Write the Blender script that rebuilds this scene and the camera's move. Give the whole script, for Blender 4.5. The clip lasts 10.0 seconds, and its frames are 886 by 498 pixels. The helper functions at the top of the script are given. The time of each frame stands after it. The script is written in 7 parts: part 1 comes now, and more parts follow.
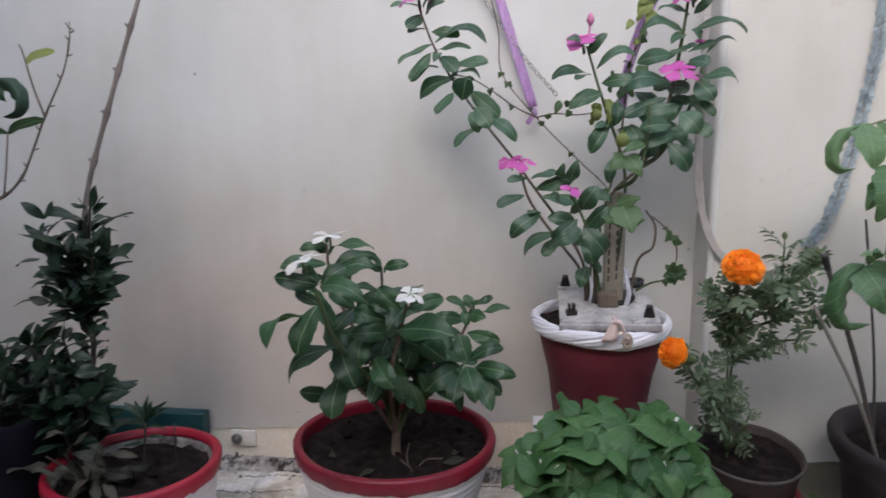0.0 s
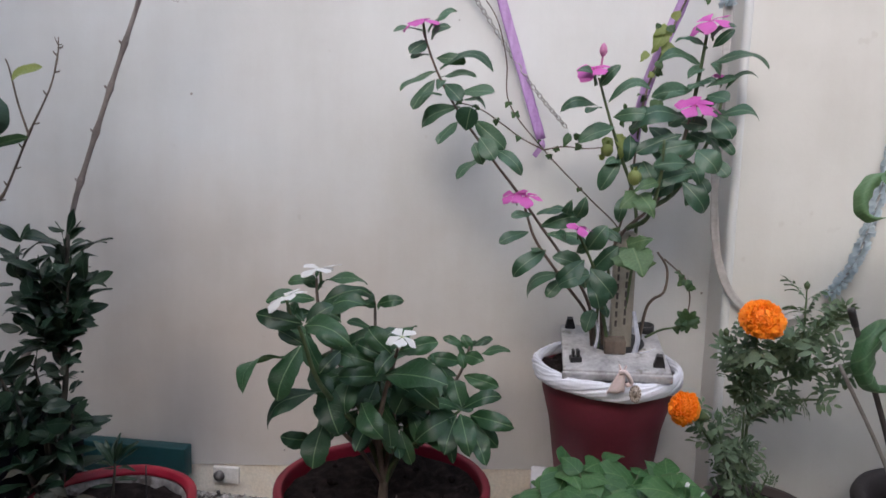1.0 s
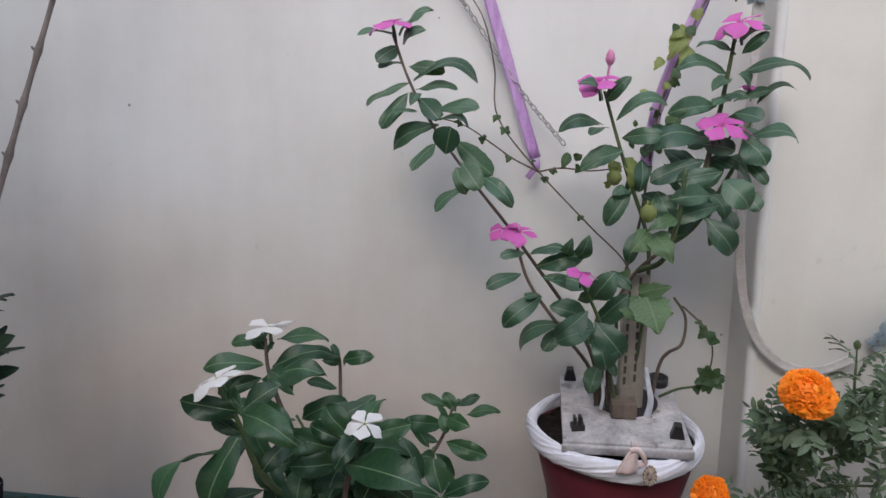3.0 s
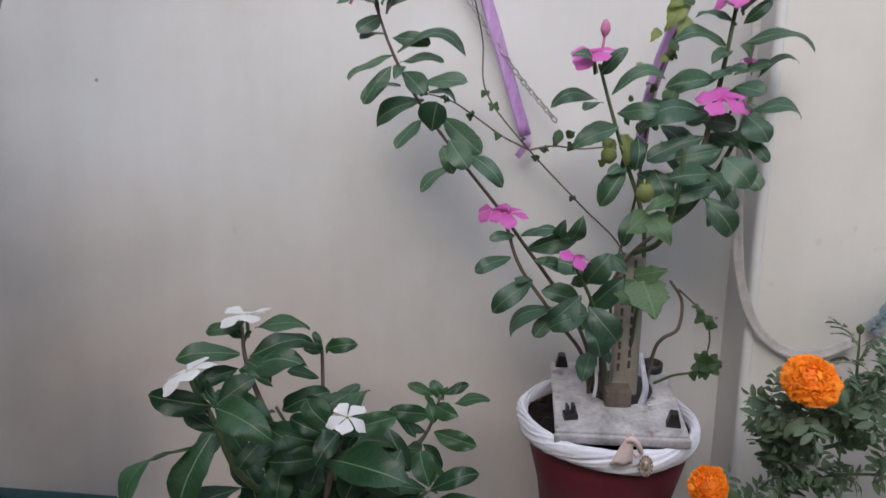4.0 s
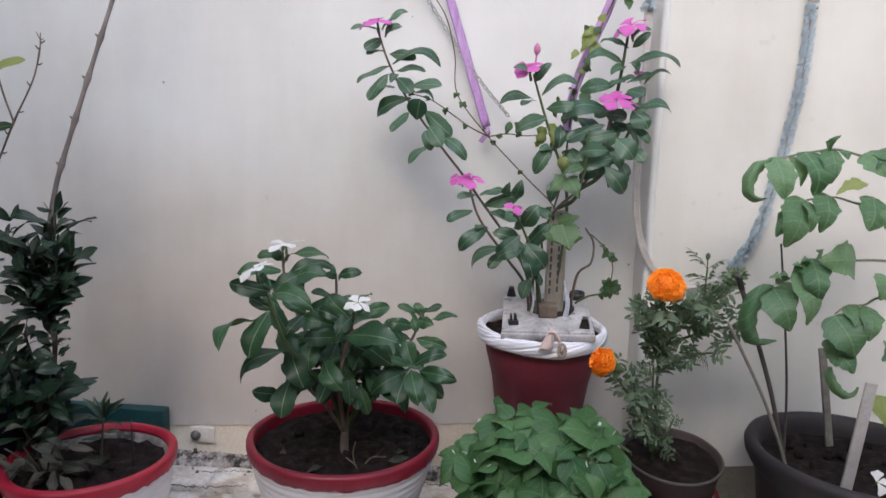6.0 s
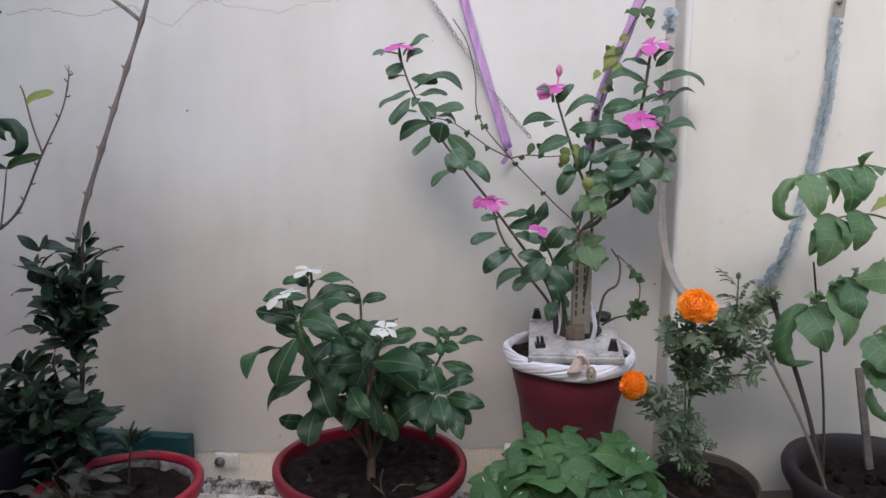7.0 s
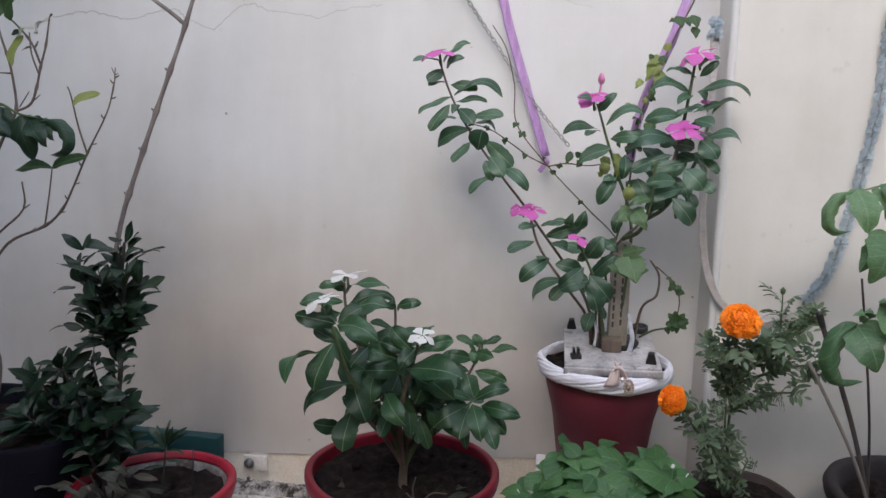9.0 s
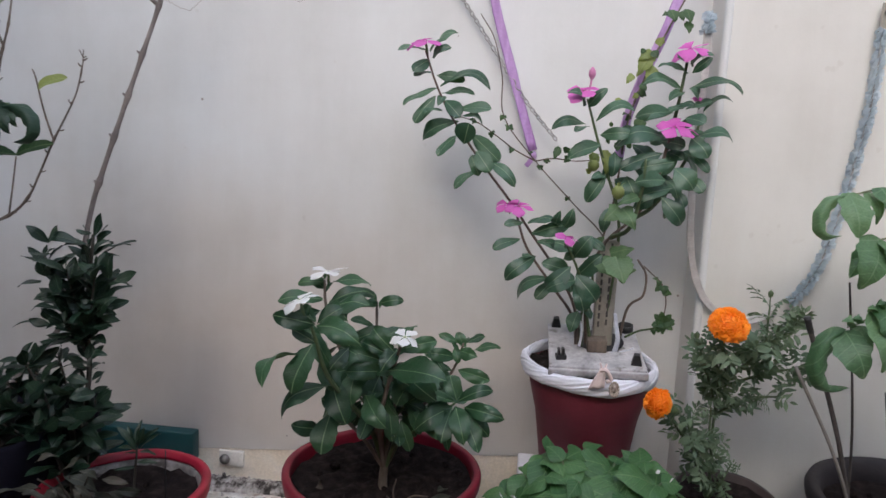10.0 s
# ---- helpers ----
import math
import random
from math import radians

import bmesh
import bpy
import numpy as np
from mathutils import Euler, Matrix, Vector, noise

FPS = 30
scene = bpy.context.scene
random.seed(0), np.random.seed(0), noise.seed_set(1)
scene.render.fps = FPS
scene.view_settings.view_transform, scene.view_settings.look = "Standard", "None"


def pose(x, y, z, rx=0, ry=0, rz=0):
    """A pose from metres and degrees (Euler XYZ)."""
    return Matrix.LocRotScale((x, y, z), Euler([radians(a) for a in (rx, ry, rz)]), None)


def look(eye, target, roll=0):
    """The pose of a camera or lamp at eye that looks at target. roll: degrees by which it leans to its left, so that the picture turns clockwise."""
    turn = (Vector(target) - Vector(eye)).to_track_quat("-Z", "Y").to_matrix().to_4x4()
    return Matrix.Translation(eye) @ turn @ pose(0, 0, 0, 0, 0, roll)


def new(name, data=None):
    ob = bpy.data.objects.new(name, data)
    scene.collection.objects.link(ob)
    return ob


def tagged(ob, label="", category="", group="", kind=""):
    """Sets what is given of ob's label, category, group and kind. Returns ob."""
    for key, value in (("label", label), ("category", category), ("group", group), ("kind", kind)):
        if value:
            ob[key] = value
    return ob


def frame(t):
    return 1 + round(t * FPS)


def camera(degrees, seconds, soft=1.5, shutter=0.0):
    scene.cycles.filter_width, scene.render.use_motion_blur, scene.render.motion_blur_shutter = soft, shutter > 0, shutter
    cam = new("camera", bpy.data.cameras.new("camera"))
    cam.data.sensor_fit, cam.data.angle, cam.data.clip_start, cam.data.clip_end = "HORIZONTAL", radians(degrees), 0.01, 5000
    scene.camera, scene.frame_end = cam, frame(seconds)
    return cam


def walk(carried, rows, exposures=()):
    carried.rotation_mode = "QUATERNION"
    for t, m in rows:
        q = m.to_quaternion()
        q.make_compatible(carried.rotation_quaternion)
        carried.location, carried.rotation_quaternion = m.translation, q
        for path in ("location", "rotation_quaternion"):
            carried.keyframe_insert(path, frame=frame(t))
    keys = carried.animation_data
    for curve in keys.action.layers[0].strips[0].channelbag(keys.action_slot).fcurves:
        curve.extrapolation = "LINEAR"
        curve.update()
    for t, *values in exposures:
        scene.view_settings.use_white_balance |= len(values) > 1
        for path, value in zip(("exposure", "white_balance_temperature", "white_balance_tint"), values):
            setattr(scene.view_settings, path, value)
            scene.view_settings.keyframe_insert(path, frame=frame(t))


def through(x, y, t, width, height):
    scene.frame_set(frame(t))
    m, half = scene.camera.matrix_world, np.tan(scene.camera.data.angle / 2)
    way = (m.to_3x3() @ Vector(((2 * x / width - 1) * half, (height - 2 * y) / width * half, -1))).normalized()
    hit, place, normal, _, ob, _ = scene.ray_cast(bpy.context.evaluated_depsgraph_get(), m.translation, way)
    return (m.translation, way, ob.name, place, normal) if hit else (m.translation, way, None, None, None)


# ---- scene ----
cam = camera(70.3, 10.0, soft=1.5, shutter=0.3)
# seconds; x, y, z; turn about x, y, z in degrees
ROWS = [
    (0, 0.0000, 0.0000, 0.6245, 82.03, -0.03, 6.41),
    (0.2, 0.0024, 0.0072, 0.6250, 83.36, -0.59, 4.75),
    (0.5, -0.0028, 0.0194, 0.6282, 86.44, -1.27, 5.99),
    (0.7, 0.0053, 0.0389, 0.6378, 86.53, -1.29, 6.99),
    (1, 0.0066, 0.0619, 0.6391, 84.07, -1.80, 7.29),
    (1.2, 0.0008, 0.0741, 0.6400, 83.40, -1.61, 6.98),
    (1.5, 0.0006, 0.0821, 0.6511, 83.70, -1.71, 7.54),
    (1.7, 0.0037, 0.0798, 0.6538, 83.98, -2.18, 6.84),
    (2, 0.0015, 0.0956, 0.6702, 83.45, -1.86, 6.38),
    (2.2, 0.0018, 0.1165, 0.6795, 83.00, -2.30, 6.47),
    (2.5, -0.0015, 0.1697, 0.6977, 83.30, -2.03, 6.79),
    (2.7, 0.0042, 0.2011, 0.7016, 82.88, -1.69, 6.77),
    (3.8, 0.0096, 0.2517, 0.7119, 82.27, -0.83, 6.55),
    (4, 0.0028, 0.2669, 0.7003, 80.99, -1.26, 5.46),
    (4.2, 0.0067, 0.2847, 0.7215, 79.82, -1.42, 6.19),
    (4.5, 0.0042, 0.2683, 0.6728, 80.86, -1.25, 7.99),
    (4.7, 0.0168, 0.1940, 0.6541, 80.56, -2.01, 8.03),
    (5, 0.0362, 0.0906, 0.6056, 78.68, -2.01, 11.82),
    (5.2, 0.0405, 0.0416, 0.5949, 79.23, -0.62, 12.70),
    (5.5, 0.0438, -0.0096, 0.6150, 80.01, -0.66, 8.92),
    (5.7, 0.0511, -0.0366, 0.6245, 81.36, -1.45, 5.50),
    (6, 0.0522, -0.0547, 0.6510, 82.15, -1.86, 4.67),
    (6.2, 0.0389, -0.0539, 0.6592, 82.78, -1.09, 5.87),
    (7.3, 0.0346, -0.0450, 0.6578, 83.82, -0.62, 6.00),
    (7.5, 0.0342, -0.0419, 0.6598, 83.76, -0.57, 6.30),
    (8, 0.0253, -0.0375, 0.6609, 83.29, -1.28, 6.52),
    (8.5, 0.0160, -0.0389, 0.6663, 84.19, -1.44, 7.18),
    (9, 0.0067, -0.0459, 0.6608, 84.18, -1.88, 7.88),
    (9.5, 0.0093, -0.0463, 0.6607, 83.65, -1.68, 8.04),
    (10, -0.0040, -0.0153, 0.6793, 82.74, -2.84, 6.19),
]
walk(cam, [(t, pose(x, y, z, a, b, c)) for t, x, y, z, a, b, c in ROWS],
     [(t, 1.16 + e, 6190, 10) for t, e in ((0, 0.0), (2.0, -0.02), (2.5, -0.08), (4.0, -0.14), (4.5, -0.16), (5.0, 0.08), (5.5, 0.31), (6.0, 0.22), (7.5, 0.0), (10, 0.0))])

# ---- light ----
world = bpy.data.worlds.new("sky")
scene.world = world
world.use_nodes = True
wn, wl = world.node_tree.nodes, world.node_tree.links
sky = wn.new("ShaderNodeTexSky")
sky.sky_type, sky.sun_disc = "NISHITA", False
sky.sun_elevation, sky.sun_rotation = radians(40), radians(190)
sky.air_density, sky.dust_density = 1.0, 2.5
wl.new(sky.outputs[0], wn["Background"].inputs[0])
wn["Background"].inputs[1].default_value = 0.15
sun = new("sun", bpy.data.lights.new("sun", "SUN"))
sun.data.energy, sun.data.angle, sun.data.color = 0.95, radians(165), (1.0, 0.985, 0.975)
sun.matrix_basis = look((-0.5, -2.3, 3.3), (0, 1.2, 0.3))


# ---- building blocks ----
def mesh_of(name, bm, material=None, smooth=True):
    me = bpy.data.meshes.new(name)
    bm.normal_update()
    bm.to_mesh(me)
    bm.free()
    if smooth:
        me.polygons.foreach_set("use_smooth", [True] * len(me.polygons))
    if material:
        me.materials.append(material)
    return me


def thing(name, loc, label, category, group="", kind=""):
    ob = new(name)
    ob.empty_display_size = 0.05
    ob.location = loc
    return tagged(ob, label, category, group, kind)


def part(name, geo, material, parent, label="", m=None, smooth=True):
    """One mesh under a thing (in world places) or under a part (in the part's own places)."""
    me = geo if isinstance(geo, bpy.types.Mesh) else mesh_of(name, geo, material, smooth)
    ob = new(name, me)
    ob.parent = parent
    if parent.type == "EMPTY":
        ob.matrix_parent_inverse = Matrix.Translation(-parent.location)
    if m is not None:
        ob.matrix_basis = m
    return tagged(ob, label)


def single(name, geo, material, label, category, m=None, smooth=True, kind="", group=""):
    me = geo if isinstance(geo, bpy.types.Mesh) else mesh_of(name, geo, material, smooth)
    ob = new(name, me)
    if m is not None:
        ob.matrix_basis = m
    return tagged(ob, label, category, group, kind)


def spline(points, n=6):
    """Catmull-Rom through the points, n steps a span."""
    p = [Vector(q) for q in points]
    if len(p) == 2:
        return [p[0].lerp(p[1], i / n) for i in range(n + 1)]
    p = [2 * p[0] - p[1]] + p + [2 * p[-1] - p[-2]]
    out = []
    for a, b, c, d in zip(p, p[1:], p[2:], p[3:]):
        for i in range(n):
            t = i / n
            out.append(0.5 * (2 * b + (c - a) * t + (2 * a - 5 * b + 4 * c - d) * t * t + (3 * b - a - 3 * c + d) * t ** 3))
    return out + [p[-2]]


def tube(bm, path, r0, r1, seg=8, flat=1.0, knots=()):
    """A swept tube along path from radius r0 to r1; knots: places (0 to 1) of swollen nodes."""
    rings, n = [], len(path)
    side = Vector((1, 0, 0))
    for i, p in enumerate(path):
        d = (path[min(i + 1, n - 1)] - path[max(i - 1, 0)]).normalized()
        side = (side - d * side.dot(d)).normalized() if abs(side.dot(d)) < 0.99 else d.orthogonal().normalized()
        up = d.cross(side)
        f = i / (n - 1)
        r = r0 + (r1 - r0) * f
        r *= 1 + sum(0.55 * math.exp(-((f - k) * (n - 1) / 0.8) ** 2) for k in knots)
        rings.append([bm.verts.new(p + r * (math.cos(a) * side + math.sin(a) * up * flat)) for a in [2 * math.pi * k / seg for k in range(seg)]])
    for a, b in zip(rings, rings[1:]):
        for k in range(seg):
            bm.faces.new((a[k], a[(k + 1) % seg], b[(k + 1) % seg], b[k]))
    bm.faces.new(rings[0][::-1])
    bm.faces.new(rings[-1])
    return bm


def lathe(profile, seg=56, wobble=0.0, cx=0, cy=0, seed=0.0):
    """A turned form about a vertical line at cx, cy from (radius, height) pairs."""
    bm = bmesh.new()
    rings = []
    for r, z in profile:
        ring = []
        for k in range(seg):
            a = 2 * math.pi * k / seg
            w = wobble * noise.noise((math.cos(a) * 1.6 + seed, math.sin(a) * 1.6, z * 9 + seed))
            q = r + w if r > 0.001 else r
            ring.append(bm.verts.new((cx + q * math.cos(a), cy + q * math.sin(a), z + w * 0.5)))
        rings.append(ring)
    for a, b in zip(rings, rings[1:]):
        for k in range(seg):
            bm.faces.new((a[k], a[(k + 1) % seg], b[(k + 1) % seg], b[k]))
    shut = profile[0] == profile[-1]
    if profile[0][0] > 0.001 and not shut:
        bm.faces.new(rings[0][::-1])
    if profile[-1][0] > 0.001 and not shut:
        bm.faces.new(rings[-1])
    bmesh.ops.remove_doubles(bm, verts=bm.verts, dist=1e-6)
    bmesh.ops.recalc_face_normals(bm, faces=bm.faces)
    return bm


def box(x0, y0, z0, x1, y1, z1, bevel=0.0, segments=2):
    bm = bmesh.new()
    bmesh.ops.create_cube(bm, size=1, matrix=Matrix.Translation(((x0 + x1) / 2, (y0 + y1) / 2, (z0 + z1) / 2)) @ Matrix.Diagonal((x1 - x0, y1 - y0, z1 - z0, 1)))
    if bevel:
        bmesh.ops.bevel(bm, geom=bm.edges[:], offset=bevel, segments=segments, affect="EDGES", profile=0.6)
    return bm


def join(bm, other):
    """Adds the geometry of other to bm and frees it."""
    me = bpy.data.meshes.new("join")
    other.to_mesh(me)
    other.free()
    bm.from_mesh(me)
    bpy.data.meshes.remove(me)
    return bm


# ---- materials ----
def shader(name):
    mat = bpy.data.materials.new(name)
    mat.use_nodes = True
    nt = mat.node_tree
    return mat, nt.nodes, nt.links, nt.nodes["Principled BSDF"]


def ramp(nodes, stops):
    r = nodes.new("ShaderNodeValToRGB")
    e = r.color_ramp.elements
    while len(e) < len(stops):
        e.new(0.5)
    for el, (pos, col) in zip(e, stops):
        el.position, el.color = pos, (*col, 1)
    return r


def tex(nodes, links, scale, detail=4, rough=0.6, stretch=None, coords="Object"):
    n = nodes.new("ShaderNodeTexNoise")
    n.inputs["Scale"].default_value, n.inputs["Detail"].default_value, n.inputs["Roughness"].default_value = scale, detail, rough
    c = nodes.new("ShaderNodeTexCoord")
    src = c.outputs[coords]
    if stretch:
        mp = nodes.new("ShaderNodeMapping")
        mp.inputs["Scale"].default_value = stretch
        links.new(src, mp.inputs[0])
        src = mp.outputs[0]
    links.new(src, n.inputs["Vector"])
    return n


def mix(nodes, links, fac, a, b, mode="MIX"):
    m = nodes.new("ShaderNodeMix")
    m.data_type, m.blend_type = "RGBA", mode
    for sock, v in ((m.inputs[0], fac), (m.inputs[6], a), (m.inputs[7], b)):
        if isinstance(v, (int, float)):
            sock.default_value = v
        elif isinstance(v, tuple):
            sock.default_value = (*v, 1)
        else:
            links.new(v, sock)
    return m.outputs[2]


def bump(nodes, links, height, strength, dist, bsdf):
    b = nodes.new("ShaderNodeBump")
    b.inputs["Strength"].default_value, b.inputs["Distance"].default_value = strength, dist
    links.new(height, b.inputs["Height"])
    links.new(b.outputs[0], bsdf.inputs["Normal"])


def surface(name, colours, scale=30, rough=(0.5, 0.7), metal=0.0, relief=0.3, depth=0.002, stretch=None, fine=200, spots=None, grain=0.6):
    """A two-scale surface: colours over a broad noise, a finer one for grain and relief."""
    mat, n, l, p = shader(name)
    a, b = tex(n, l, scale, 5, 0.6, stretch=stretch), tex(n, l, fine, 3, 0.6)
    k = len(colours) - 1
    r = ramp(n, [(0.3 + 0.4 * i / max(k, 1), c) for i, c in enumerate(colours)])
    l.new(a.outputs[0], r.inputs[0])
    g = ramp(n, [(0.3, (1 - 0.18 * grain,) * 3), (0.7, (1 + 0.1 * grain,) * 3)])
    l.new(b.outputs[0], g.inputs[0])
    col = mix(n, l, 1.0, r.outputs[0], g.outputs[0], "MULTIPLY")
    if spots:
        s = tex(n, l, spots[0], 4, 0.65)
        sr = ramp(n, [(spots[1], (0, 0, 0)), (spots[1] + 0.08, (1, 1, 1))])
        l.new(s.outputs[0], sr.inputs[0])
        col = mix(n, l, sr.outputs[0], col, spots[2])
    l.new(col, p.inputs["Base Color"])
    rr = n.new("ShaderNodeMapRange")
    rr.inputs["To Min"].default_value, rr.inputs["To Max"].default_value = rough
    l.new(b.outputs[0], rr.inputs[0])
    l.new(rr.outputs[0], p.inputs["Roughness"])
    p.inputs["Metallic"].default_value = metal
    if relief:
        bump(n, l, mix(n, l, 0.5, a.outputs[1], b.outputs[1]), relief, depth, p)
    return mat


def leaf_material(name, dark, light, vein, vein_width=0.018, vein_mix=0.6, rough=0.42, side=0.35, through=0.18, waves=16.0, quilt=0.3, wither=None, gloss=0.42):
    """A leaf that runs along its own y from 0 to 1, with a midrib and side veins."""
    mat, n, l, p = shader(name)
    co = n.new("ShaderNodeTexCoord")
    sep = n.new("ShaderNodeSeparateXYZ")
    l.new(co.outputs["Object"], sep.inputs[0])

    def math_node(op, a, b=None):
        m = n.new("ShaderNodeMath")
        m.operation = op
        for sock, v in zip(m.inputs, (a, b)):
            if isinstance(v, (int, float)):
                sock.default_value = v
            elif v is not None:
                l.new(v, sock)
        return m.outputs[0]

    ax = math_node("ABSOLUTE", sep.outputs[0])
    rib = n.new("ShaderNodeMapRange")
    rib.interpolation_type = "SMOOTHSTEP"
    rib.inputs["From Min"].default_value, rib.inputs["From Max"].default_value = vein_width, vein_width * 0.35
    l.new(ax, rib.inputs[0])
    wave = math_node("SINE", math_node("MULTIPLY", math_node("SUBTRACT", sep.outputs[1], math_node("MULTIPLY", ax, 0.9)), waves * 2 * math.pi / 2))
    wv = n.new("ShaderNodeMapRange")
    wv.inputs["From Min"].default_value, wv.inputs["From Max"].default_value = 0.86, 1.0
    l.new(wave, wv.inputs[0])
    info = n.new("ShaderNodeObjectInfo")
    noise_a, noise_b = tex(n, l, 3.0, 3), tex(n, l, 28, 3)
    tone = math_node("ADD", math_node("MULTIPLY", info.outputs["Random"], 0.62), math_node("MULTIPLY", noise_a.outputs[0], 0.38))
    r = ramp(n, [(0.15, dark), (0.85, light)])
    l.new(tone, r.inputs[0])
    g = ramp(n, [(0.3, (0.8, 0.8, 0.8)), (0.7, (1.12, 1.12, 1.12))])
    l.new(noise_b.outputs[0], g.inputs[0])
    col = mix(n, l, 1.0, r.outputs[0], g.outputs[0], "MULTIPLY")
    if wither:
        wr = ramp(n, [(wither[0], (0, 0, 0)), (wither[0] + 0.12, (1, 1, 1))])
        l.new(math_node("ADD", math_node("MULTIPLY", noise_a.outputs[0], 0.5), math_node("MULTIPLY", info.outputs["Random"], 0.5)), wr.inputs[0])
        col = mix(n, l, wr.outputs[0], col, wither[1])
    col = mix(n, l, math_node("MULTIPLY", wv.outputs[0], side * 0.45), col, vein)
    col = mix(n, l, math_node("MULTIPLY", rib.outputs[0], vein_mix), col, vein)
    l.new(col, p.inputs["Base Color"])
    p.inputs["Roughness"].default_value = rough
    p.inputs["Specular IOR Level"].default_value = gloss
    hgt = math_node("SUBTRACT", math_node("MULTIPLY", noise_b.outputs[0], 0.4), math_node("ADD", math_node("MULTIPLY", wv.outputs[0], quilt), rib.outputs[0]))
    bump(n, l, hgt, 0.35, 0.002, p)
    tr = n.new("ShaderNodeBsdfTranslucent")
    l.new(mix(n, l, 1.0, col, (0.9, 1.0, 0.5), "MULTIPLY"), tr.inputs[0])
    ms = n.new("ShaderNodeMixShader")
    ms.inputs[0].default_value = through
    l.new(p.outputs[0], ms.inputs[1])
    l.new(tr.outputs[0], ms.inputs[2])
    l.new(ms.outputs[0], n["Material Output"].inputs[0])
    return mat


def petal_material(name, inner, outer, throat, through=0.25):
    mat, n, l, p = shader(name)
    co = n.new("ShaderNodeTexCoord")
    sep = n.new("ShaderNodeSeparateXYZ")
    l.new(co.outputs["Object"], sep.inputs[0])
    r = ramp(n, [(0.03, throat), (0.13, inner), (0.9, outer)])
    l.new(sep.outputs[1], r.inputs[0])
    s = tex(n, l, 9, 3, stretch=(6, 0.7, 1))
    g = ramp(n, [(0.3, (0.9, 0.9, 0.9)), (0.7, (1.04, 1.04, 1.04))])
    l.new(s.outputs[0], g.inputs[0])
    col = mix(n, l, 1.0, r.outputs[0], g.outputs[0], "MULTIPLY")
    l.new(col, p.inputs["Base Color"])
    p.inputs["Roughness"].default_value = 0.6
    tr = n.new("ShaderNodeBsdfTranslucent")
    l.new(col, tr.inputs[0])
    ms = n.new("ShaderNodeMixShader")
    ms.inputs[0].default_value = through
    l.new(p.outputs[0], ms.inputs[1])
    l.new(tr.outputs[0], ms.inputs[2])
    l.new(ms.outputs[0], n["Material Output"].inputs[0])
    return mat


def wall_paint(name, warm):
    """Old off-white wall paint: broad blotches, faint runs from above, scuffs, painted-in low shade, fine trowel
    relief.
    """
    mat, n, l, p = shader(name)
    broad, runs, grain = tex(n, l, 3.4, 6, 0.6), tex(n, l, 3.0, 4, 0.6, stretch=(4, 1, 0.5)), tex(n, l, 160, 4, 0.6)
    r = ramp(n, [(pos, tuple(c * w for c, w in zip(col, warm))) for pos, col in ((0.3, (0.605, 0.627, 0.638)), (0.55, (0.675, 0.703, 0.724)), (0.75, (0.706, 0.742, 0.772)))])
    l.new(broad.outputs[0], r.inputs[0])
    s = ramp(n, [(0.3, (0.955, 0.95, 0.945)), (0.65, (1.015, 1.015, 1.015))])
    l.new(runs.outputs[0], s.inputs[0])
    col = mix(n, l, 1.0, r.outputs[0], s.outputs[0], "MULTIPLY")
    spot = tex(n, l, 38, 2, 0.4)
    sr = ramp(n, [(0.735, (1, 1, 1)), (0.77, (0.72, 0.68, 0.64))])
    l.new(spot.outputs[0], sr.inputs[0])
    col = mix(n, l, 0.22, col, sr.outputs[0], "MULTIPLY")
    # low-left shade and warm bounce painted in as a tan patch, broad and ragged
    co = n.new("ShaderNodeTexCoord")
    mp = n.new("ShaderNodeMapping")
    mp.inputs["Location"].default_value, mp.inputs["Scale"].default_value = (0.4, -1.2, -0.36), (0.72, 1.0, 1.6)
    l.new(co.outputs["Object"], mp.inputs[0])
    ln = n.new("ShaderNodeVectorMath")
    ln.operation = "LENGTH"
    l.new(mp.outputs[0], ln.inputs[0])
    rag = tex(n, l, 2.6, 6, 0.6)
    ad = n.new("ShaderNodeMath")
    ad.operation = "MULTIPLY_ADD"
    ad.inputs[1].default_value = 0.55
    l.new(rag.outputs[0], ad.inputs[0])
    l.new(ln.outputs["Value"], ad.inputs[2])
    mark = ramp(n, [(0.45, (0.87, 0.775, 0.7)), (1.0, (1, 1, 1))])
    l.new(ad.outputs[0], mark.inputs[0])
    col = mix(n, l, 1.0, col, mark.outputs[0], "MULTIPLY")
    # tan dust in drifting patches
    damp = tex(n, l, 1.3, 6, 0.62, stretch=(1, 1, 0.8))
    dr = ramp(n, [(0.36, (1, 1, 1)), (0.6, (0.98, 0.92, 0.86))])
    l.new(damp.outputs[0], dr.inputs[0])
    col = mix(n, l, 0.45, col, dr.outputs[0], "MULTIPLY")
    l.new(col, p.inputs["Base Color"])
    p.inputs["Roughness"].default_value = 0.62
    bump(n, l, mix(n, l, 0.35, grain.outputs[1], broad.outputs[1]), 0.15, 0.003, p)
    return mat


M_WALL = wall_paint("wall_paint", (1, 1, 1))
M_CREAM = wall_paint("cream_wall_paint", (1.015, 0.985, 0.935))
M_CRACK = surface("crack_dirt", [(0.28, 0.26, 0.25), (0.45, 0.42, 0.4)], 40, relief=0)
M_FLOOR = surface("whitewashed_concrete", [(0.52, 0.43, 0.35), (0.78, 0.73, 0.66), (0.9, 0.88, 0.86)], 17, (0.7, 0.9), relief=0.9, depth=0.006, fine=90, grain=1.0, spots=(28, 0.585, (0.4, 0.31, 0.24)))
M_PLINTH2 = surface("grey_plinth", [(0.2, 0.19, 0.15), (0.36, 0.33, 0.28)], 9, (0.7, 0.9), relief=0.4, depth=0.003)
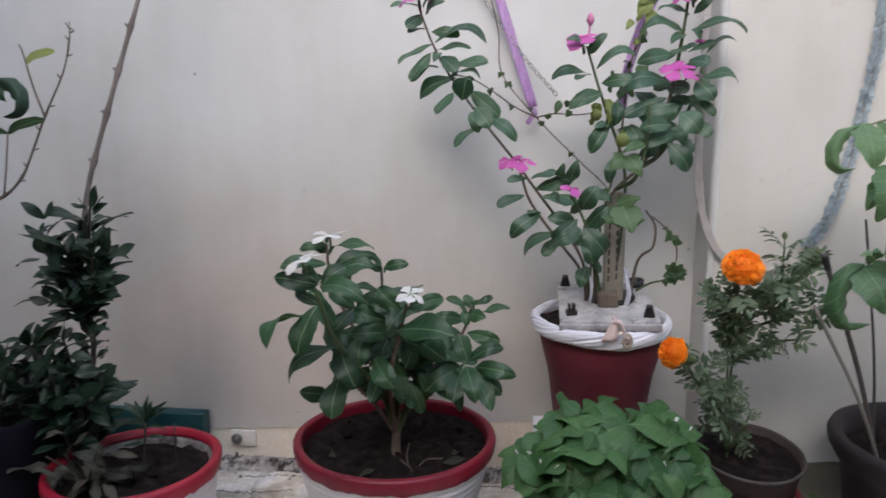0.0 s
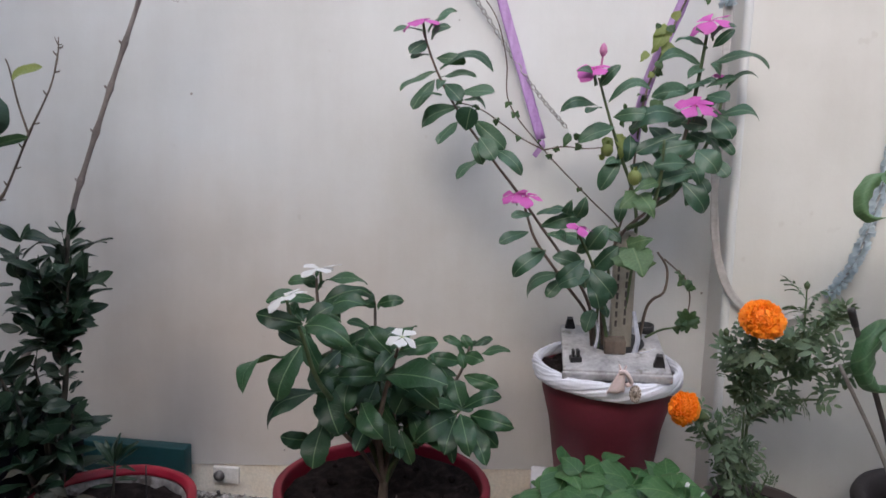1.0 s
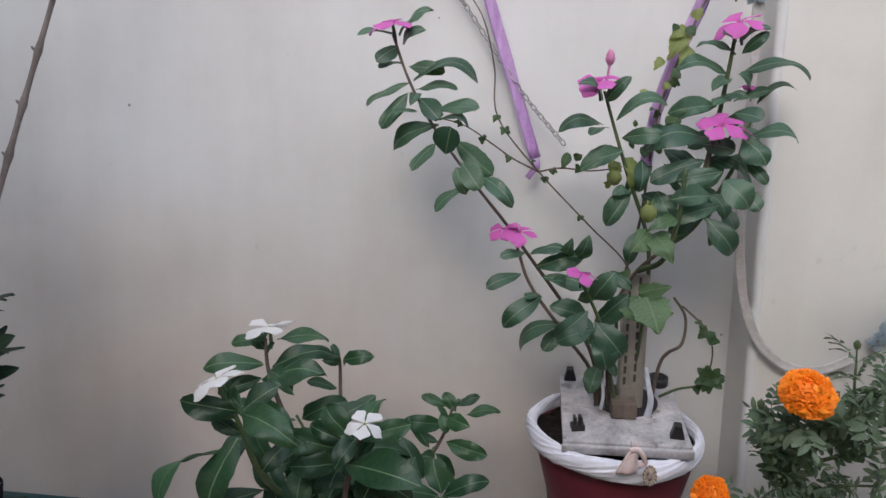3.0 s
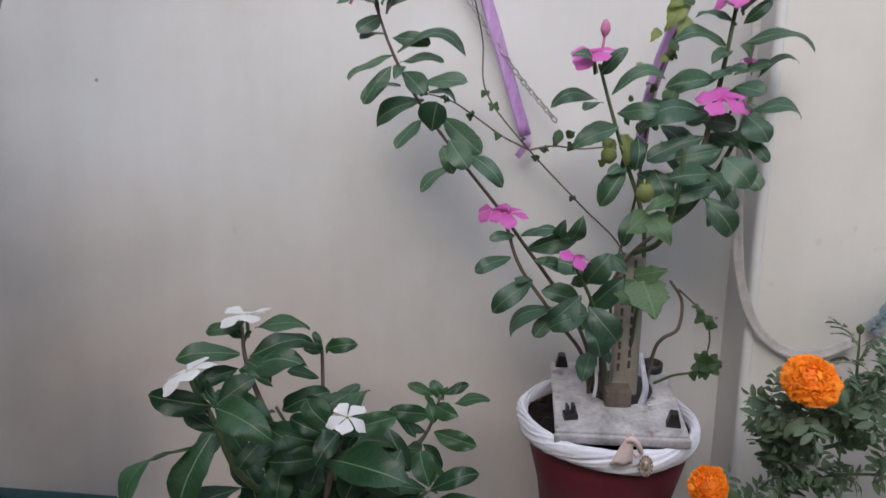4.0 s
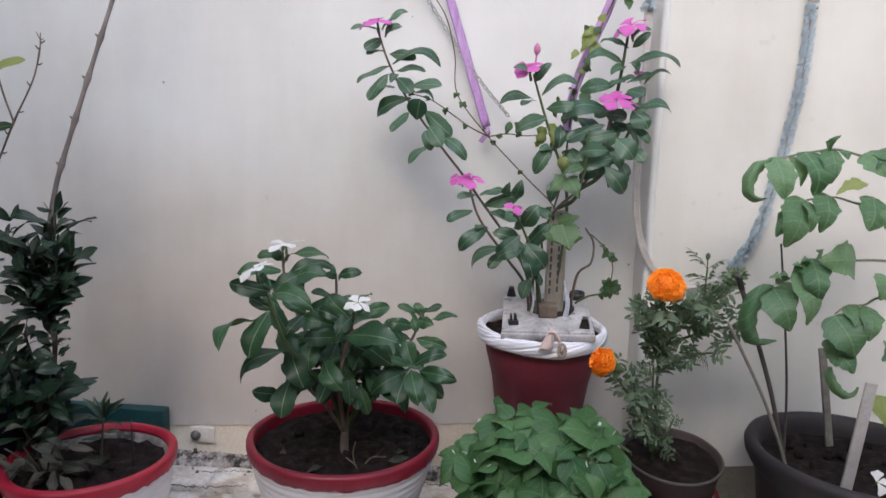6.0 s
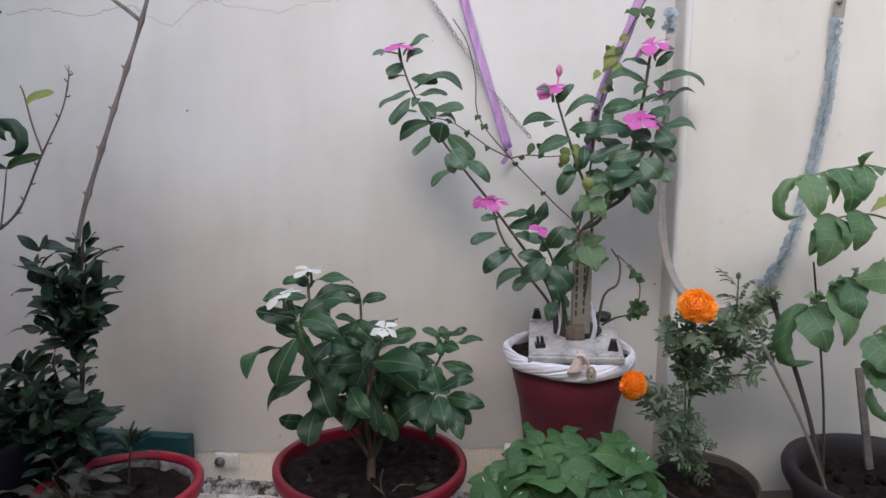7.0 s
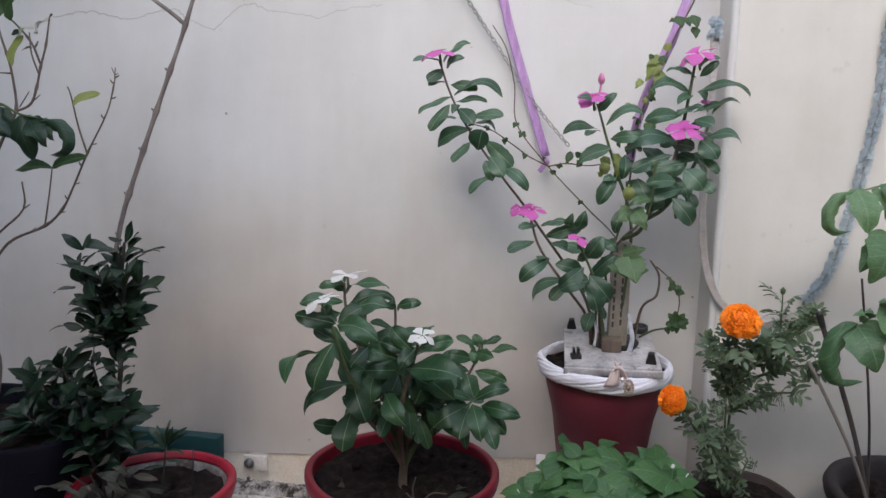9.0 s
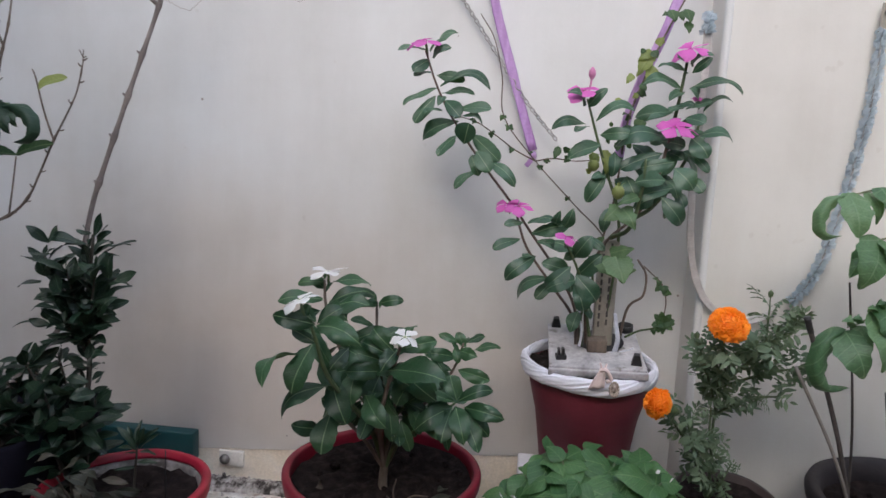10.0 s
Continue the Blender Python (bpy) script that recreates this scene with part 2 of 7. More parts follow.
M_PLINTH = surface("cream_plaster", [(0.88, 0.77, 0.62), (0.93, 0.87, 0.77)], 12, (0.6, 0.8), relief=0.4, depth=0.003)
M_RUBBLE = surface("dark_rubble", [(0.025, 0.02, 0.018), (0.1, 0.085, 0.075), (0.42, 0.39, 0.36), (0.62, 0.59, 0.56)], 42, (0.8, 0.95), relief=0.9, depth=0.006, stretch=(1.6, 1, 1))
M_RED = surface("red_paint", [(0.16, 0.006, 0.021), (0.24, 0.01, 0.03)], 18, (0.38, 0.55), relief=0.25, depth=0.001)
M_WHITE = surface("white_limewash", [(0.64, 0.63, 0.66), (0.78, 0.77, 0.8)], 14, (0.6, 0.8), relief=0.4, depth=0.002, stretch=(0.6, 0.6, 7), grain=0.25, spots=(7, 0.7, (0.58, 0.54, 0.52)))
M_SOIL = surface("soil", [(0.008, 0.006, 0.006), (0.016, 0.012, 0.0115), (0.036, 0.027, 0.025)], 60, (0.85, 1.0), relief=1.0, depth=0.008, fine=220)
M_RED2 = surface("bright_red_paint", [(0.27, 0.009, 0.026), (0.38, 0.015, 0.04)], 18, (0.38, 0.55), relief=0.25, depth=0.001)
M_SOIL.node_tree.nodes["Principled BSDF"].inputs["Specular IOR Level"].default_value = 0.1
M_BOUNCE = surface("tan_bounce_floor", [(0.24, 0.12, 0.06), (0.36, 0.2, 0.11)], 6, (0.75, 0.9), relief=0.4, depth=0.003)
# dark grey for the unseen walls that hold light back
M_SHADE = surface("shade_wall_grey", [(0.08, 0.076, 0.072), (0.12, 0.113, 0.108)], 3, (0.7, 0.9), relief=0.2)
M_MAROON = surface("maroon_plastic", [(0.15, 0.022, 0.038), (0.2, 0.033, 0.052)], 10, (0.5, 0.65), relief=0.15, depth=0.001)
M_CLOTH = surface("white_cloth", [(0.62, 0.63, 0.7), (0.76, 0.77, 0.85), (0.84, 0.85, 0.92)], 9, (0.8, 0.95), relief=0.22, depth=0.0008, fine=260, grain=0.3)
M_PINKCLOTH = surface("blush_cloth", [(0.62, 0.49, 0.47), (0.75, 0.63, 0.61)], 25, (0.8, 0.95), relief=0.3, depth=0.001, fine=500)
M_BOARD = surface("white_board", [(0.25, 0.243, 0.25), (0.42, 0.41, 0.42), (0.56, 0.55, 0.56)], 26, (0.45, 0.7), relief=0.5, depth=0.0015, spots=(34, 0.6, (0.2, 0.185, 0.17)), grain=1.0)
M_BLACK = surface("black_plastic", [(0.012, 0.012, 0.013), (0.025, 0.025, 0.027)], 20, (0.35, 0.55), relief=0.2, depth=0.001)
M_NAVY = surface("navy_bag", [(0.004, 0.0035, 0.008), (0.008, 0.007, 0.014)], 8, (0.85, 1.0), relief=0.5, depth=0.004)
M_NAVY.node_tree.nodes["Principled BSDF"].inputs["Specular IOR Level"].default_value = 0.15
M_POST = surface("cork_post", [(0.25, 0.23, 0.195), (0.41, 0.38, 0.325)], 30, (0.6, 0.8), relief=0.4, depth=0.002, stretch=(1, 1, 0.3))
M_DARKPOT = surface("grey_rubber", [(0.011, 0.008, 0.01), (0.022, 0.017, 0.02)], 12, (0.55, 0.75), relief=0.4, depth=0.003)
M_TEAL = surface("teal_plastic", [(0.006, 0.045, 0.05), (0.011, 0.07, 0.073)], 12, (0.4, 0.6), relief=0.15, depth=0.001)
M_PALEBLUE = surface("pale_blue_plastic", [(0.3, 0.48, 0.5), (0.42, 0.58, 0.6)], 12, (0.4, 0.6), relief=0.1, depth=0.001)
M_TERRA = surface("terracotta", [(0.3, 0.12, 0.07), (0.4, 0.17, 0.1)], 14, (0.7, 0.9), relief=0.4, depth=0.002)
M_BARK = surface("grey_brown_stem", [(0.085, 0.066, 0.052), (0.19, 0.15, 0.122)], 60, (0.7, 0.9), relief=0.6, depth=0.001, stretch=(1, 1, 0.4))
M_DARKBARK = surface("dark_stem", [(0.022, 0.02, 0.015), (0.05, 0.042, 0.032)], 60, (0.7, 0.9), relief=0.5, depth=0.001)
M_CANE = surface("dry_cane", [(0.13, 0.108, 0.1), (0.31, 0.265, 0.25)], 26, (0.6, 0.8), relief=0.4, depth=0.001, stretch=(1, 1, 0.4))
M_GREENSTEM = surface("green_stem", [(0.05, 0.085, 0.035), (0.1, 0.14, 0.06)], 50, (0.5, 0.7), relief=0.2, depth=0.001)
M_MAROONSTEM = surface("reddish_stem", [(0.095, 0.066, 0.052), (0.17, 0.122, 0.096)], 50, (0.5, 0.7), relief=0.2, depth=0.001)
M_RIBBON = surface("purple_ribbon", [(0.36, 0.19, 0.46), (0.52, 0.34, 0.62)], 12, (0.35, 0.5), relief=0.3, depth=0.001, stretch=(8, 8, 0.5))
M_MARKER = surface("clouded_plastic", [(0.33, 0.32, 0.32), (0.45, 0.44, 0.43)], 20, (0.4, 0.6), relief=0.1, depth=0.001)
M_BUD = surface("pink_bud", [(0.5, 0.16, 0.34), (0.62, 0.27, 0.46)], 60, (0.5, 0.7), relief=0.2, depth=0.001)
M_PALESTALK = surface("pale_green_stalk", [(0.13, 0.17, 0.085), (0.22, 0.24, 0.14)], 50, (0.5, 0.7), relief=0.2, depth=0.001)
M_GAP = surface("crack_shadow_dirt", [(0.03, 0.024, 0.02), (0.07, 0.058, 0.05)], 60, (0.85, 1.0), relief=0.4)
M_FILM = surface("clouded_film", [(0.36, 0.38, 0.46), (0.6, 0.62, 0.7)], 60, (0.25, 0.45), relief=0.3, depth=0.001, stretch=(2, 2, 0.5))
M_BROWNPOT = surface("brown_plastic", [(0.022, 0.014, 0.014), (0.05, 0.032, 0.03)], 14, (0.55, 0.75), relief=0.3, depth=0.001)
# limewash darkened to stand for the shade inside the pots
M_INNER_SHADE = surface("shade_grey_limewash", [(0.1, 0.088, 0.082), (0.22, 0.2, 0.19), (0.36, 0.335, 0.325)], 38, (0.75, 0.9), relief=0.5, depth=0.002, spots=(30, 0.55, (0.08, 0.066, 0.06)))
M_STEEL = surface("dull_steel", [(0.3, 0.29, 0.28), (0.5, 0.49, 0.47)], 60, (0.35, 0.5), metal=0.7, relief=0.1, depth=0.0005)
M_BRASS = surface("old_brass", [(0.12, 0.09, 0.075), (0.46, 0.39, 0.33), (0.6, 0.54, 0.48)], 190, (0.3, 0.5), metal=0.45, relief=0.4, depth=0.001)
M_ROD = surface("grey_rod", [(0.05, 0.044, 0.042), (0.1, 0.09, 0.085)], 40, (0.5, 0.7), relief=0.3, depth=0.001)
M_PALEROD = surface("pale_rod", [(0.17, 0.16, 0.148), (0.3, 0.28, 0.26)], 40, (0.5, 0.7), relief=0.3, depth=0.001)
M_TINSEL = surface("blue_grey_tinsel", [(0.52, 0.6, 0.64), (0.7, 0.77, 0.81)], 90, (0.3, 0.5), metal=0.15, relief=0.4, depth=0.001)
tn, tl = M_TINSEL.node_tree.nodes, M_TINSEL.node_tree.links
see = tn.new("ShaderNodeBsdfTranslucent")
see.inputs[0].default_value = (0.64, 0.72, 0.78, 1)
both = tn.new("ShaderNodeMixShader")
both.inputs[0].default_value = 0.45
tl.new(tn["Principled BSDF"].outputs[0], both.inputs[1])
tl.new(see.outputs[0], both.inputs[2])
tl.new(both.outputs[0], tn["Material Output"].inputs[0])
M_GREYRIB = surface("grey_backing", [(0.4, 0.38, 0.37), (0.54, 0.52, 0.51)], 60, (0.5, 0.7), relief=0.4, depth=0.001)
M_RUSTY = surface("rusty_bolt", [(0.1, 0.09, 0.085), (0.3, 0.28, 0.26)], 60, (0.4, 0.6), metal=0.6, relief=0.4, depth=0.001)
M_PALEPLATE = surface("pale_plate", [(0.78, 0.74, 0.68), (0.86, 0.83, 0.78)], 30, (0.5, 0.7), relief=0.2, depth=0.001)

L_VINCA = leaf_material("vinca_leaf", (0.011, 0.044, 0.02), (0.046, 0.118, 0.05), (0.26, 0.38, 0.21), 0.0105, 0.5, 0.4, 0.05, gloss=0.5)
L_PINKV = leaf_material("pink_vinca_leaf", (0.026, 0.078, 0.046), (0.078, 0.162, 0.1), (0.34, 0.44, 0.3), 0.0115, 0.45, 0.38, 0.1, 0.26, gloss=0.55)
L_BASIL = leaf_material("basil_leaf", (0.03, 0.1, 0.032), (0.09, 0.2, 0.07), (0.17, 0.28, 0.12), 0.016, 0.5, 0.45, 0.5, 0.2, 12, 0.7)
L_DARK = leaf_material("dark_leaf", (0.006, 0.021, 0.012), (0.019, 0.043, 0.024), (0.08, 0.12, 0.07), 0.014, 0.4, 0.38, 0.15, 0.1)
L_WITHER = leaf_material("withered_leaf", (0.025, 0.03, 0.02), (0.075, 0.07, 0.052), (0.12, 0.11, 0.085), 0.016, 0.4, 0.6, 0.3, 0.15, wither=(0.62, (0.07, 0.05, 0.038)))
L_LOBED = leaf_material("lobed_leaf", (0.058, 0.142, 0.068), (0.16, 0.275, 0.145), (0.26, 0.4, 0.24), 0.012, 0.3, 0.42, 0.5, 0.3, 9, 0.6)
L_LOBED_DARK = leaf_material("dark_lobed_leaf", (0.014, 0.04, 0.026), (0.03, 0.07, 0.042), (0.07, 0.11, 0.07), 0.014, 0.4, 0.5, 0.4, 0.15, 9, 0.6)
L_MARI = leaf_material("marigold_leaf", (0.075, 0.13, 0.08), (0.175, 0.24, 0.15), (0.13, 0.18, 0.1), 0.01, 0.3, 0.55, 0.1, 0.2)
L_IVY = leaf_material("ivy_leaf", (0.026, 0.066, 0.026), (0.066, 0.125, 0.046), (0.16, 0.23, 0.1), 0.016, 0.4, 0.5, 0.3, 0.25)
L_PALEIVY = leaf_material("pale_ivy_leaf", (0.05, 0.12, 0.06), (0.13, 0.215, 0.105), (0.24, 0.33, 0.18), 0.016, 0.4, 0.5, 0.3, 0.3)
L_YELLOW = leaf_material("yellow_green_leaf", (0.2, 0.26, 0.08), (0.31, 0.36, 0.13), (0.36, 0.42, 0.2), 0.016, 0.4, 0.5, 0.3, 0.35)
L_SILVER = leaf_material("silvery_leaf", (0.4, 0.42, 0.4), (0.65, 0.67, 0.65), (0.7, 0.7, 0.68), 0.016, 0.3, 0.5, 0.2, 0.2)
P_PINK = petal_material("pink_petal", (0.58, 0.09, 0.43), (0.65, 0.15, 0.52), (0.42, 0.03, 0.24))
P_WHITE = petal_material("white_petal", (0.9, 0.9, 0.9), (0.93, 0.93, 0.93), (0.7, 0.74, 0.5), 0.35)

# ---- the setting ----
WALL_Y, STEP_X, STEP_Y = 1.212, 0.338, 1.12


def foot(x):
    """Height of the lower edge of the plaster, which rises gently along the wall."""
    return 0.058 + 0.072 * (x + 0.65) if x < STEP_X - 0.001 else 0.09 + 0.03 * (x - STEP_X)


def wall_sheet(x0, x1, y, thick, top, ragged=0.004, nx=60):
    """A plastered wall with a slightly ragged lower edge, its face at y."""
    bm = bmesh.new()
    front, back = [], []
    for i in range(nx + 1):
        x = x0 + (x1 - x0) * i / nx
        z = max(foot(x), 0.012) + ragged * noise.noise((x * 22, 0, 3))
        front.append(bm.verts.new((x, y, z)))
        back.append(bm.verts.new((x, y + thick, z)))
    ft = [bm.verts.new((v.co.x, y, top)) for v in front]
    bt = [bm.verts.new((v.co.x, y + thick, top)) for v in back]
    for i in range(nx):
        bm.faces.new((front[i], front[i + 1], ft[i + 1], ft[i]))
        bm.faces.new((back[i + 1], back[i], bt[i], bt[i + 1]))
        bm.faces.new((front[i + 1], front[i], back[i], back[i + 1]))
        bm.faces.new((ft[i], ft[i + 1], bt[i + 1], bt[i]))
    for i in (0, nx):
        bm.faces.new((front[i], ft[i], bt[i], back[i]))
    bmesh.ops.recalc_face_normals(bm, faces=bm.faces)
    return bm


def crack(points, width, seed):
    """A hairline crack: a thin jagged sunk line on the wall's face."""
    rng = random.Random(seed)
    path = spline(points, 14)
    out = []
    for p in path:
        out.append(p + Vector((rng.uniform(-1, 1) * 0.0015, 0, rng.uniform(-1, 1) * 0.003)))
    bm = bmesh.new()
    tube(bm, out, width, width * 0.5, 5, 0.6)
    return bm


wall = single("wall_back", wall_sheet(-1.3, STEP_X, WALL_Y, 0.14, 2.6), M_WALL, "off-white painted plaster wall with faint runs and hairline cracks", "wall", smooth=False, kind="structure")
for i, line in enumerate((
    [(-1.02, WALL_Y, 0.99), (-0.93, WALL_Y, 1.0), (-0.85, WALL_Y, 0.985), (-0.79, WALL_Y, 0.997), (-0.74, WALL_Y, 1.005), (-0.71, WALL_Y, 0.985), (-0.655, WALL_Y, 0.966), (-0.625, WALL_Y, 0.99), (-0.58, WALL_Y, 1.015), (-0.53, WALL_Y, 1.0), (-0.49, WALL_Y, 0.998), (-0.43, WALL_Y, 0.988), (-0.37, WALL_Y, 1.005), (-0.3, WALL_Y, 1.01)],
    [(0.035, WALL_Y, 1.03), (0.07, WALL_Y, 1.015), (0.11, WALL_Y, 1.003)],
    [(-0.59, WALL_Y, 1.02), (-0.57, WALL_Y, 1.06), (-0.6, WALL_Y, 1.12)],
)):
    part("crack", crack(line, 0.0009 if i == 0 else 0.0006, i), M_CRACK, wall, "thin grey hairline crack")
dot = lathe([(0.0, 0.0), (0.004, 0.0), (0.0035, 0.002), (0.0, 0.003)], 12)
part("nail_hole", mesh_of("nail_hole", dot, M_CRACK), M_CRACK, wall, "small dark mark", pose(-0.628, WALL_Y, 0.794, 90) @ Matrix.Diagonal((0.7, 0.7, 0.3, 1)))
for x, z, s in ((0.327, 0.461, 0.6), (-0.44, 0.105, 0.5), (-0.12, 0.93, 0.35)):
    part("nail_hole", bpy.data.meshes["nail_hole"], M_CRACK, wall, "", pose(x, WALL_Y, z, 90) @ Matrix.Diagonal((s, s, s, 1)))
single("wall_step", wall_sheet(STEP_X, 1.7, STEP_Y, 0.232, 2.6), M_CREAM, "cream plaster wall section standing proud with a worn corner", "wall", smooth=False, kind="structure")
edge_bm = bmesh.new()
tube(edge_bm, [Vector((STEP_X + 0.003 + 0.002 * noise.noise((0, 0, z * 9)), STEP_Y + 0.004, z)) for z in np.linspace(0.14, 2.59, 80)], 0.0075, 0.0075, 8)
single("trim", edge_bm, M_WALL, "rounded chipped plaster corner of the wall", "corner trim", kind="structure")

# plinth under the plaster, floor, rubble joint
pl = bmesh.new()
join(pl, box(-1.3, WALL_Y + 0.004, -0.02, STEP_X + 0.1, WALL_Y + 0.135, 0.2))
single("baseboard", pl, M_PLINTH, "cream plaster plinth under the wall", "plinth", smooth=False, kind="structure")
single("baseboard", box(STEP_X + 0.012, STEP_Y + 0.006, -0.02, 1.7, STEP_Y + 0.22, 0.3), M_PLINTH2, "grey-brown plinth under the wall section", "plinth", smooth=False, kind="structure")

fl = bmesh.new()
nx, ny = 150, 100
grid = [[None] * (ny + 1) for _ in range(nx + 1)]
for i in range(nx + 1):
    for j in range(ny + 1):
        x, y = -1.3 + 3.0 * i / nx, -1.2 + 2.42 * (j / ny) ** 0.6
        h = 0.004 * noise.noise((x * 7, y * 7, 0)) + 0.0025 * noise.noise((x * 30, y * 30, 2)) - 0.004
        grid[i][j] = fl.verts.new((x, y, h))
for i in range(nx):
    for j in range(ny):
        fl.faces.new((grid[i][j], grid[i + 1][j], grid[i + 1][j + 1], grid[i][j + 1]))
floor = single("floor", fl, M_FLOOR, "rough whitewashed concrete floor with stains", "floor", kind="structure")

# unseen floor slab, added so that warm light bounces onto the wall
single("floor", box(-1.3, -1.2, -0.03, 1.7, 0.55, 0.012), M_BOUNCE, "unseen tan floor added for warm bounce light", "floor", smooth=False, kind="structure")

# loose whitewashed slabs along the wall's foot, with a dark joint behind them
def slab(x0, x1, y0, y1, h, seed):
    bm = bmesh.new()
    n, m, rows = 16, 5, []
    for i in range(n + 1):
        col = []
        for j in range(m + 1):
            u, v = i / n, j / m
            x, y = x0 + (x1 - x0) * u, y0 + (y1 - y0) * v
            if j in (0, m):
                y += 0.007 * noise.noise((x * 25, seed, j))
            if i in (0, n):
                x += 0.006 * noise.noise((seed, y * 30, i))
            col.append(bm.verts.new((x, y, h + 0.003 * noise.noise((x * 20, y * 20, seed)) - (0.004 if j in (0, m) or i in (0, n) else 0))))
        rows.append(col)
    for a, b in zip(rows, rows[1:]):
        for j in range(m):
            bm.faces.new((a[j], b[j], b[j + 1], a[j + 1]))
    lower = bmesh.ops.extrude_face_region(bm, geom=bm.faces[:])
    bmesh.ops.translate(bm, verts=[g for g in lower["geom"] if isinstance(g, bmesh.types.BMVert)], vec=(0, 0, -0.03))
    bmesh.ops.recalc_face_normals(bm, faces=bm.faces)
    return bm


for k, (x0, x1, y0, y1, h) in enumerate(((-0.76, -0.49, 1.05, 1.132, 0.014), (-0.484, -0.1, 1.062, 1.134, 0.017), (-0.095, 0.2, 1.06, 1.132, 0.018), (-0.74, -0.42, 0.9, 1.043, 0.011), (-0.412, -0.05, 0.9, 1.054, 0.012), (-0.042, 0.24, 0.86, 1.052, 0.013))):
    part("slab", slab(x0, x1, y0, y1, h, 3.7 * k), M_FLOOR, floor, "cracked whitewashed slab")
for k, line in enumerate(([(-0.56, 1.05, 0.014), (-0.53, 1.047, 0.015), (-0.488, 1.044, 0.015), (-0.45, 1.056, 0.015), (-0.4, 1.064, 0.015)], [(-0.51, 1.1, 0.017), (-0.47, 1.106, 0.018), (-0.43, 1.112, 0.018), (-0.38, 1.104, 0.018)], [(-0.08, 1.115, 0.019), (-0.03, 1.11, 0.019), (0.03, 1.106, 0.019)], [(-0.07, 1.05, 0.015), (-0.01, 1.057, 0.016), (0.05, 1.05, 0.016)], [(-0.49, 1.0, 0.012), (-0.46, 0.985, 0.012), (-0.44, 0.99, 0.012)])):
    part("crack", crack(line, 0.0014 if k % 2 == 0 else 0.001, 20 + k), M_GAP, floor, "dark open crack in the slabs")
rb = bmesh.new()
rng = random.Random(5)
nx, ny = 760, 14
strip = []
for i in range(nx + 1):
    col = []
    for j in range(ny + 1):
        u, v = i / nx, j / ny
        x = -1.3 + 1.63 * u
        lean = x * 90 + v * 5.5
        ridge = abs(noise.noise((lean, v * 2.2, 0.0))) * 0.6 + abs(noise.noise((lean * 2.3, v * 4, 4.0))) * 0.4
        swell = math.sin(math.pi * v) ** 0.6
        col.append(rb.verts.new((x, 1.128 + 0.08 * v + 0.006 * noise.noise((x * 14, v, 2)), 0.002 + swell * (0.008 + 0.03 * ridge + 0.006 * noise.noise((x * 6, v * 2, 9))))))
    strip.append(col)
for p, q in zip(strip, strip[1:]):
    for j in range(ny):
        rb.faces.new((p[j], q[j], q[j + 1], p[j + 1]))
for k in range(110):
    x = rng.uniform(-1.28, 0.3)
    s = rng.uniform(0.002, 0.006)
    m = Matrix.Translation((x, rng.uniform(1.1, 1.2), rng.uniform(0.012, 0.02))) @ Euler((rng.uniform(0, 3), rng.uniform(0, 3), rng.uniform(0, 3))).to_matrix().to_4x4() @ Matrix.Diagonal((s, s * rng.uniform(0.5, 1), s * rng.uniform(0.4, 0.9), 1))
    bmesh.ops.create_icosphere(rb, subdivisions=1, radius=1, matrix=m)
single("rubble", rb, M_RUBBLE, "ridged crumbling mortar with dark gaps along the wall's foot", "rubble", smooth=False, kind="stuff")

# unseen walls added to close the yard; the grey ones shade the plants
single("wall_left", box(-1.44, -1.34, 0, -1.3, 1.35, 2.8), M_SHADE, "unseen dull grey side wall added to shade the left", "wall", smooth=False, kind="structure")
single("wall_right", box(1.7, -1.34, 0, 1.84, 1.35, 2.6), M_WALL, "unseen off-white side wall added to close the right", "wall", smooth=False, kind="structure")
single("wall_front", box(-1.3, -1.34, 0, 1.7, -1.2, 1.9), M_SHADE, "unseen dull grey wall added to cut light facing the plants", "wall", smooth=False, kind="structure")

# bolted plate in the plinth
plate = thing("bolted_plate", (-0.565, WALL_Y, 0.04), "pale metal plate with a round bolt on the plinth", "bolt plate")
part("plate", box(-0.588, WALL_Y - 0.004, 0.026, -0.534, WALL_Y + 0.006, 0.06, 0.002), M_PALEPLATE, plate)
part("bolt", lathe([(0, 0), (0.011, 0), (0.011, 0.004), (0.006, 0.006), (0.005, 0.011), (0, 0.011)], 20), M_RUSTY, plate, "rusty round bolt head", pose(-0.574, WALL_Y - 0.004, 0.042, 90))

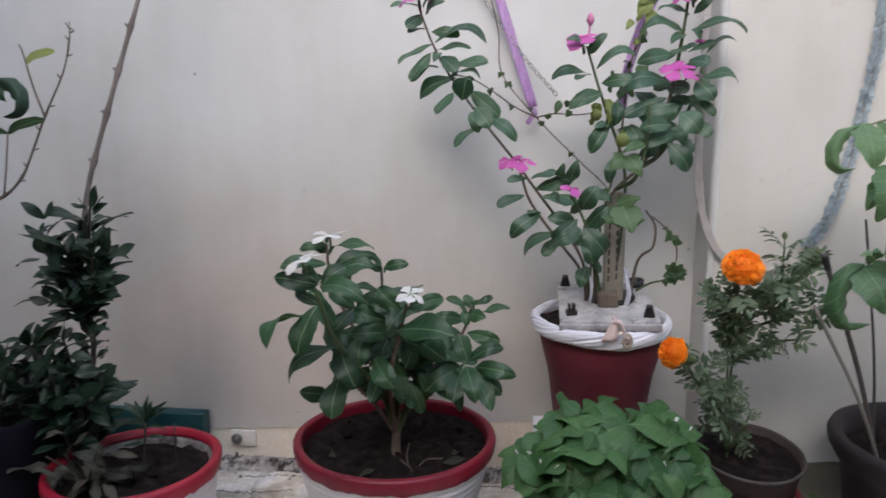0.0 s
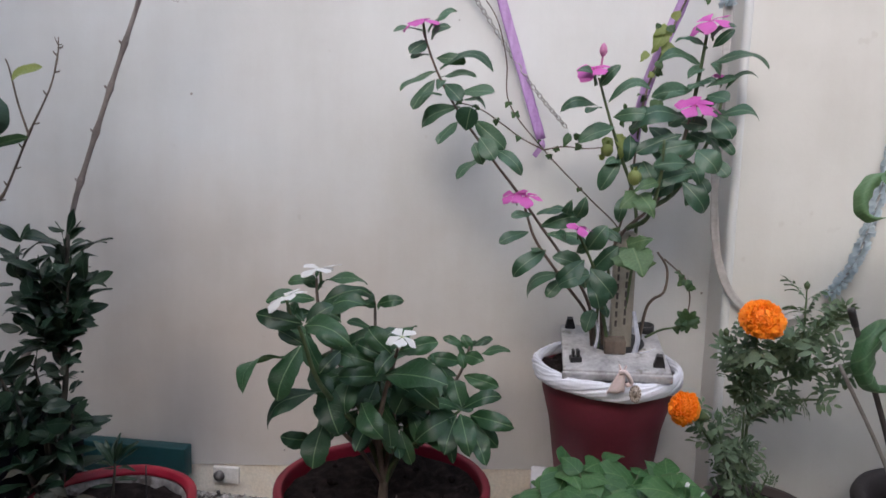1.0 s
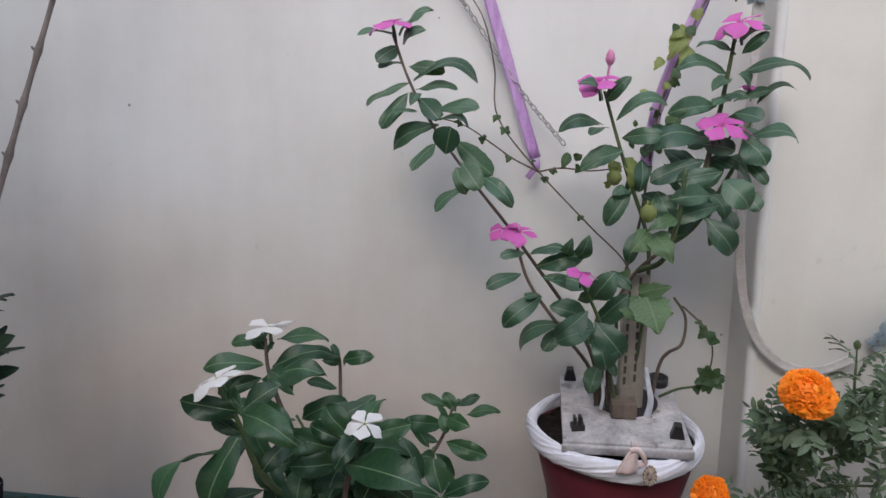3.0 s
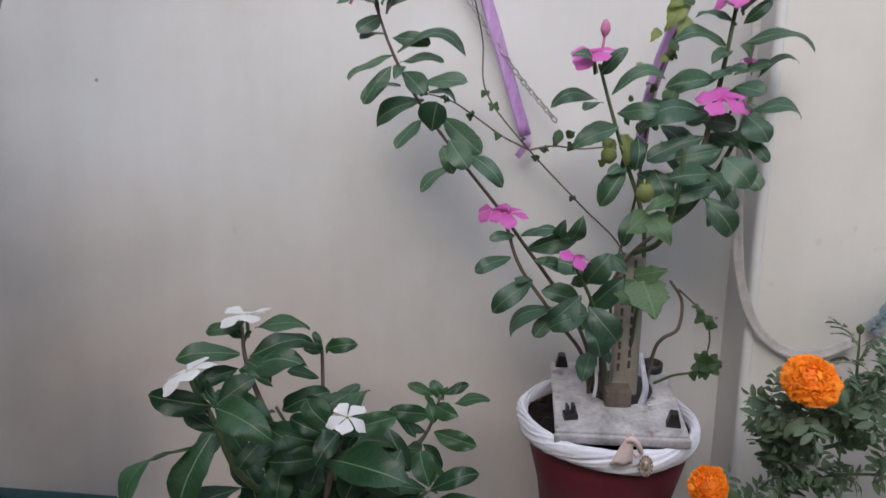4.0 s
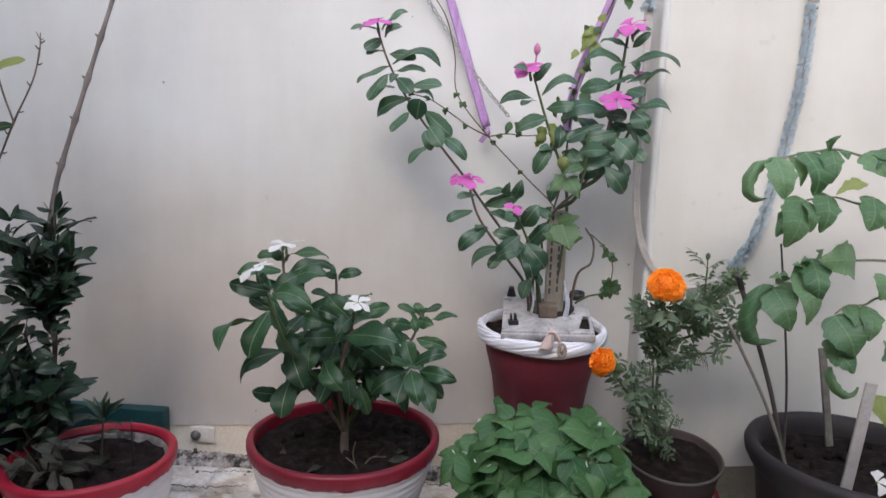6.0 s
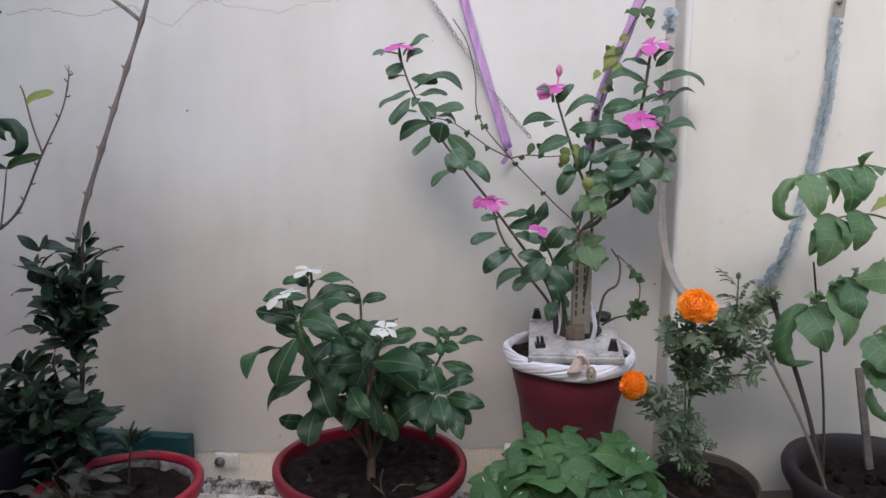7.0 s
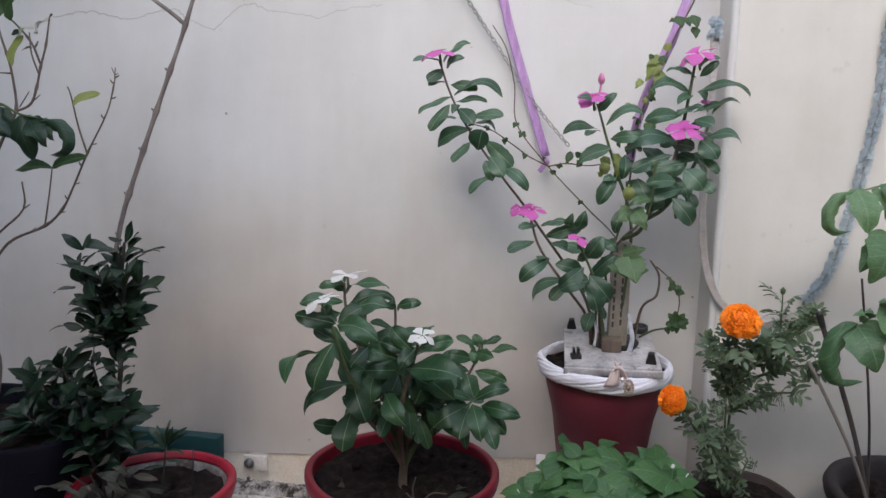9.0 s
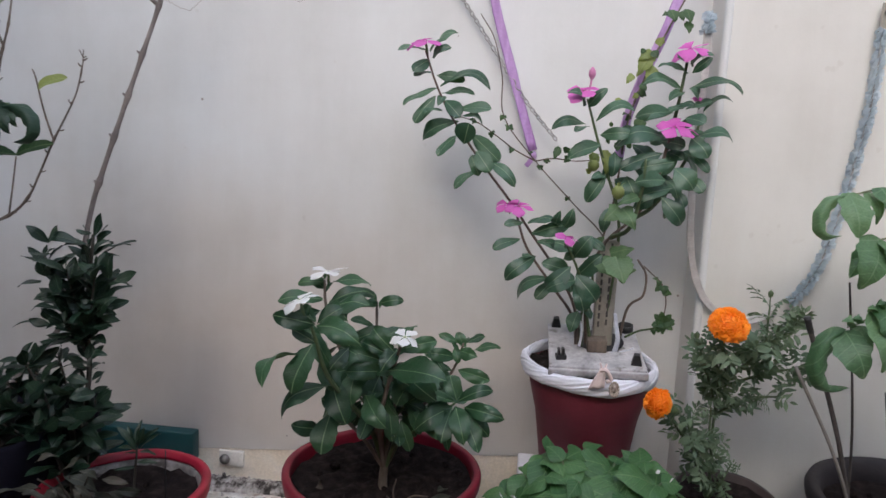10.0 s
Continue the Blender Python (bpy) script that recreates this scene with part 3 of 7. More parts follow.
# ---- leaves, petals, stems ----
def blade(halfwidth, droop=0.2, fold=0.12, ny=8, nx=4, wave=0.02, tooth=0.0, lobes=0, seed=0.0, curl=0.0):
    """A leaf blade along y (0 to 1), its outline by halfwidth(v)."""
    bm = bmesh.new()
    rows = []
    for j in range(ny + 1):
        v = 0.55 * j / ny + 0.45 * math.sin(0.5 * math.pi * j / ny)
        w = halfwidth(v)
        if lobes:
            w *= 1 + 0.3 * math.sin(v * lobes * 2 * math.pi) * (1 - v * 0.3)
        if tooth:
            w *= 1 + tooth * (1 if j % 2 else -1) * (1 if 0 < j < ny else 0)
        row = []
        for i in range(nx + 1):
            u = 2 * i / nx - 1
            x = u * w
            y, z = v, fold * abs(x) ** 1.1
            y += lobes * 0.012 * abs(u)
            z += wave * math.sin(v * 9 + seed + 2 * u) * abs(u) + 0.4 * wave * noise.noise((u * 2, v * 5, seed))
            ang = droop * v * 1.6 + curl * v * v
            if abs(ang) > 1e-4:
                k = droop * 1.6 + curl * v
                yy = v * (math.sin(ang) / ang)
                zz = -v * ((1 - math.cos(ang)) / ang)
                y, z = yy + z * math.sin(ang), zz + z * math.cos(ang)
            row.append(bm.verts.new((x, y, z)))
        rows.append(row)
    for a, b in zip(rows, rows[1:]):
        for i in range(nx):
            bm.faces.new((a[i], a[i + 1], b[i + 1], b[i]))
    bmesh.ops.remove_doubles(bm, verts=bm.verts, dist=1e-5)
    return bm


def variants(name, material, count, halfwidth, droops, **more):
    out = []
    for k in range(count):
        opts = dict(more)
        opts["seed"] = 1.7 * k
        out.append(mesh_of(name, blade(halfwidth, droops[k % len(droops)], **opts), material))
    return out


def obovate(w):
    """A round-tipped blade on a short stalk, broadest past its middle."""
    def half(v):
        t = min(max((v - 0.07) / 0.93, 0.0), 1.0)
        return w * t ** 0.62 * (1 - t) ** 0.44 / 0.5 + 0.009 * (1 - v)
    return half


def lance(w):
    """Like obovate, but drawn out to a soft point."""
    def half(v):
        t = min(max((v - 0.06) / 0.94, 0.0), 1.0)
        return w * t ** 0.64 * (1 - t) ** 0.6 / 0.43 + 0.009 * (1 - v)
    return half


def elliptic(w):
    return lambda v: w * max(0.0, math.sin(math.pi * (0.02 + 0.97 * v))) ** 0.8 + 0.002


def cordate(w):
    return lambda v: w * max(0.0, math.sin(math.pi * min(1.0, (0.03 + 0.97 * v) ** 0.62))) ** 1.15 + 0.002


def ovate(w):
    return lambda v: w * max(0.0, math.sin(math.pi * min(1.0, (0.04 + 0.96 * v) ** 0.72))) ** 0.85 + 0.002


V_DROOPS = (0.3, 0.5, 0.7, 0.2, 0.45, 0.9)
V_VINCA = variants("vinca_leaf", L_VINCA, 6, lance(0.195), V_DROOPS, fold=0.26, wave=0.022, ny=11, nx=6)
V_BASIL = variants("basil_leaf", L_BASIL, 6, cordate(0.37), (0.55, 0.75, 0.95, 0.45, 0.65, 0.85), fold=-0.2, wave=0.028, ny=12, nx=6)
V_DARK = variants("dark_leaf", L_DARK, 5, elliptic(0.2), (0.2, 0.45, -0.2, 0.7, 0.1), fold=0.3, wave=0.02)
V_WITHER = variants("withered_leaf", L_WITHER, 4, elliptic(0.15), (0.5, 0.9, 0.2, 1.1), fold=0.3, wave=0.06)
V_SPIKE = variants("narrow_leaf", L_DARK, 3, elliptic(0.1), (0.5, 0.9, 0.25), fold=0.4, wave=0.03)


def blunt(w, shift=0.0):
    """A broad hanging leaflet with a blunt end and shallow scallops."""
    def half(v):
        body = max(0.0, math.sin(math.pi * min(1.0, (0.03 + 0.97 * v) ** 0.8))) ** 0.62
        return w * body * (1 + 0.07 * math.sin(2 * math.pi * (3.1 * v + shift))) * (1.06 - 0.2 * v) + 0.002
    return half


def lobed(w, shift=0.0):
    """A broad leaflet with three blunt lobes a side."""
    def half(v):
        body = max(0.0, math.sin(math.pi * min(1.0, (0.05 + 0.95 * v) ** 0.62))) ** 0.85
        return w * body * (1 + 0.1 * math.sin(2 * math.pi * (2.2 * v + shift))) + 0.003
    return half


V_LOBED_DK = variants("dark_lobed_leaf", L_LOBED_DARK, 3, lobed(0.34, 0.4), (0.3, 0.5, 0.4), fold=-0.5, wave=0.05, ny=20, nx=6, curl=0.3)
V_IVY = variants("ivy_leaf", L_IVY, 4, ovate(0.42), (0.3, 0.6, 0.1, 0.8), fold=0.2, wave=0.05, ny=8, tooth=0.1, lobes=1.2)
V_YELLOW = variants("pale_leaf", L_YELLOW, 2, elliptic(0.17), (0.2, 0.4), fold=0.4, wave=0.03)
V_TWIGLEAF = variants("twig_leaf", L_IVY, 2, elliptic(0.14), (0.2, 0.35), fold=0.4, wave=0.03)


def aim(pos, out, size, rng, up=(0, -0.55, 1), roll=0.35, wide=1.0):
    """A pose that lays a leaf at pos along out, its face towards up, about size long."""
    y = Vector(out).normalized()
    x = y.cross(Vector(up))
    x = x.normalized() if x.length > 1e-3 else y.orthogonal().normalized()
    z = x.cross(y)
    m = Matrix((x, y, z)).transposed().to_4x4()
    m = m @ Matrix.Rotation(rng.gauss(0, roll), 4, "Y")
    return Matrix.Translation(pos) @ m @ Matrix.Diagonal((size * wide, size, size, 1))


def leaf(name, mesh, parent, pos, out, size, rng, label="", **more):
    return part(name, mesh, None, parent, label, aim(Vector(pos), out, size, rng, **more))


def along(path, f):
    f = min(max(f, 0), 1) * (len(path) - 1)
    i = min(int(f), len(path) - 2)
    return path[i].lerp(path[i + 1], f - i), (path[i + 1] - path[i]).normalized()


def pairs(parent, path, f0, f1, count, sizes, meshes, rng, lift=0.25, spin=90.0, start=0.0, gap=0.006, skip=0.0, droop=0.0, jitter=22, vary=0.15, low=0.0):
    """Opposite leaf pairs along a stem, each pair turned against the last."""
    for k in range(count):
        f = f0 + (f1 - f0) * (k / max(count - 1, 1))
        p, d = along(path, f)
        a = d.orthogonal().normalized()
        ref = Vector((1, 0, 0)) - d * d.x
        a = ref.normalized() if ref.length > 0.2 else a
        a = Matrix.Rotation(radians(start + spin * k + rng.uniform(-jitter, jitter)), 3, d) @ a
        size = sizes[0] + (sizes[1] - sizes[0]) * (k / max(count - 1, 1))
        for side in (1, -1):
            if rng.random() < skip:
                continue
            out = a * side + d * (lift + rng.uniform(-vary, vary)) + Vector((0, 0, -droop + rng.uniform(-vary, vary)))
            if p.z + out.normalized().z * size - 0.25 * size < low:
                continue
            leaf("leaf", rng.choice(meshes), parent, p + a * side * gap, out, size * rng.uniform(0.8, 1.15), rng)


def rosette(parent, pos, axis, count, size, meshes, rng, rise=0.25, phase=0.0, spread=1.0):
    """Leaves in a whorl at a shoot's tip."""
    axis = Vector(axis).normalized()
    a = axis.orthogonal().normalized()
    for k in range(count):
        turn = Matrix.Rotation(phase + k * 2.4 + rng.uniform(-0.25, 0.25), 3, axis)
        f = k / max(count - 1, 1)
        out = turn @ a * spread + axis * (rise + 0.9 * f + rng.uniform(-0.15, 0.15))
        leaf("leaf", rng.choice(meshes), parent, Vector(pos) - axis * (0.02 * (1 - f)), out, size * (1.1 - 0.5 * f) * rng.uniform(0.85, 1.1), rng)


def arched(name, material, halfwidth, arch, fold=0.25, wave=0.02, seed=0.0, ny=11, nx=6, ragged=0.0):
    """A leaf whose foot is at 0 and tip at 1 on its own y, bowed up between them."""
    bm = bmesh.new()
    rows = []
    for j in range(ny + 1):
        v = 0.55 * j / ny + 0.45 * math.sin(0.5 * math.pi * j / ny)
        row = []
        for i in range(nx + 1):
            u = 2 * i / nx - 1
            w = halfwidth(v)
            if ragged:
                w *= 1 + ragged * noise.noise((v * 6.5 + seed, 3.0 if u > 0 else 9.0, seed)) + 0.35 * ragged * math.sin(v * 34 + seed + u)
            x = u * w
            z = arch * 4 * (v - 0.25 * v ** 3 - 0.75 * v ** 4) * 0.62 + fold * abs(x) - 0.9 * fold * x * x / max(halfwidth(0.55), 0.01)
            z += wave * math.sin(v * 8 + seed + 2.2 * u) * abs(u) + 0.5 * wave * noise.noise((u * 2, v * 5, seed))
            row.append(bm.verts.new((x + 0.055 * math.sin(seed * 2.3) * math.sin(v * 3.1), v, z)))
        rows.append(row)
    for a, b in zip(rows, rows[1:]):
        for i in range(nx):
            bm.faces.new((a[i], a[i + 1], b[i + 1], b[i]))
    bmesh.ops.remove_doubles(bm, verts=bm.verts, dist=1e-5)
    return mesh_of(name, bm, material)


def hooked(name, material, seed=0.0, ny=20, nx=5):
    """A leaflet that bows to one side and rolls back into a hook at its tip."""
    bm = bmesh.new()
    way = spline([(0, 0, 0), (0.3, 0.16, 0.05), (0.5, 0.5, 0.07), (0.5, 0.86, 0.05), (0.3, 1.05, 0.02), (0.0, 1.0, 0.0)], 8)
    rows = []
    for j in range(ny + 1):
        v = j / ny
        p, d = along(way, v)
        side = Vector((d.y, -d.x, 0)).normalized()
        w = 0.155 * (math.sin(math.pi * min(1.0, 0.04 + 0.96 * v ** 0.72)) ** 0.8 + 0.02) * (1 + 0.12 * math.sin(v * 30 + seed))
        rows.append([bm.verts.new(p + side * w * u * (1.25 if u < 0 else 0.75) + Vector((0, 0, 0.08 - 0.14 * u * u - (0.1 * max(0, u) ** 2)))) for u in [2 * i / nx - 1 for i in range(nx + 1)]])
    for a, b in zip(rows, rows[1:]):
        for i in range(nx):
            bm.faces.new((a[i], a[i + 1], b[i + 1], b[i]))
    return mesh_of(name, bm, material)


def lay(parent, rows, meshes, rng, name="leaf"):
    """Leaves by the places of foot and tip, breadth against length, and how far the face turns up from facing the yard."""
    for bx, by, bz, tx, ty, tz, broad, roll in rows:
        foot_at, tip = Vector((bx, by, bz)), Vector((tx, ty, tz))
        y = tip - foot_at
        size = y.length
        y.normalize()
        c = Vector((rng.uniform(-0.12, 0.12), -1, 0.22 + rng.uniform(-0.1, 0.1)))
        c = (c - y * c.dot(y)).normalized()
        u = y.cross(c)
        u = u if u.z >= 0 else -u
        n = math.cos(radians(roll)) * c + math.sin(radians(roll)) * u
        x = y.cross(n)
        m = Matrix((x, y, n)).transposed().to_4x4() @ Matrix.Diagonal((size * broad / 0.42, size, size, 1))
        part(name, rng.choice(meshes), None, parent, "", Matrix.Translation(foot_at) @ m)


DARK_LAID = [arched("dark_lobed_leaf", L_LOBED_DARK, lobed(0.2, 0.3), 0.15, -0.5, 0.05, 2.0, 18, 6, 0.2)]
DARK_HOOK = [hooked("dark_rolled_leaf", L_LOBED_DARK)]
LAID_PINK = [arched("pink_vinca_leaf", L_PINKV, lance(0.205) if k % 2 else obovate(0.205), a, f, w, 1.1 * k, ragged=0.06) for k, (a, f, w) in enumerate(((0.1, 0.2, 0.03), (0.2, 0.3, 0.04), (0.28, 0.2, 0.025), (0.15, 0.4, 0.045), (0.07, 0.25, 0.03), (0.24, 0.45, 0.035)))]
LAID_BROAD = [arched("broad_leaf", L_PALEIVY, lobed(0.2, 0.5 * k), a, -0.3, 0.04, 1.9 * k, 16, 6, 0.12) for k, a in enumerate((0.08, 0.15, 0.2))]
LAID_PALE = [arched("pale_leaf", L_YELLOW, lobed(0.2, 0.4 * k), a, -0.3, 0.06, 2.7 * k, 14, 6, 0.3) for k, a in enumerate((0.1, 0.2))]
LAID_IVY = [arched("ivy_leaf", L_IVY, ovate(0.2), a, 0.3, 0.05, 1.7 * k, 8, 4, 0.15) for k, a in enumerate((0.1, 0.25, 0.0))]
LAID_VINCA = [arched("vinca_leaf", L_VINCA, lance(0.192), a, f, w, 1.3 * k, ragged=0.08) for k, (a, f, w) in enumerate(((0.12, 0.26, 0.045), (0.2, 0.36, 0.06), (0.28, 0.24, 0.04), (0.16, 0.45, 0.06), (0.1, 0.3, 0.05), (0.24, 0.5, 0.05)))]


def petal_mesh(name, material, width=0.36, notch=0.0, seed=0.0, skew=0.1, cup=-0.1):
    bm = bmesh.new()
    rows = []
    for j in range(8):
        v = j / 7
        w = width * (0.12 + 0.88 * min(1, v * 1.5) ** 1.3) * (1 - max(0, (v - 0.72) / 0.28) ** 2.2 * 0.75)
        row = []
        for i in range(5):
            u = i / 2 - 1
            row.append(bm.verts.new((u * w + skew * v * v, v * (1 - 0.1 * u * u) - notch * (1 - abs(u)) * (v > 0.9), 0.06 * math.sin(v * 2.2) + cup * v * v + 0.05 * u * v + 0.03 * noise.noise((u * 2, v * 3, seed)))))
        rows.append(row)
    for a, b in zip(rows, rows[1:]):
        for i in range(4):
            bm.faces.new((a[i], a[i + 1], b[i + 1], b[i]))
    return mesh_of(name, bm, material)


PETAL_PINK = [petal_mesh("petal", P_PINK, 0.45, seed=k, cup=c) for k, c in enumerate((-0.25, -0.45, -0.1))]
PETAL_WHITE = [petal_mesh("petal", P_WHITE, 0.42, seed=k + 5, cup=c, skew=0.14) for k, c in enumerate((-0.2, -0.35, 0.0))]
TUBE_GREEN = mesh_of("flower_tube", lathe([(0.0, -0.9), (0.05, -0.88), (0.075, -0.5), (0.06, -0.1), (0.09, 0.02), (0.0, 0.05)], 10), M_GREENSTEM)


def flower(parent, pos, facing, size, petals, rng, label, petals_shown=5):
    """A flat five-petalled flower on a narrow tube; size: petal length."""
    size *= 0.94
    z = Vector(facing).normalized()
    x = z.orthogonal().normalized()
    m = Matrix.Translation(pos) @ Matrix((x, z.cross(x), z)).transposed().to_4x4() @ Matrix.Rotation(rng.uniform(0, 6), 4, "Z") @ Matrix.Diagonal((size, size, size, 1))
    f = part("flower", TUBE_GREEN, None, parent, label, m)
    for k in range(petals_shown):
        part("petal", rng.choice(petals), None, f, "", pose(0, 0, 0.03 + 0.012 * (k % 2), rng.uniform(-12, 8), rng.uniform(-6, 6), 72 * k + rng.uniform(-5, 5)) @ Matrix.Translation((0, 0.05, 0)))
    return f


def stem(parent, points, r0, r1, material, name="stem", n=6, seg=8, knots=(), label=""):
    path = spline(points, n)
    bm = bmesh.new()
    tube(bm, path, r0, r1, seg, 1.0, knots)
    part(name, bm, material, parent, label)
    return path


def soil_disc(cx, cy, z, r, seed=0.0, rough=0.008):
    bm = bmesh.new()
    rings = [[bm.verts.new((cx, cy, z + rough * noise.noise((seed, 0, 0))))]]
    for k in range(1, 13):
        rr = r * k / 12
        rings.append([bm.verts.new((cx + rr * math.cos(a), cy + rr * math.sin(a), z + rough * noise.noise((rr * 45 * math.cos(a) + seed, rr * 45 * math.sin(a), 1)) + 0.4 * rough * noise.noise((rr * 150 * math.cos(a), rr * 150 * math.sin(a), seed)))) for a in [2 * math.pi * i / 40 for i in range(40)]])
    for i in range(40):
        bm.faces.new((rings[0][0], rings[1][i], rings[1][(i + 1) % 40]))
    for a, b in zip(rings[1:], rings[2:]):
        for i in range(40):
            bm.faces.new((a[i], b[i], b[(i + 1) % 40], a[(i + 1) % 40]))
    return bm


def pebbles(parent, cx, cy, z, r, count, rng, material, label, size=(0.004, 0.011)):
    for _ in range(count):
        a, d = rng.uniform(0, 6.28), r * math.sqrt(rng.random())
        s = rng.uniform(*size)
        bm = bmesh.new()
        bmesh.ops.create_icosphere(bm, subdivisions=2, radius=s)
        for v in bm.verts:
            v.co += v.co * 0.35 * noise.noise(v.co * 160 + Vector((d * 90, a, 0)))
        part("clod", bm, material, parent, label, Matrix.Translation((cx + d * math.cos(a), cy + d * math.sin(a), z + s * 0.3)))


def red_rim_pot(parent, cx, cy, top, rim_r, base_r, base_z, ribs, seed, paint, inside=0.038):
    """A limewashed clay pot with a thick red-painted rim band."""
    band = 0.024
    body = []
    steps = 60
    for k in range(steps + 1):
        f = k / steps
        z = base_z + (top - band + 0.004 - base_z) * f
        r = base_r + (rim_r - 0.004 - base_r) * (f ** 0.72)
        body.append((r + (0.0014 * math.sin(f * ribs * 2 * math.pi) if ribs else 0), z))
    inner = [(rim_r - 0.012, top - min(inside, band)), (rim_r - 0.0155, top - min(inside, band) - 0.007), (rim_r - 0.018, top - band - 0.01), (base_r, base_z + 0.02), (0.0, base_z + 0.02)]
    pot = part("pot", lathe([(0.0, base_z)] + body + inner, 64, 0.0022, cx, cy, seed), M_WHITE, parent, "white limewashed clay pot")
    prof = [(rim_r - 0.0085, top - band), (rim_r - 0.0035, top - band), (rim_r - 0.0015, top - band + 0.0006), (rim_r - 0.0005, top - band + 0.004), (rim_r + 0.001, top - band * 0.5), (rim_r + 0.001, top - 0.005), (rim_r, top - 0.002), (rim_r - 0.003, top), (rim_r - 0.009, top), (rim_r - 0.0115, top - 0.002), (rim_r - 0.0125, top - 0.006), (rim_r - 0.0135, top - inside * 0.6), (rim_r - 0.0145, top - inside), (rim_r - 0.0115, top - inside - 0.002)]
    rim = lathe(prof + prof[:1], 128, 0.0022, cx, cy, seed + 2)
    for v in rim.verts:
        if abs(v.co.z - top + band) < 0.0055:
            a = math.atan2(v.co.y - cy, v.co.x - cx)
            v.co.z += 0.0035 * noise.noise((math.cos(a) * 9, math.sin(a) * 9, seed)) + 0.0022 * noise.noise((math.cos(a) * 30, math.sin(a) * 30, seed))
    low = min(inside, band)
    # liner whose grey colour carries the shade below the rim
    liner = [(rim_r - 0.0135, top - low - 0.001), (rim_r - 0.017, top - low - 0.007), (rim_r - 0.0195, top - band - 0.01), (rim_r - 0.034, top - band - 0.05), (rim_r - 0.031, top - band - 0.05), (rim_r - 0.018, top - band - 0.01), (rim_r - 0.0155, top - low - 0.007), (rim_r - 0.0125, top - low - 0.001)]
    part("inner_wall", lathe(liner + liner[:1], 64, 0.0022, cx, cy, seed), M_INNER_SHADE, pot, "inner face with its shade painted in as mottled grey")
    part("rim", rim, paint, pot, "thick red-painted rim with a brushed edge")
    return pot


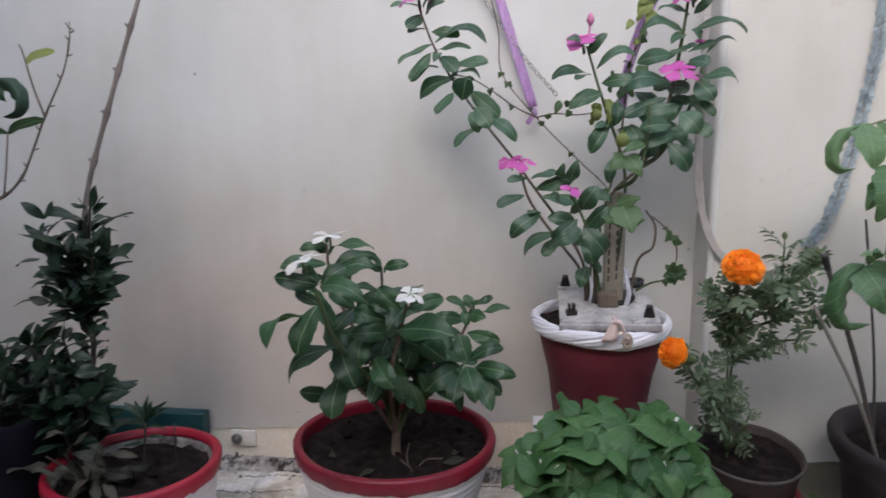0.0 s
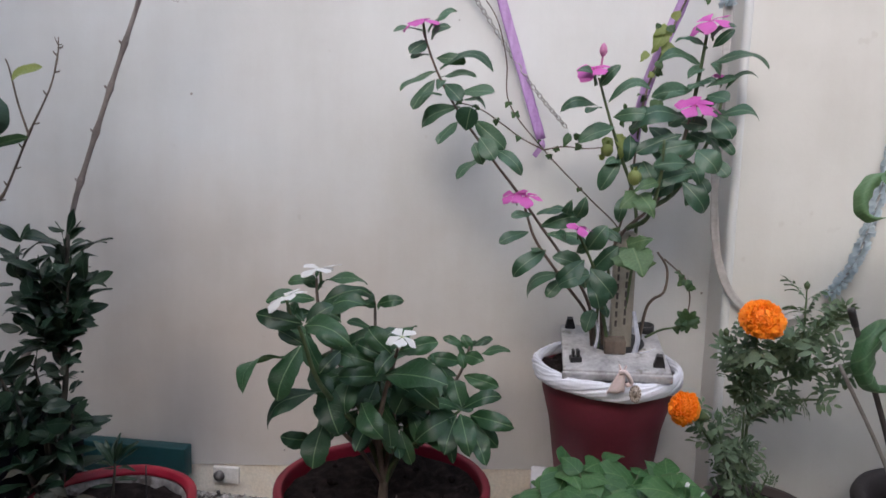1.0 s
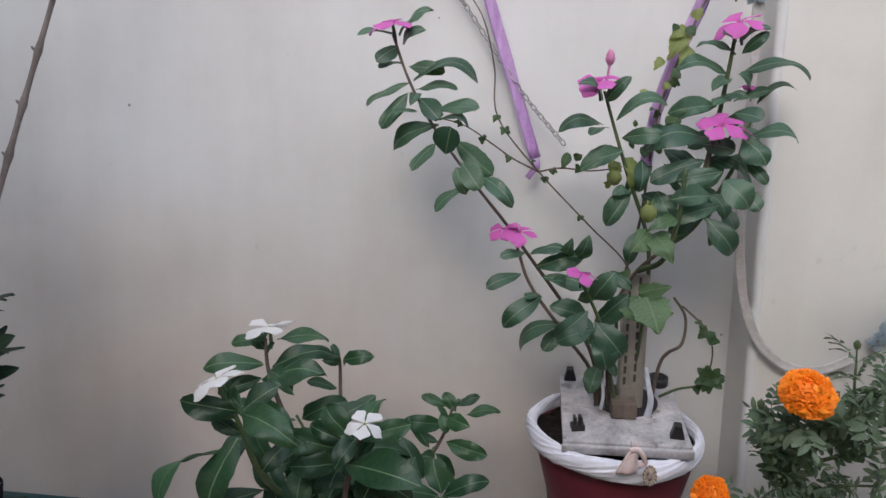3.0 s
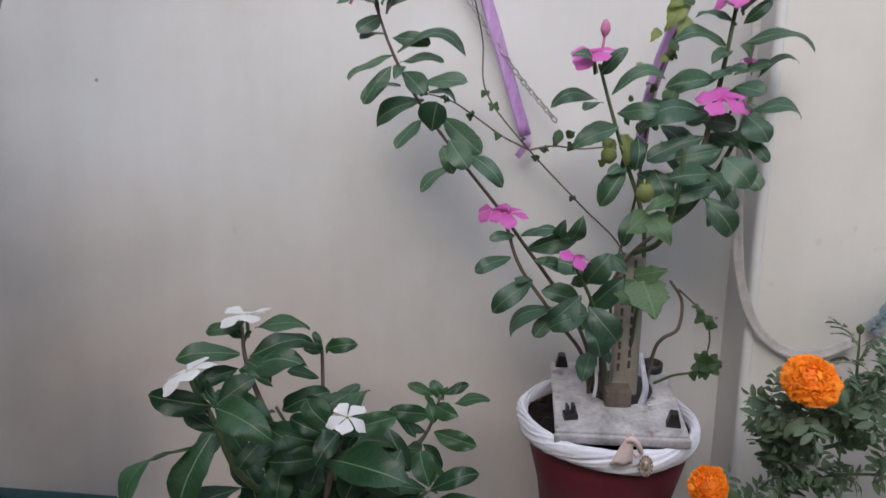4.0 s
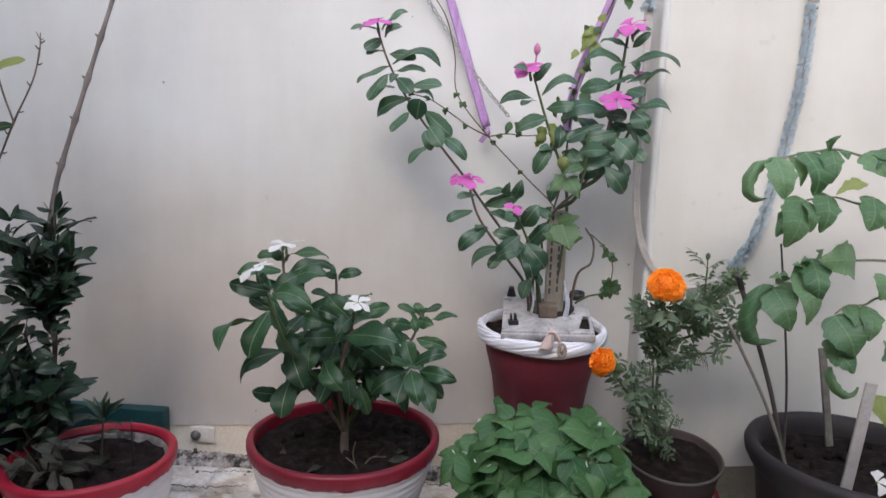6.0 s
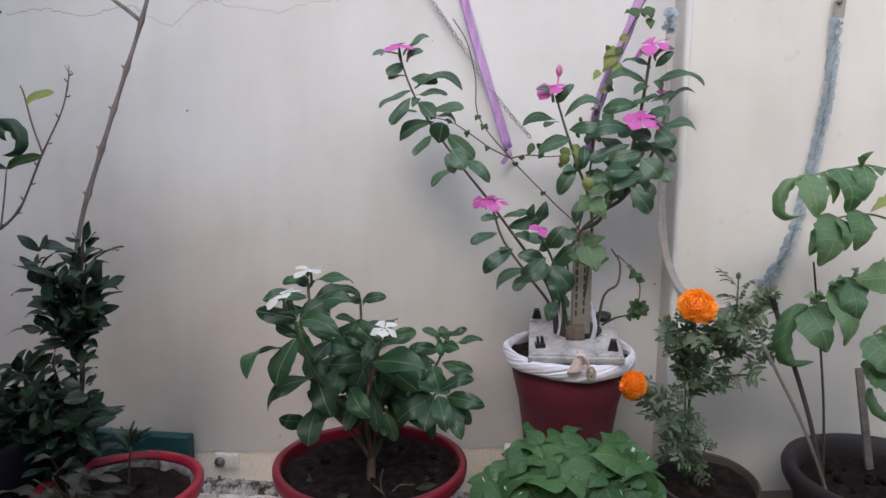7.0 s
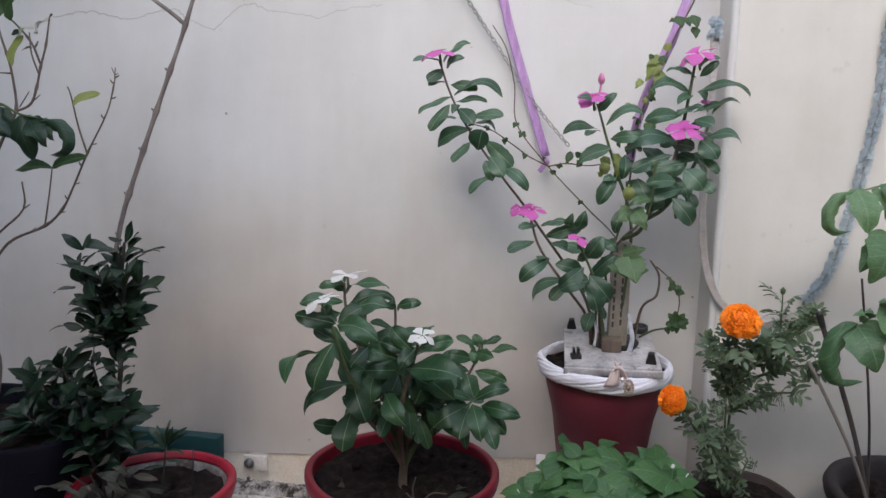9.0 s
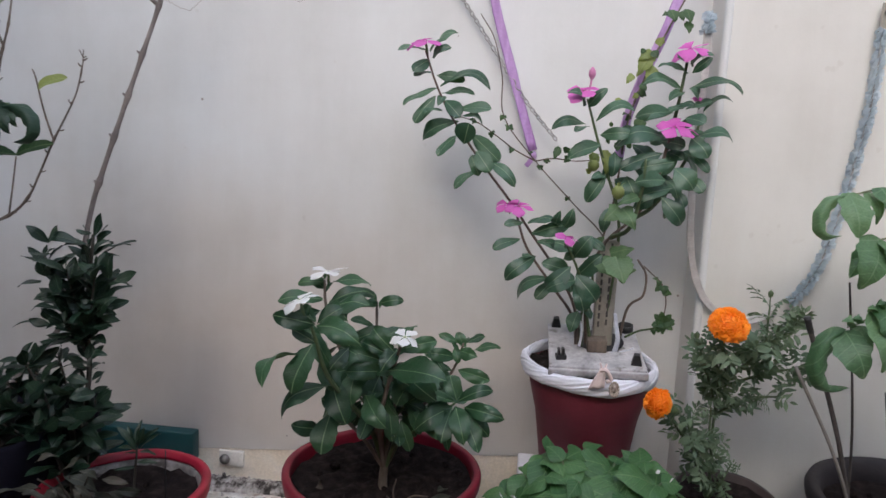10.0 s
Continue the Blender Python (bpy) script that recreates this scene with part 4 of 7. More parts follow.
# ---- white-flowered periwinkle in a red-rimmed pot ----
def white_vinca():
    rng = random.Random(11)
    cx, cy = -0.187, 0.965
    t = thing("potted_periwinkle", (cx, cy, 0.0), "bushy white-flowered periwinkle in a white pot with red rim", "potted plant", "potted plants")
    red_rim_pot(t, cx, cy, 0.184, 0.162, 0.105, 0.012, 12, 1.0, M_RED)
    part("saucer", lathe([(0, 0.0), (0.112, 0.0), (0.129, 0.013), (0.131, 0.021), (0.125, 0.021), (0.109, 0.009), (0, 0.009)], 56, 0.001, cx, cy), M_RED, t, "red saucer")
    part("soil", soil_disc(cx, cy, 0.163, 0.15, 3.0, 0.014), M_SOIL, t, "dark loose soil")
    pebbles(t, cx, cy, 0.164, 0.13, 16, rng, M_SOIL, "", (0.003, 0.007))
    stem(t, [(-0.176, 0.936, 0.135), (-0.18, 0.934, 0.17), (-0.178, 0.932, 0.205)], 0.0085, 0.0065, M_BARK, "trunk", 5, 10)

    fork = (-0.178, 0.932, 0.195)

    def grow(way, rows, radius, bark):
        path = stem(t, [fork] + way, radius, 0.0019, bark)
        lay(t, rows, LAID_VINCA, rng)
        rosette(t, path[-1], path[-1] - path[-4], 2, 0.026, V_VINCA, rng, 0.9, rng.uniform(0, 6))

    grow([(-0.205, 0.925, 0.3), (-0.259, 0.935, 0.392), (-0.280, 0.930, 0.456), (-0.284, 0.930, 0.498)],
         [(-0.286, 0.930, 0.495, -0.327, 0.930, 0.489, 0.42, 18), (-0.273, 0.940, 0.494, -0.221, 0.980, 0.484, 0.42, 49), (-0.282, 0.930, 0.483, -0.308, 0.950, 0.494, 0.59, 11), (-0.276, 0.930, 0.463, -0.210, 0.960, 0.472, 0.42, 36),
          (-0.283, 0.920, 0.469, -0.348, 0.900, 0.466, 0.42, 37), (-0.283, 0.920, 0.446, -0.199, 0.900, 0.466, 0.42, 53), (-0.280, 0.930, 0.458, -0.235, 0.890, 0.447, 0.42, 39), (-0.289, 0.930, 0.448, -0.335, 0.910, 0.432, 0.43, 11)], 0.005, M_BARK)
    grow([(-0.2, 0.915, 0.27), (-0.241, 0.825, 0.375), (-0.257, 0.801, 0.442), (-0.267, 0.797, 0.472)],
         [(-0.255, 0.795, 0.462, -0.312, 0.785, 0.473, 0.45, 11), (-0.253, 0.795, 0.460, -0.183, 0.755, 0.451, 0.42, 29), (-0.254, 0.800, 0.462, -0.223, 0.815, 0.483, 0.60, 4), (-0.256, 0.800, 0.464, -0.283, 0.825, 0.479, 0.47, 11),
          (-0.256, 0.805, 0.433, -0.295, 0.815, 0.447, 0.42, 23), (-0.260, 0.800, 0.432, -0.278, 0.770, 0.371, 0.57, 11), (-0.277, 0.795, 0.418, -0.301, 0.725, 0.394, 0.42, 48), (-0.237, 0.815, 0.371, -0.296, 0.785, 0.328, 0.42, 38),
          (-0.213, 0.815, 0.426, -0.233, 0.795, 0.401, 0.58, 11)], 0.0048, M_GREENSTEM)
    grow([(-0.182, 0.905, 0.28), (-0.168, 0.87, 0.35), (-0.152, 0.855, 0.405), (-0.143, 0.83, 0.43)],
         [(-0.155, 0.850, 0.416, -0.191, 0.870, 0.443, 0.62, 0), (-0.144, 0.845, 0.422, -0.095, 0.860, 0.433, 0.49, 11), (-0.151, 0.860, 0.418, -0.131, 0.900, 0.444, 0.42, 39), (-0.163, 0.860, 0.407, -0.209, 0.870, 0.421, 0.43, 11),
          (-0.164, 0.850, 0.388, -0.074, 0.800, 0.396, 0.42, 34), (-0.177, 0.870, 0.395, -0.233, 0.870, 0.406, 0.47, 11), (-0.172, 0.870, 0.379, -0.226, 0.850, 0.380, 0.56, 11), (-0.155, 0.880, 0.366, -0.121, 0.880, 0.351, 0.85, 0),
          (-0.199, 0.870, 0.340, -0.159, 0.830, 0.309, 0.56, 11), (-0.151, 0.860, 0.418, -0.170, 0.830, 0.391, 0.58, 11)], 0.0045, M_BARK)
    grow([(-0.185, 0.96, 0.28), (-0.21, 1.0, 0.37), (-0.218, 1.02, 0.44), (-0.22, 1.02, 0.452)],
         [(-0.214, 1.020, 0.447, -0.172, 1.020, 0.455, 0.52, 11), (-0.219, 1.020, 0.446, -0.232, 1.030, 0.465, 0.44, 11), (-0.223, 1.020, 0.407, -0.261, 1.010, 0.418, 0.42, 35), (-0.217, 1.020, 0.443, -0.237, 1.000, 0.452, 0.48, 11)], 0.0034, M_BARK)
    grow([(-0.15, 0.96, 0.26), (-0.100, 1.040, 0.307), (-0.079, 1.052, 0.343), (-0.069, 1.060, 0.378)],
         [(-0.078, 1.060, 0.377, -0.114, 1.060, 0.390, 0.42, 20), (-0.065, 1.060, 0.370, -0.083, 1.070, 0.393, 0.63, 0), (-0.065, 1.060, 0.378, -0.032, 1.070, 0.390, 0.42, 31), (-0.074, 1.050, 0.366, -0.042, 1.020, 0.366, 0.60, 11),
          (-0.051, 1.060, 0.366, -0.003, 1.060, 0.374, 0.42, 53), (-0.079, 1.050, 0.354, -0.136, 1.040, 0.359, 0.45, 11), (-0.084, 1.050, 0.371, -0.075, 1.040, 0.346, 0.58, 11), (-0.075, 1.040, 0.334, -0.018, 1.030, 0.323, 0.47, 11),
          (-0.086, 1.040, 0.333, -0.117, 1.040, 0.342, 0.42, 15)], 0.0036, M_BARK)
    grow([(-0.16, 0.925, 0.24), (-0.105, 0.915, 0.29), (-0.068, 0.91, 0.325)],
         [(-0.070, 0.910, 0.327, -0.137, 0.890, 0.327, 0.42, 40), (-0.064, 0.910, 0.328, -0.011, 0.920, 0.345, 0.42, 24), (-0.066, 0.915, 0.328, -0.080, 0.940, 0.358, 0.75, 0), (-0.067, 0.905, 0.322, -0.048, 0.860, 0.282, 0.53, 11),
          (-0.054, 0.910, 0.319, 0.008, 0.890, 0.314, 0.44, 11), (-0.056, 0.910, 0.312, -0.027, 0.870, 0.266, 0.43, 11), (-0.055, 0.920, 0.312, -0.013, 0.900, 0.280, 0.51, 11), (-0.072, 0.900, 0.318, -0.082, 0.860, 0.281, 0.60, 11),
          (-0.072, 0.910, 0.318, -0.125, 0.880, 0.288, 0.55, 11), (-0.079, 0.930, 0.314, -0.113, 0.910, 0.301, 0.76, 0)], 0.0042, M_GREENSTEM)
    grow([(-0.205, 0.91, 0.25), (-0.24, 0.875, 0.31), (-0.25, 0.865, 0.36)],
         [(-0.250, 0.860, 0.367, -0.218, 0.830, 0.310, 0.55, 11), (-0.267, 0.870, 0.282, -0.306, 0.850, 0.292, 0.60, 8), (-0.249, 0.860, 0.310, -0.253, 0.830, 0.260, 0.74, 0), (-0.231, 0.870, 0.376, -0.264, 0.860, 0.368, 0.70, 0),
          (-0.216, 0.880, 0.374, -0.215, 0.850, 0.330, 0.67, 0), (-0.243, 0.880, 0.408, -0.194, 0.860, 0.394, 0.50, 11)], 0.0036, M_BARK)
    grow([(-0.17, 0.92, 0.26), (-0.16, 0.905, 0.32), (-0.17, 0.9, 0.375)],
         [(-0.185, 0.900, 0.360, -0.198, 0.880, 0.321, 0.79, 0), (-0.152, 0.910, 0.368, -0.093, 0.880, 0.336, 0.50, 11), (-0.206, 0.910, 0.365, -0.240, 0.900, 0.320, 0.64, 0), (-0.227, 0.920, 0.389, -0.185, 0.900, 0.360, 0.61, 0)], 0.0036, M_BARK)
    # leaves filling the bush
    lay(t, [(-0.277, 0.870, 0.409, -0.299, 0.850, 0.374, 0.59, 11), (-0.274, 0.880, 0.386, -0.232, 0.850, 0.347, 0.48, 11), (-0.279, 0.870, 0.430, -0.245, 0.850, 0.384, 0.45, 11), (-0.270, 0.880, 0.442, -0.223, 0.860, 0.416, 0.44, 11),
        (-0.270, 0.880, 0.415, -0.304, 0.900, 0.430, 0.48, 11), (-0.234, 0.880, 0.319, -0.264, 0.860, 0.333, 0.80, 0), (-0.199, 0.880, 0.388, -0.151, 0.860, 0.383, 0.59, 11), (-0.132, 0.900, 0.372, -0.154, 0.880, 0.324, 0.63, 0),
        (-0.111, 0.910, 0.352, -0.149, 0.900, 0.335, 0.72, 0), (-0.099, 0.920, 0.368, -0.118, 0.900, 0.328, 0.63, 0), (-0.207, 0.950, 0.415, -0.242, 0.940, 0.406, 0.60, 0), (-0.151, 0.900, 0.439, -0.184, 0.890, 0.417, 0.53, 11)], LAID_VINCA, rng)
    # older leaves on the far side and inside the bush
    for way, size, low in (([(-0.185, 0.98, 0.3), (-0.22, 1.03, 0.36)], 0.068, 0.27), ([(-0.14, 0.99, 0.27), (-0.09, 1.03, 0.33)], 0.066, 0.25), ([(-0.18, 0.93, 0.3), (-0.19, 0.925, 0.38)], 0.064, 0.27), ([(-0.17, 0.93, 0.27), (-0.13, 0.93, 0.33)], 0.06, 0.26), ([(-0.19, 0.93, 0.27), (-0.23, 0.92, 0.33)], 0.062, 0.26), ([(-0.2, 0.95, 0.3), (-0.25, 0.94, 0.4)], 0.064, 0.28), ([(-0.15, 0.95, 0.28), (-0.1, 0.95, 0.36)], 0.062, 0.26)):
        path = stem(t, [fork] + way, 0.0034, 0.0018, M_GREENSTEM)
        pairs(t, path, 0.45, 0.97, 5, (size, size * 0.9), V_VINCA, rng, 0.2, 84, rng.uniform(0, 90), jitter=35, low=low)
    for k in range(22):
        a = 2.4 * k
        p = Vector((-0.172 + 0.075 * math.cos(a) * math.sqrt((k + 1) / 22), 0.93 + 0.035 * math.sin(a), 0.338 + 0.045 * math.sin(1.7 * k)))
        out = Vector((0.8 * math.cos(a + 0.4), -0.55 + 0.3 * math.sin(a), -0.75 + 0.5 * math.sin(2.9 * k)))
        leaf("leaf", rng.choice(V_VINCA), t, p, out, rng.uniform(0.05, 0.064), rng, up=(0, -0.8, 0.7))
    flower(t, (-0.279, 0.932, 0.511), (-0.05, -0.02, 1), 0.032, PETAL_WHITE, rng, "white periwinkle flower")
    flower(t, (-0.276, 0.79, 0.495), (-0.3, -0.08, 1), 0.028, PETAL_WHITE, rng, "white periwinkle flower")
    flower(t, (-0.136, 0.822, 0.446), (0.05, -0.3, 0.9), 0.022, PETAL_WHITE, rng, "white periwinkle flower")
    for x, y, a in ((-0.1, 0.9, 20), (-0.27, 0.9, 140), (-0.09, 0.93, 60), (-0.2, 0.87, 240)):
        leaf("fallen_leaf", rng.choice(V_WITHER), t, (x, y, 0.168), (math.cos(radians(a)), math.sin(radians(a)), 0.15), 0.042, rng, "curled dry fallen leaf")
    for pts in ([(-0.15, 0.9, 0.135), (-0.13, 0.9, 0.17), (-0.1, 0.88, 0.185)], [(-0.16, 0.88, 0.135), (-0.145, 0.875, 0.165), (-0.16, 0.86, 0.19)], [(-0.15, 0.9, 0.14), (-0.155, 0.89, 0.18), (-0.15, 0.885, 0.205)]):
        stem(t, pts, 0.0018, 0.001, M_BARK, "dry_twig", 4, 6)


white_vinca()


# ---- pink-flowered periwinkle in a maroon pot ----
def pink_vinca():
    rng = random.Random(23)
    cx, cy, top = 0.158, 1.068, 0.368
    t = thing("potted_periwinkle", (cx, cy, 0.165), "tall pink-flowered periwinkle in a cloth-wrapped maroon pot", "potted plant", "potted plants")
    prof = [(0.0, 0.165), (0.07, 0.165), (0.074, 0.17), (0.097, top - 0.03), (0.099, top - 0.028), (0.11, top - 0.028), (0.112, top - 0.016), (0.105, top - 0.016), (0.1, top - 0.05), (0.07, 0.2), (0.0, 0.2)]
    part("pot", lathe(prof, 56, 0.001, cx - 0.007, cy, 4.0), M_MAROON, t, "maroon plastic pot")
    part("soil", soil_disc(cx - 0.007, cy, top - 0.015, 0.1045, 8.0), M_SOIL, t, "dark soil")
    # twisted cloth round the rim
    bm = bmesh.new()
    rings = []
    seg, sides, turns = 300, 60, 5
    for k in range(seg):
        a = 2 * math.pi * k / seg
        swell = 1 + 0.16 * noise.noise((math.cos(a) * 2.2, math.sin(a) * 2.2, 7)) - 0.22 * max(0, math.cos(a - 1.6))
        ring = []
        for j in range(sides):
            b = 2 * math.pi * j / sides
            strand = (2 * b - turns * a + 0.9 * noise.noise((math.cos(a) * 2, math.sin(a) * 2, 1))) % (2 * math.pi) - math.pi
            groove = math.exp(-(strand / 0.24) ** 2)
            crease = 0.09 * noise.noise((strand * 1.6, a * 7, b * 2)) + 0.1 * abs(math.sin(strand * 2.5 + 1.5 * noise.noise((a * 3, 2, b)))) - 0.06
            r = 0.0085 * swell * (1.06 - 0.38 * groove + 0.12 * math.sin(strand * 0.5) + crease)
            out = 0.1095 + r * 0.8 * math.cos(b)
            ring.append(bm.verts.new((cx - 0.009 + out * math.cos(a), cy + out * math.sin(a), top - 0.0125 + r * 1.4 * math.sin(b) - 0.009 * math.cos(a + 1.6) * 0.6)))
        rings.append(ring)
    for k in range(seg):
        for j in range(sides):
            bm.faces.new((rings[k][j], rings[(k + 1) % seg][j], rings[(k + 1) % seg][(j + 1) % sides], rings[k][(j + 1) % sides]))
    bmesh.ops.recalc_face_normals(bm, faces=bm.faces)
    part("cloth_wrap", bm, M_CLOTH, t, "twisted white cloth tied round the rim")
    # knot of cloth and the brooch
    flap = bmesh.new()
    grid = []
    for i in range(7):
        u = i / 6
        row = []
        for j in range(6):
            v = j / 5 * 2 - 1
            w = 0.0045 + 0.0095 * u ** 0.7
            row.append(flap.verts.new((v * w - 0.006 * u, -0.004 - 0.003 * math.cos(v * 1.4) - 0.002 * math.sin(v * 5 + u), 0.004 - 0.034 * u + 0.003 * v * u)))
        grid.append(row)
    for p, q in zip(grid, grid[1:]):
        for j in range(5):
            flap.faces.new((p[j], p[j + 1], q[j + 1], q[j]))
    back = bmesh.ops.extrude_face_region(flap, geom=flap.faces[:])
    bmesh.ops.translate(flap, verts=[g for g in back["geom"] if isinstance(g, bmesh.types.BMVert)], vec=(0.0, 0.004, 0.0))
    bmesh.ops.recalc_face_normals(flap, faces=flap.faces)
    kn = part("knot", flap, M_PINKCLOTH, t, "blush-pink cloth knot with a hanging flap", pose(0.154, 0.949, 0.38, 0, 4, 0) @ Matrix.Scale(0.86, 4))
    part("loop", tube(bmesh.new(), spline([(-0.004, -0.005, 0.004), (0.004, -0.008, 0.007), (0.012, -0.006, -0.001), (0.017, -0.002, -0.012), (0.009, -0.003, -0.016)], 6), 0.0048, 0.0036, 9, 0.8), M_PINKCLOTH, kn)
    for dx in (-0.004, 0.0035):
        part("ear", tube(bmesh.new(), spline([(dx * 0.3, -0.004, 0.004), (dx, -0.006, 0.012), (dx * 1.6, -0.005, 0.018)], 5), 0.0026, 0.0014, 7, 0.6), M_PINKCLOTH, kn)
    br = part("brooch", lathe([(0, 0), (0.0105, 0), (0.0095, 0.003), (0.0072, 0.0034), (0.006, 0.0024), (0.0045, 0.0062), (0.003, 0.008), (0, 0.0085)], 24), M_BRASS, t, "oval beaded brooch of tarnished metal", pose(0.1730, 0.9430, 0.3560, 82, 0, 8) @ Matrix.Diagonal((0.72, 1.05, 0.7, 1)))
    bead = mesh_of("bead", lathe([(0, -0.0021), (0.0016, -0.0015), (0.0021, 0), (0.0016, 0.0015), (0, 0.0021)], 8), M_BRASS)
    for k in range(15):
        a = 2 * math.pi * k / 15
        part("bead", bead, None, br, "", Matrix.Translation((0.0102 * math.cos(a), 0.0102 * math.sin(a), 0.0025)))
    # white board that lies on the rim, with black clips
    b = Vector((0.155, 1.06, 0.388))
    tilt = pose(b.x, b.y, b.z, 11, -2, -2)
    brd = box(-0.077, -0.082, -0.007, 0.077, 0.082, 0.004, 0.002)
    part("board", brd, M_BOARD, t, "scuffed white board over the pot", tilt)
    part("board_edge", box(-0.0785, -0.0865, -0.0115, 0.0785, -0.08, 0.0005, 0.002), M_BOARD, t, "chipped pale front edge", tilt)
    part("hole", lathe([(0, 0), (0.041, 0), (0.042, 0.0008), (0.04, 0.0015), (0, 0.001)], 28), M_BLACK, t, "dark round opening", tilt @ Matrix.Translation((0.01, 0.018, 0.004)))
    clip = bmesh.new()
    join(clip, box(-0.0085, -0.006, 0, 0.0085, 0.006, 0.008, 0.0012))
    join(clip, box(-0.0055, -0.0045, 0.008, -0.002, 0.0045, 0.019, 0.001))
    join(clip, box(0.001, -0.0045, 0.008, 0.0055, 0.0045, 0.019, 0.001))
    clip_me = mesh_of("clip", clip, M_BLACK, False)
    wedge = box(-0.0085, -0.006, 0, 0.0085, 0.006, 0.018, 0.0012)
    for v in wedge.verts:
        v.co.x *= 1 - 32 * max(0, v.co.z - 0.003)
    wedge_me = mesh_of("clip", wedge, M_BLACK, False)
    for x, y, rz, me in ((-0.062, 0.07, 0, wedge_me), (-0.058, -0.055, 10, clip_me), (0.062, -0.062, -8, wedge_me)):
        part("clip", me, None, t, "black plastic clip", tilt @ pose(x, y, 0.004, 0, 0, rz))
    part("cap", lathe([(0, 0), (0.014, 0), (0.014, 0.011), (0.011, 0.011), (0.011, 0.003), (0, 0.003)], 20), M_BLACK, t, "black round cap", tilt @ Matrix.Translation((0.06, 0.066, 0.004)))
    part("block", box(-0.016, -0.01, 0, 0.016, 0.012, 0.022, 0.002), M_BARK, t, "brown wooden block", tilt @ Matrix.Translation((0.002, -0.02, 0.005)))
    # perforated post
    px, py = 0.168, 1.068
    post = part("post", box(px - 0.0165, py - 0.011, 0.33, px + 0.0165, py + 0.011, 0.575, 0.005, 3), M_POST, t, "tan perforated support post")
    slot = mesh_of("slot", box(-0.0018, -0.001, -0.005, 0.0018, 0.001, 0.005, 0.0008), M_ROD)
    for k in range(10):
        for dx in (-0.0095, 0.0035):
            part("slot", slot, None, post, "", Matrix.Translation((px + dx, py - 0.0112, 0.43 + 0.0145 * k + (0.004 if dx > 0 else 0))))
    for pts, r, mat, words in (([(0.186, 1.04, 0.385), (0.19, 1.038, 0.41), (0.187, 1.042, 0.43), (0.184, 1.05, 0.452)], 0.0046, M_FILM, "clouded bluish plastic strip"), ([(0.128, 1.045, 0.392), (0.13, 1.042, 0.415), (0.126, 1.045, 0.44), (0.122, 1.05, 0.458)], 0.0024, M_CLOTH, "pale cloth strip"), ([(0.192, 1.03, 0.392), (0.204, 1.026, 0.396), (0.214, 1.024, 0.402)], 0.0018, M_CLOTH, "pale cloth strip")):
        bm = bmesh.new()
        tube(bm, spline(pts, 6), r, r * 0.6, 8, 0.35)
        part("tie", bm, mat, t, words)

    root = Vector((0.15, 1.075, 0.33))

    def shoot(pts, r0, r1, mat):
        return stem(t, pts, r0, r1, mat)

    # long shoot with the highest flower
    shoot([root + Vector((-0.012, 0, 0)), (0.122, 1.07, 0.44), (0.09, 1.075, 0.505), (0.03, 1.08, 0.585), (-0.005, 1.07, 0.632), (-0.047, 1.06, 0.683), (-0.104, 1.055, 0.758), (-0.136, 1.05, 0.815), (-0.158, 1.05, 0.872)], 0.0027, 0.0017, M_MAROONSTEM)
    lay(t, [(-0.160, 1.062, 0.876, -0.204, 1.045, 0.871, 0.42, 43), (-0.153, 1.065, 0.874, -0.106, 1.051, 0.902, 0.42, 42), (-0.148, 1.064, 0.863, -0.114, 1.036, 0.876, 0.42, 20), (-0.151, 1.052, 0.858, -0.176, 1.032, 0.836, 0.58, 0),
        (-0.150, 1.067, 0.840, -0.174, 1.039, 0.829, 0.42, 34), (-0.140, 1.066, 0.835, -0.091, 1.062, 0.828, 0.42, 0), (-0.132, 1.060, 0.817, -0.048, 1.061, 0.814, 0.42, 41), (-0.129, 1.061, 0.805, -0.073, 1.052, 0.805, 0.42, 46),
        (-0.136, 1.052, 0.812, -0.193, 1.054, 0.783, 0.42, 46), (-0.138, 1.056, 0.800, -0.171, 1.045, 0.753, 0.42, 7), (-0.121, 1.048, 0.792, -0.093, 1.024, 0.764, 0.59, 0), (-0.101, 1.055, 0.778, -0.043, 1.044, 0.780, 0.42, 19)], LAID_PINK, rng)
    lay(t, [(-0.126, 1.054, 0.776, -0.157, 1.033, 0.759, 0.42, 33), (-0.098, 1.054, 0.767, -0.057, 1.046, 0.755, 0.42, 47), (-0.099, 1.066, 0.761, -0.159, 1.068, 0.726, 0.42, 24), (-0.086, 1.045, 0.722, -0.078, 1.030, 0.756, 0.98, 0),
        (-0.077, 1.068, 0.741, -0.025, 1.058, 0.696, 0.42, 0), (-0.100, 1.057, 0.736, -0.129, 1.036, 0.700, 0.42, 22), (-0.065, 1.048, 0.712, -0.039, 1.031, 0.678, 0.64, 0), (-0.075, 1.072, 0.705, -0.058, 1.049, 0.670, 0.54, 0),
        (-0.038, 1.055, 0.694, 0.003, 1.041, 0.656, 0.42, 13), (-0.056, 1.063, 0.683, -0.099, 1.049, 0.647, 0.42, 45), (-0.124, 1.066, 0.801, -0.131, 1.038, 0.782, 0.42, 0)], LAID_PINK, rng)
    flower(t, (-0.158, 1.045, 0.886), (-0.15, -0.36, 1), 0.034, PETAL_PINK, rng, "pink periwinkle flower")
    # the shoot below it
    shoot([root + Vector((-0.022, -0.01, 0)), (0.118, 1.06, 0.43), (0.08, 1.05, 0.487), (0.03, 1.055, 0.553), (0.01, 1.062, 0.605)], 0.0027, 0.0021, M_MAROONSTEM)
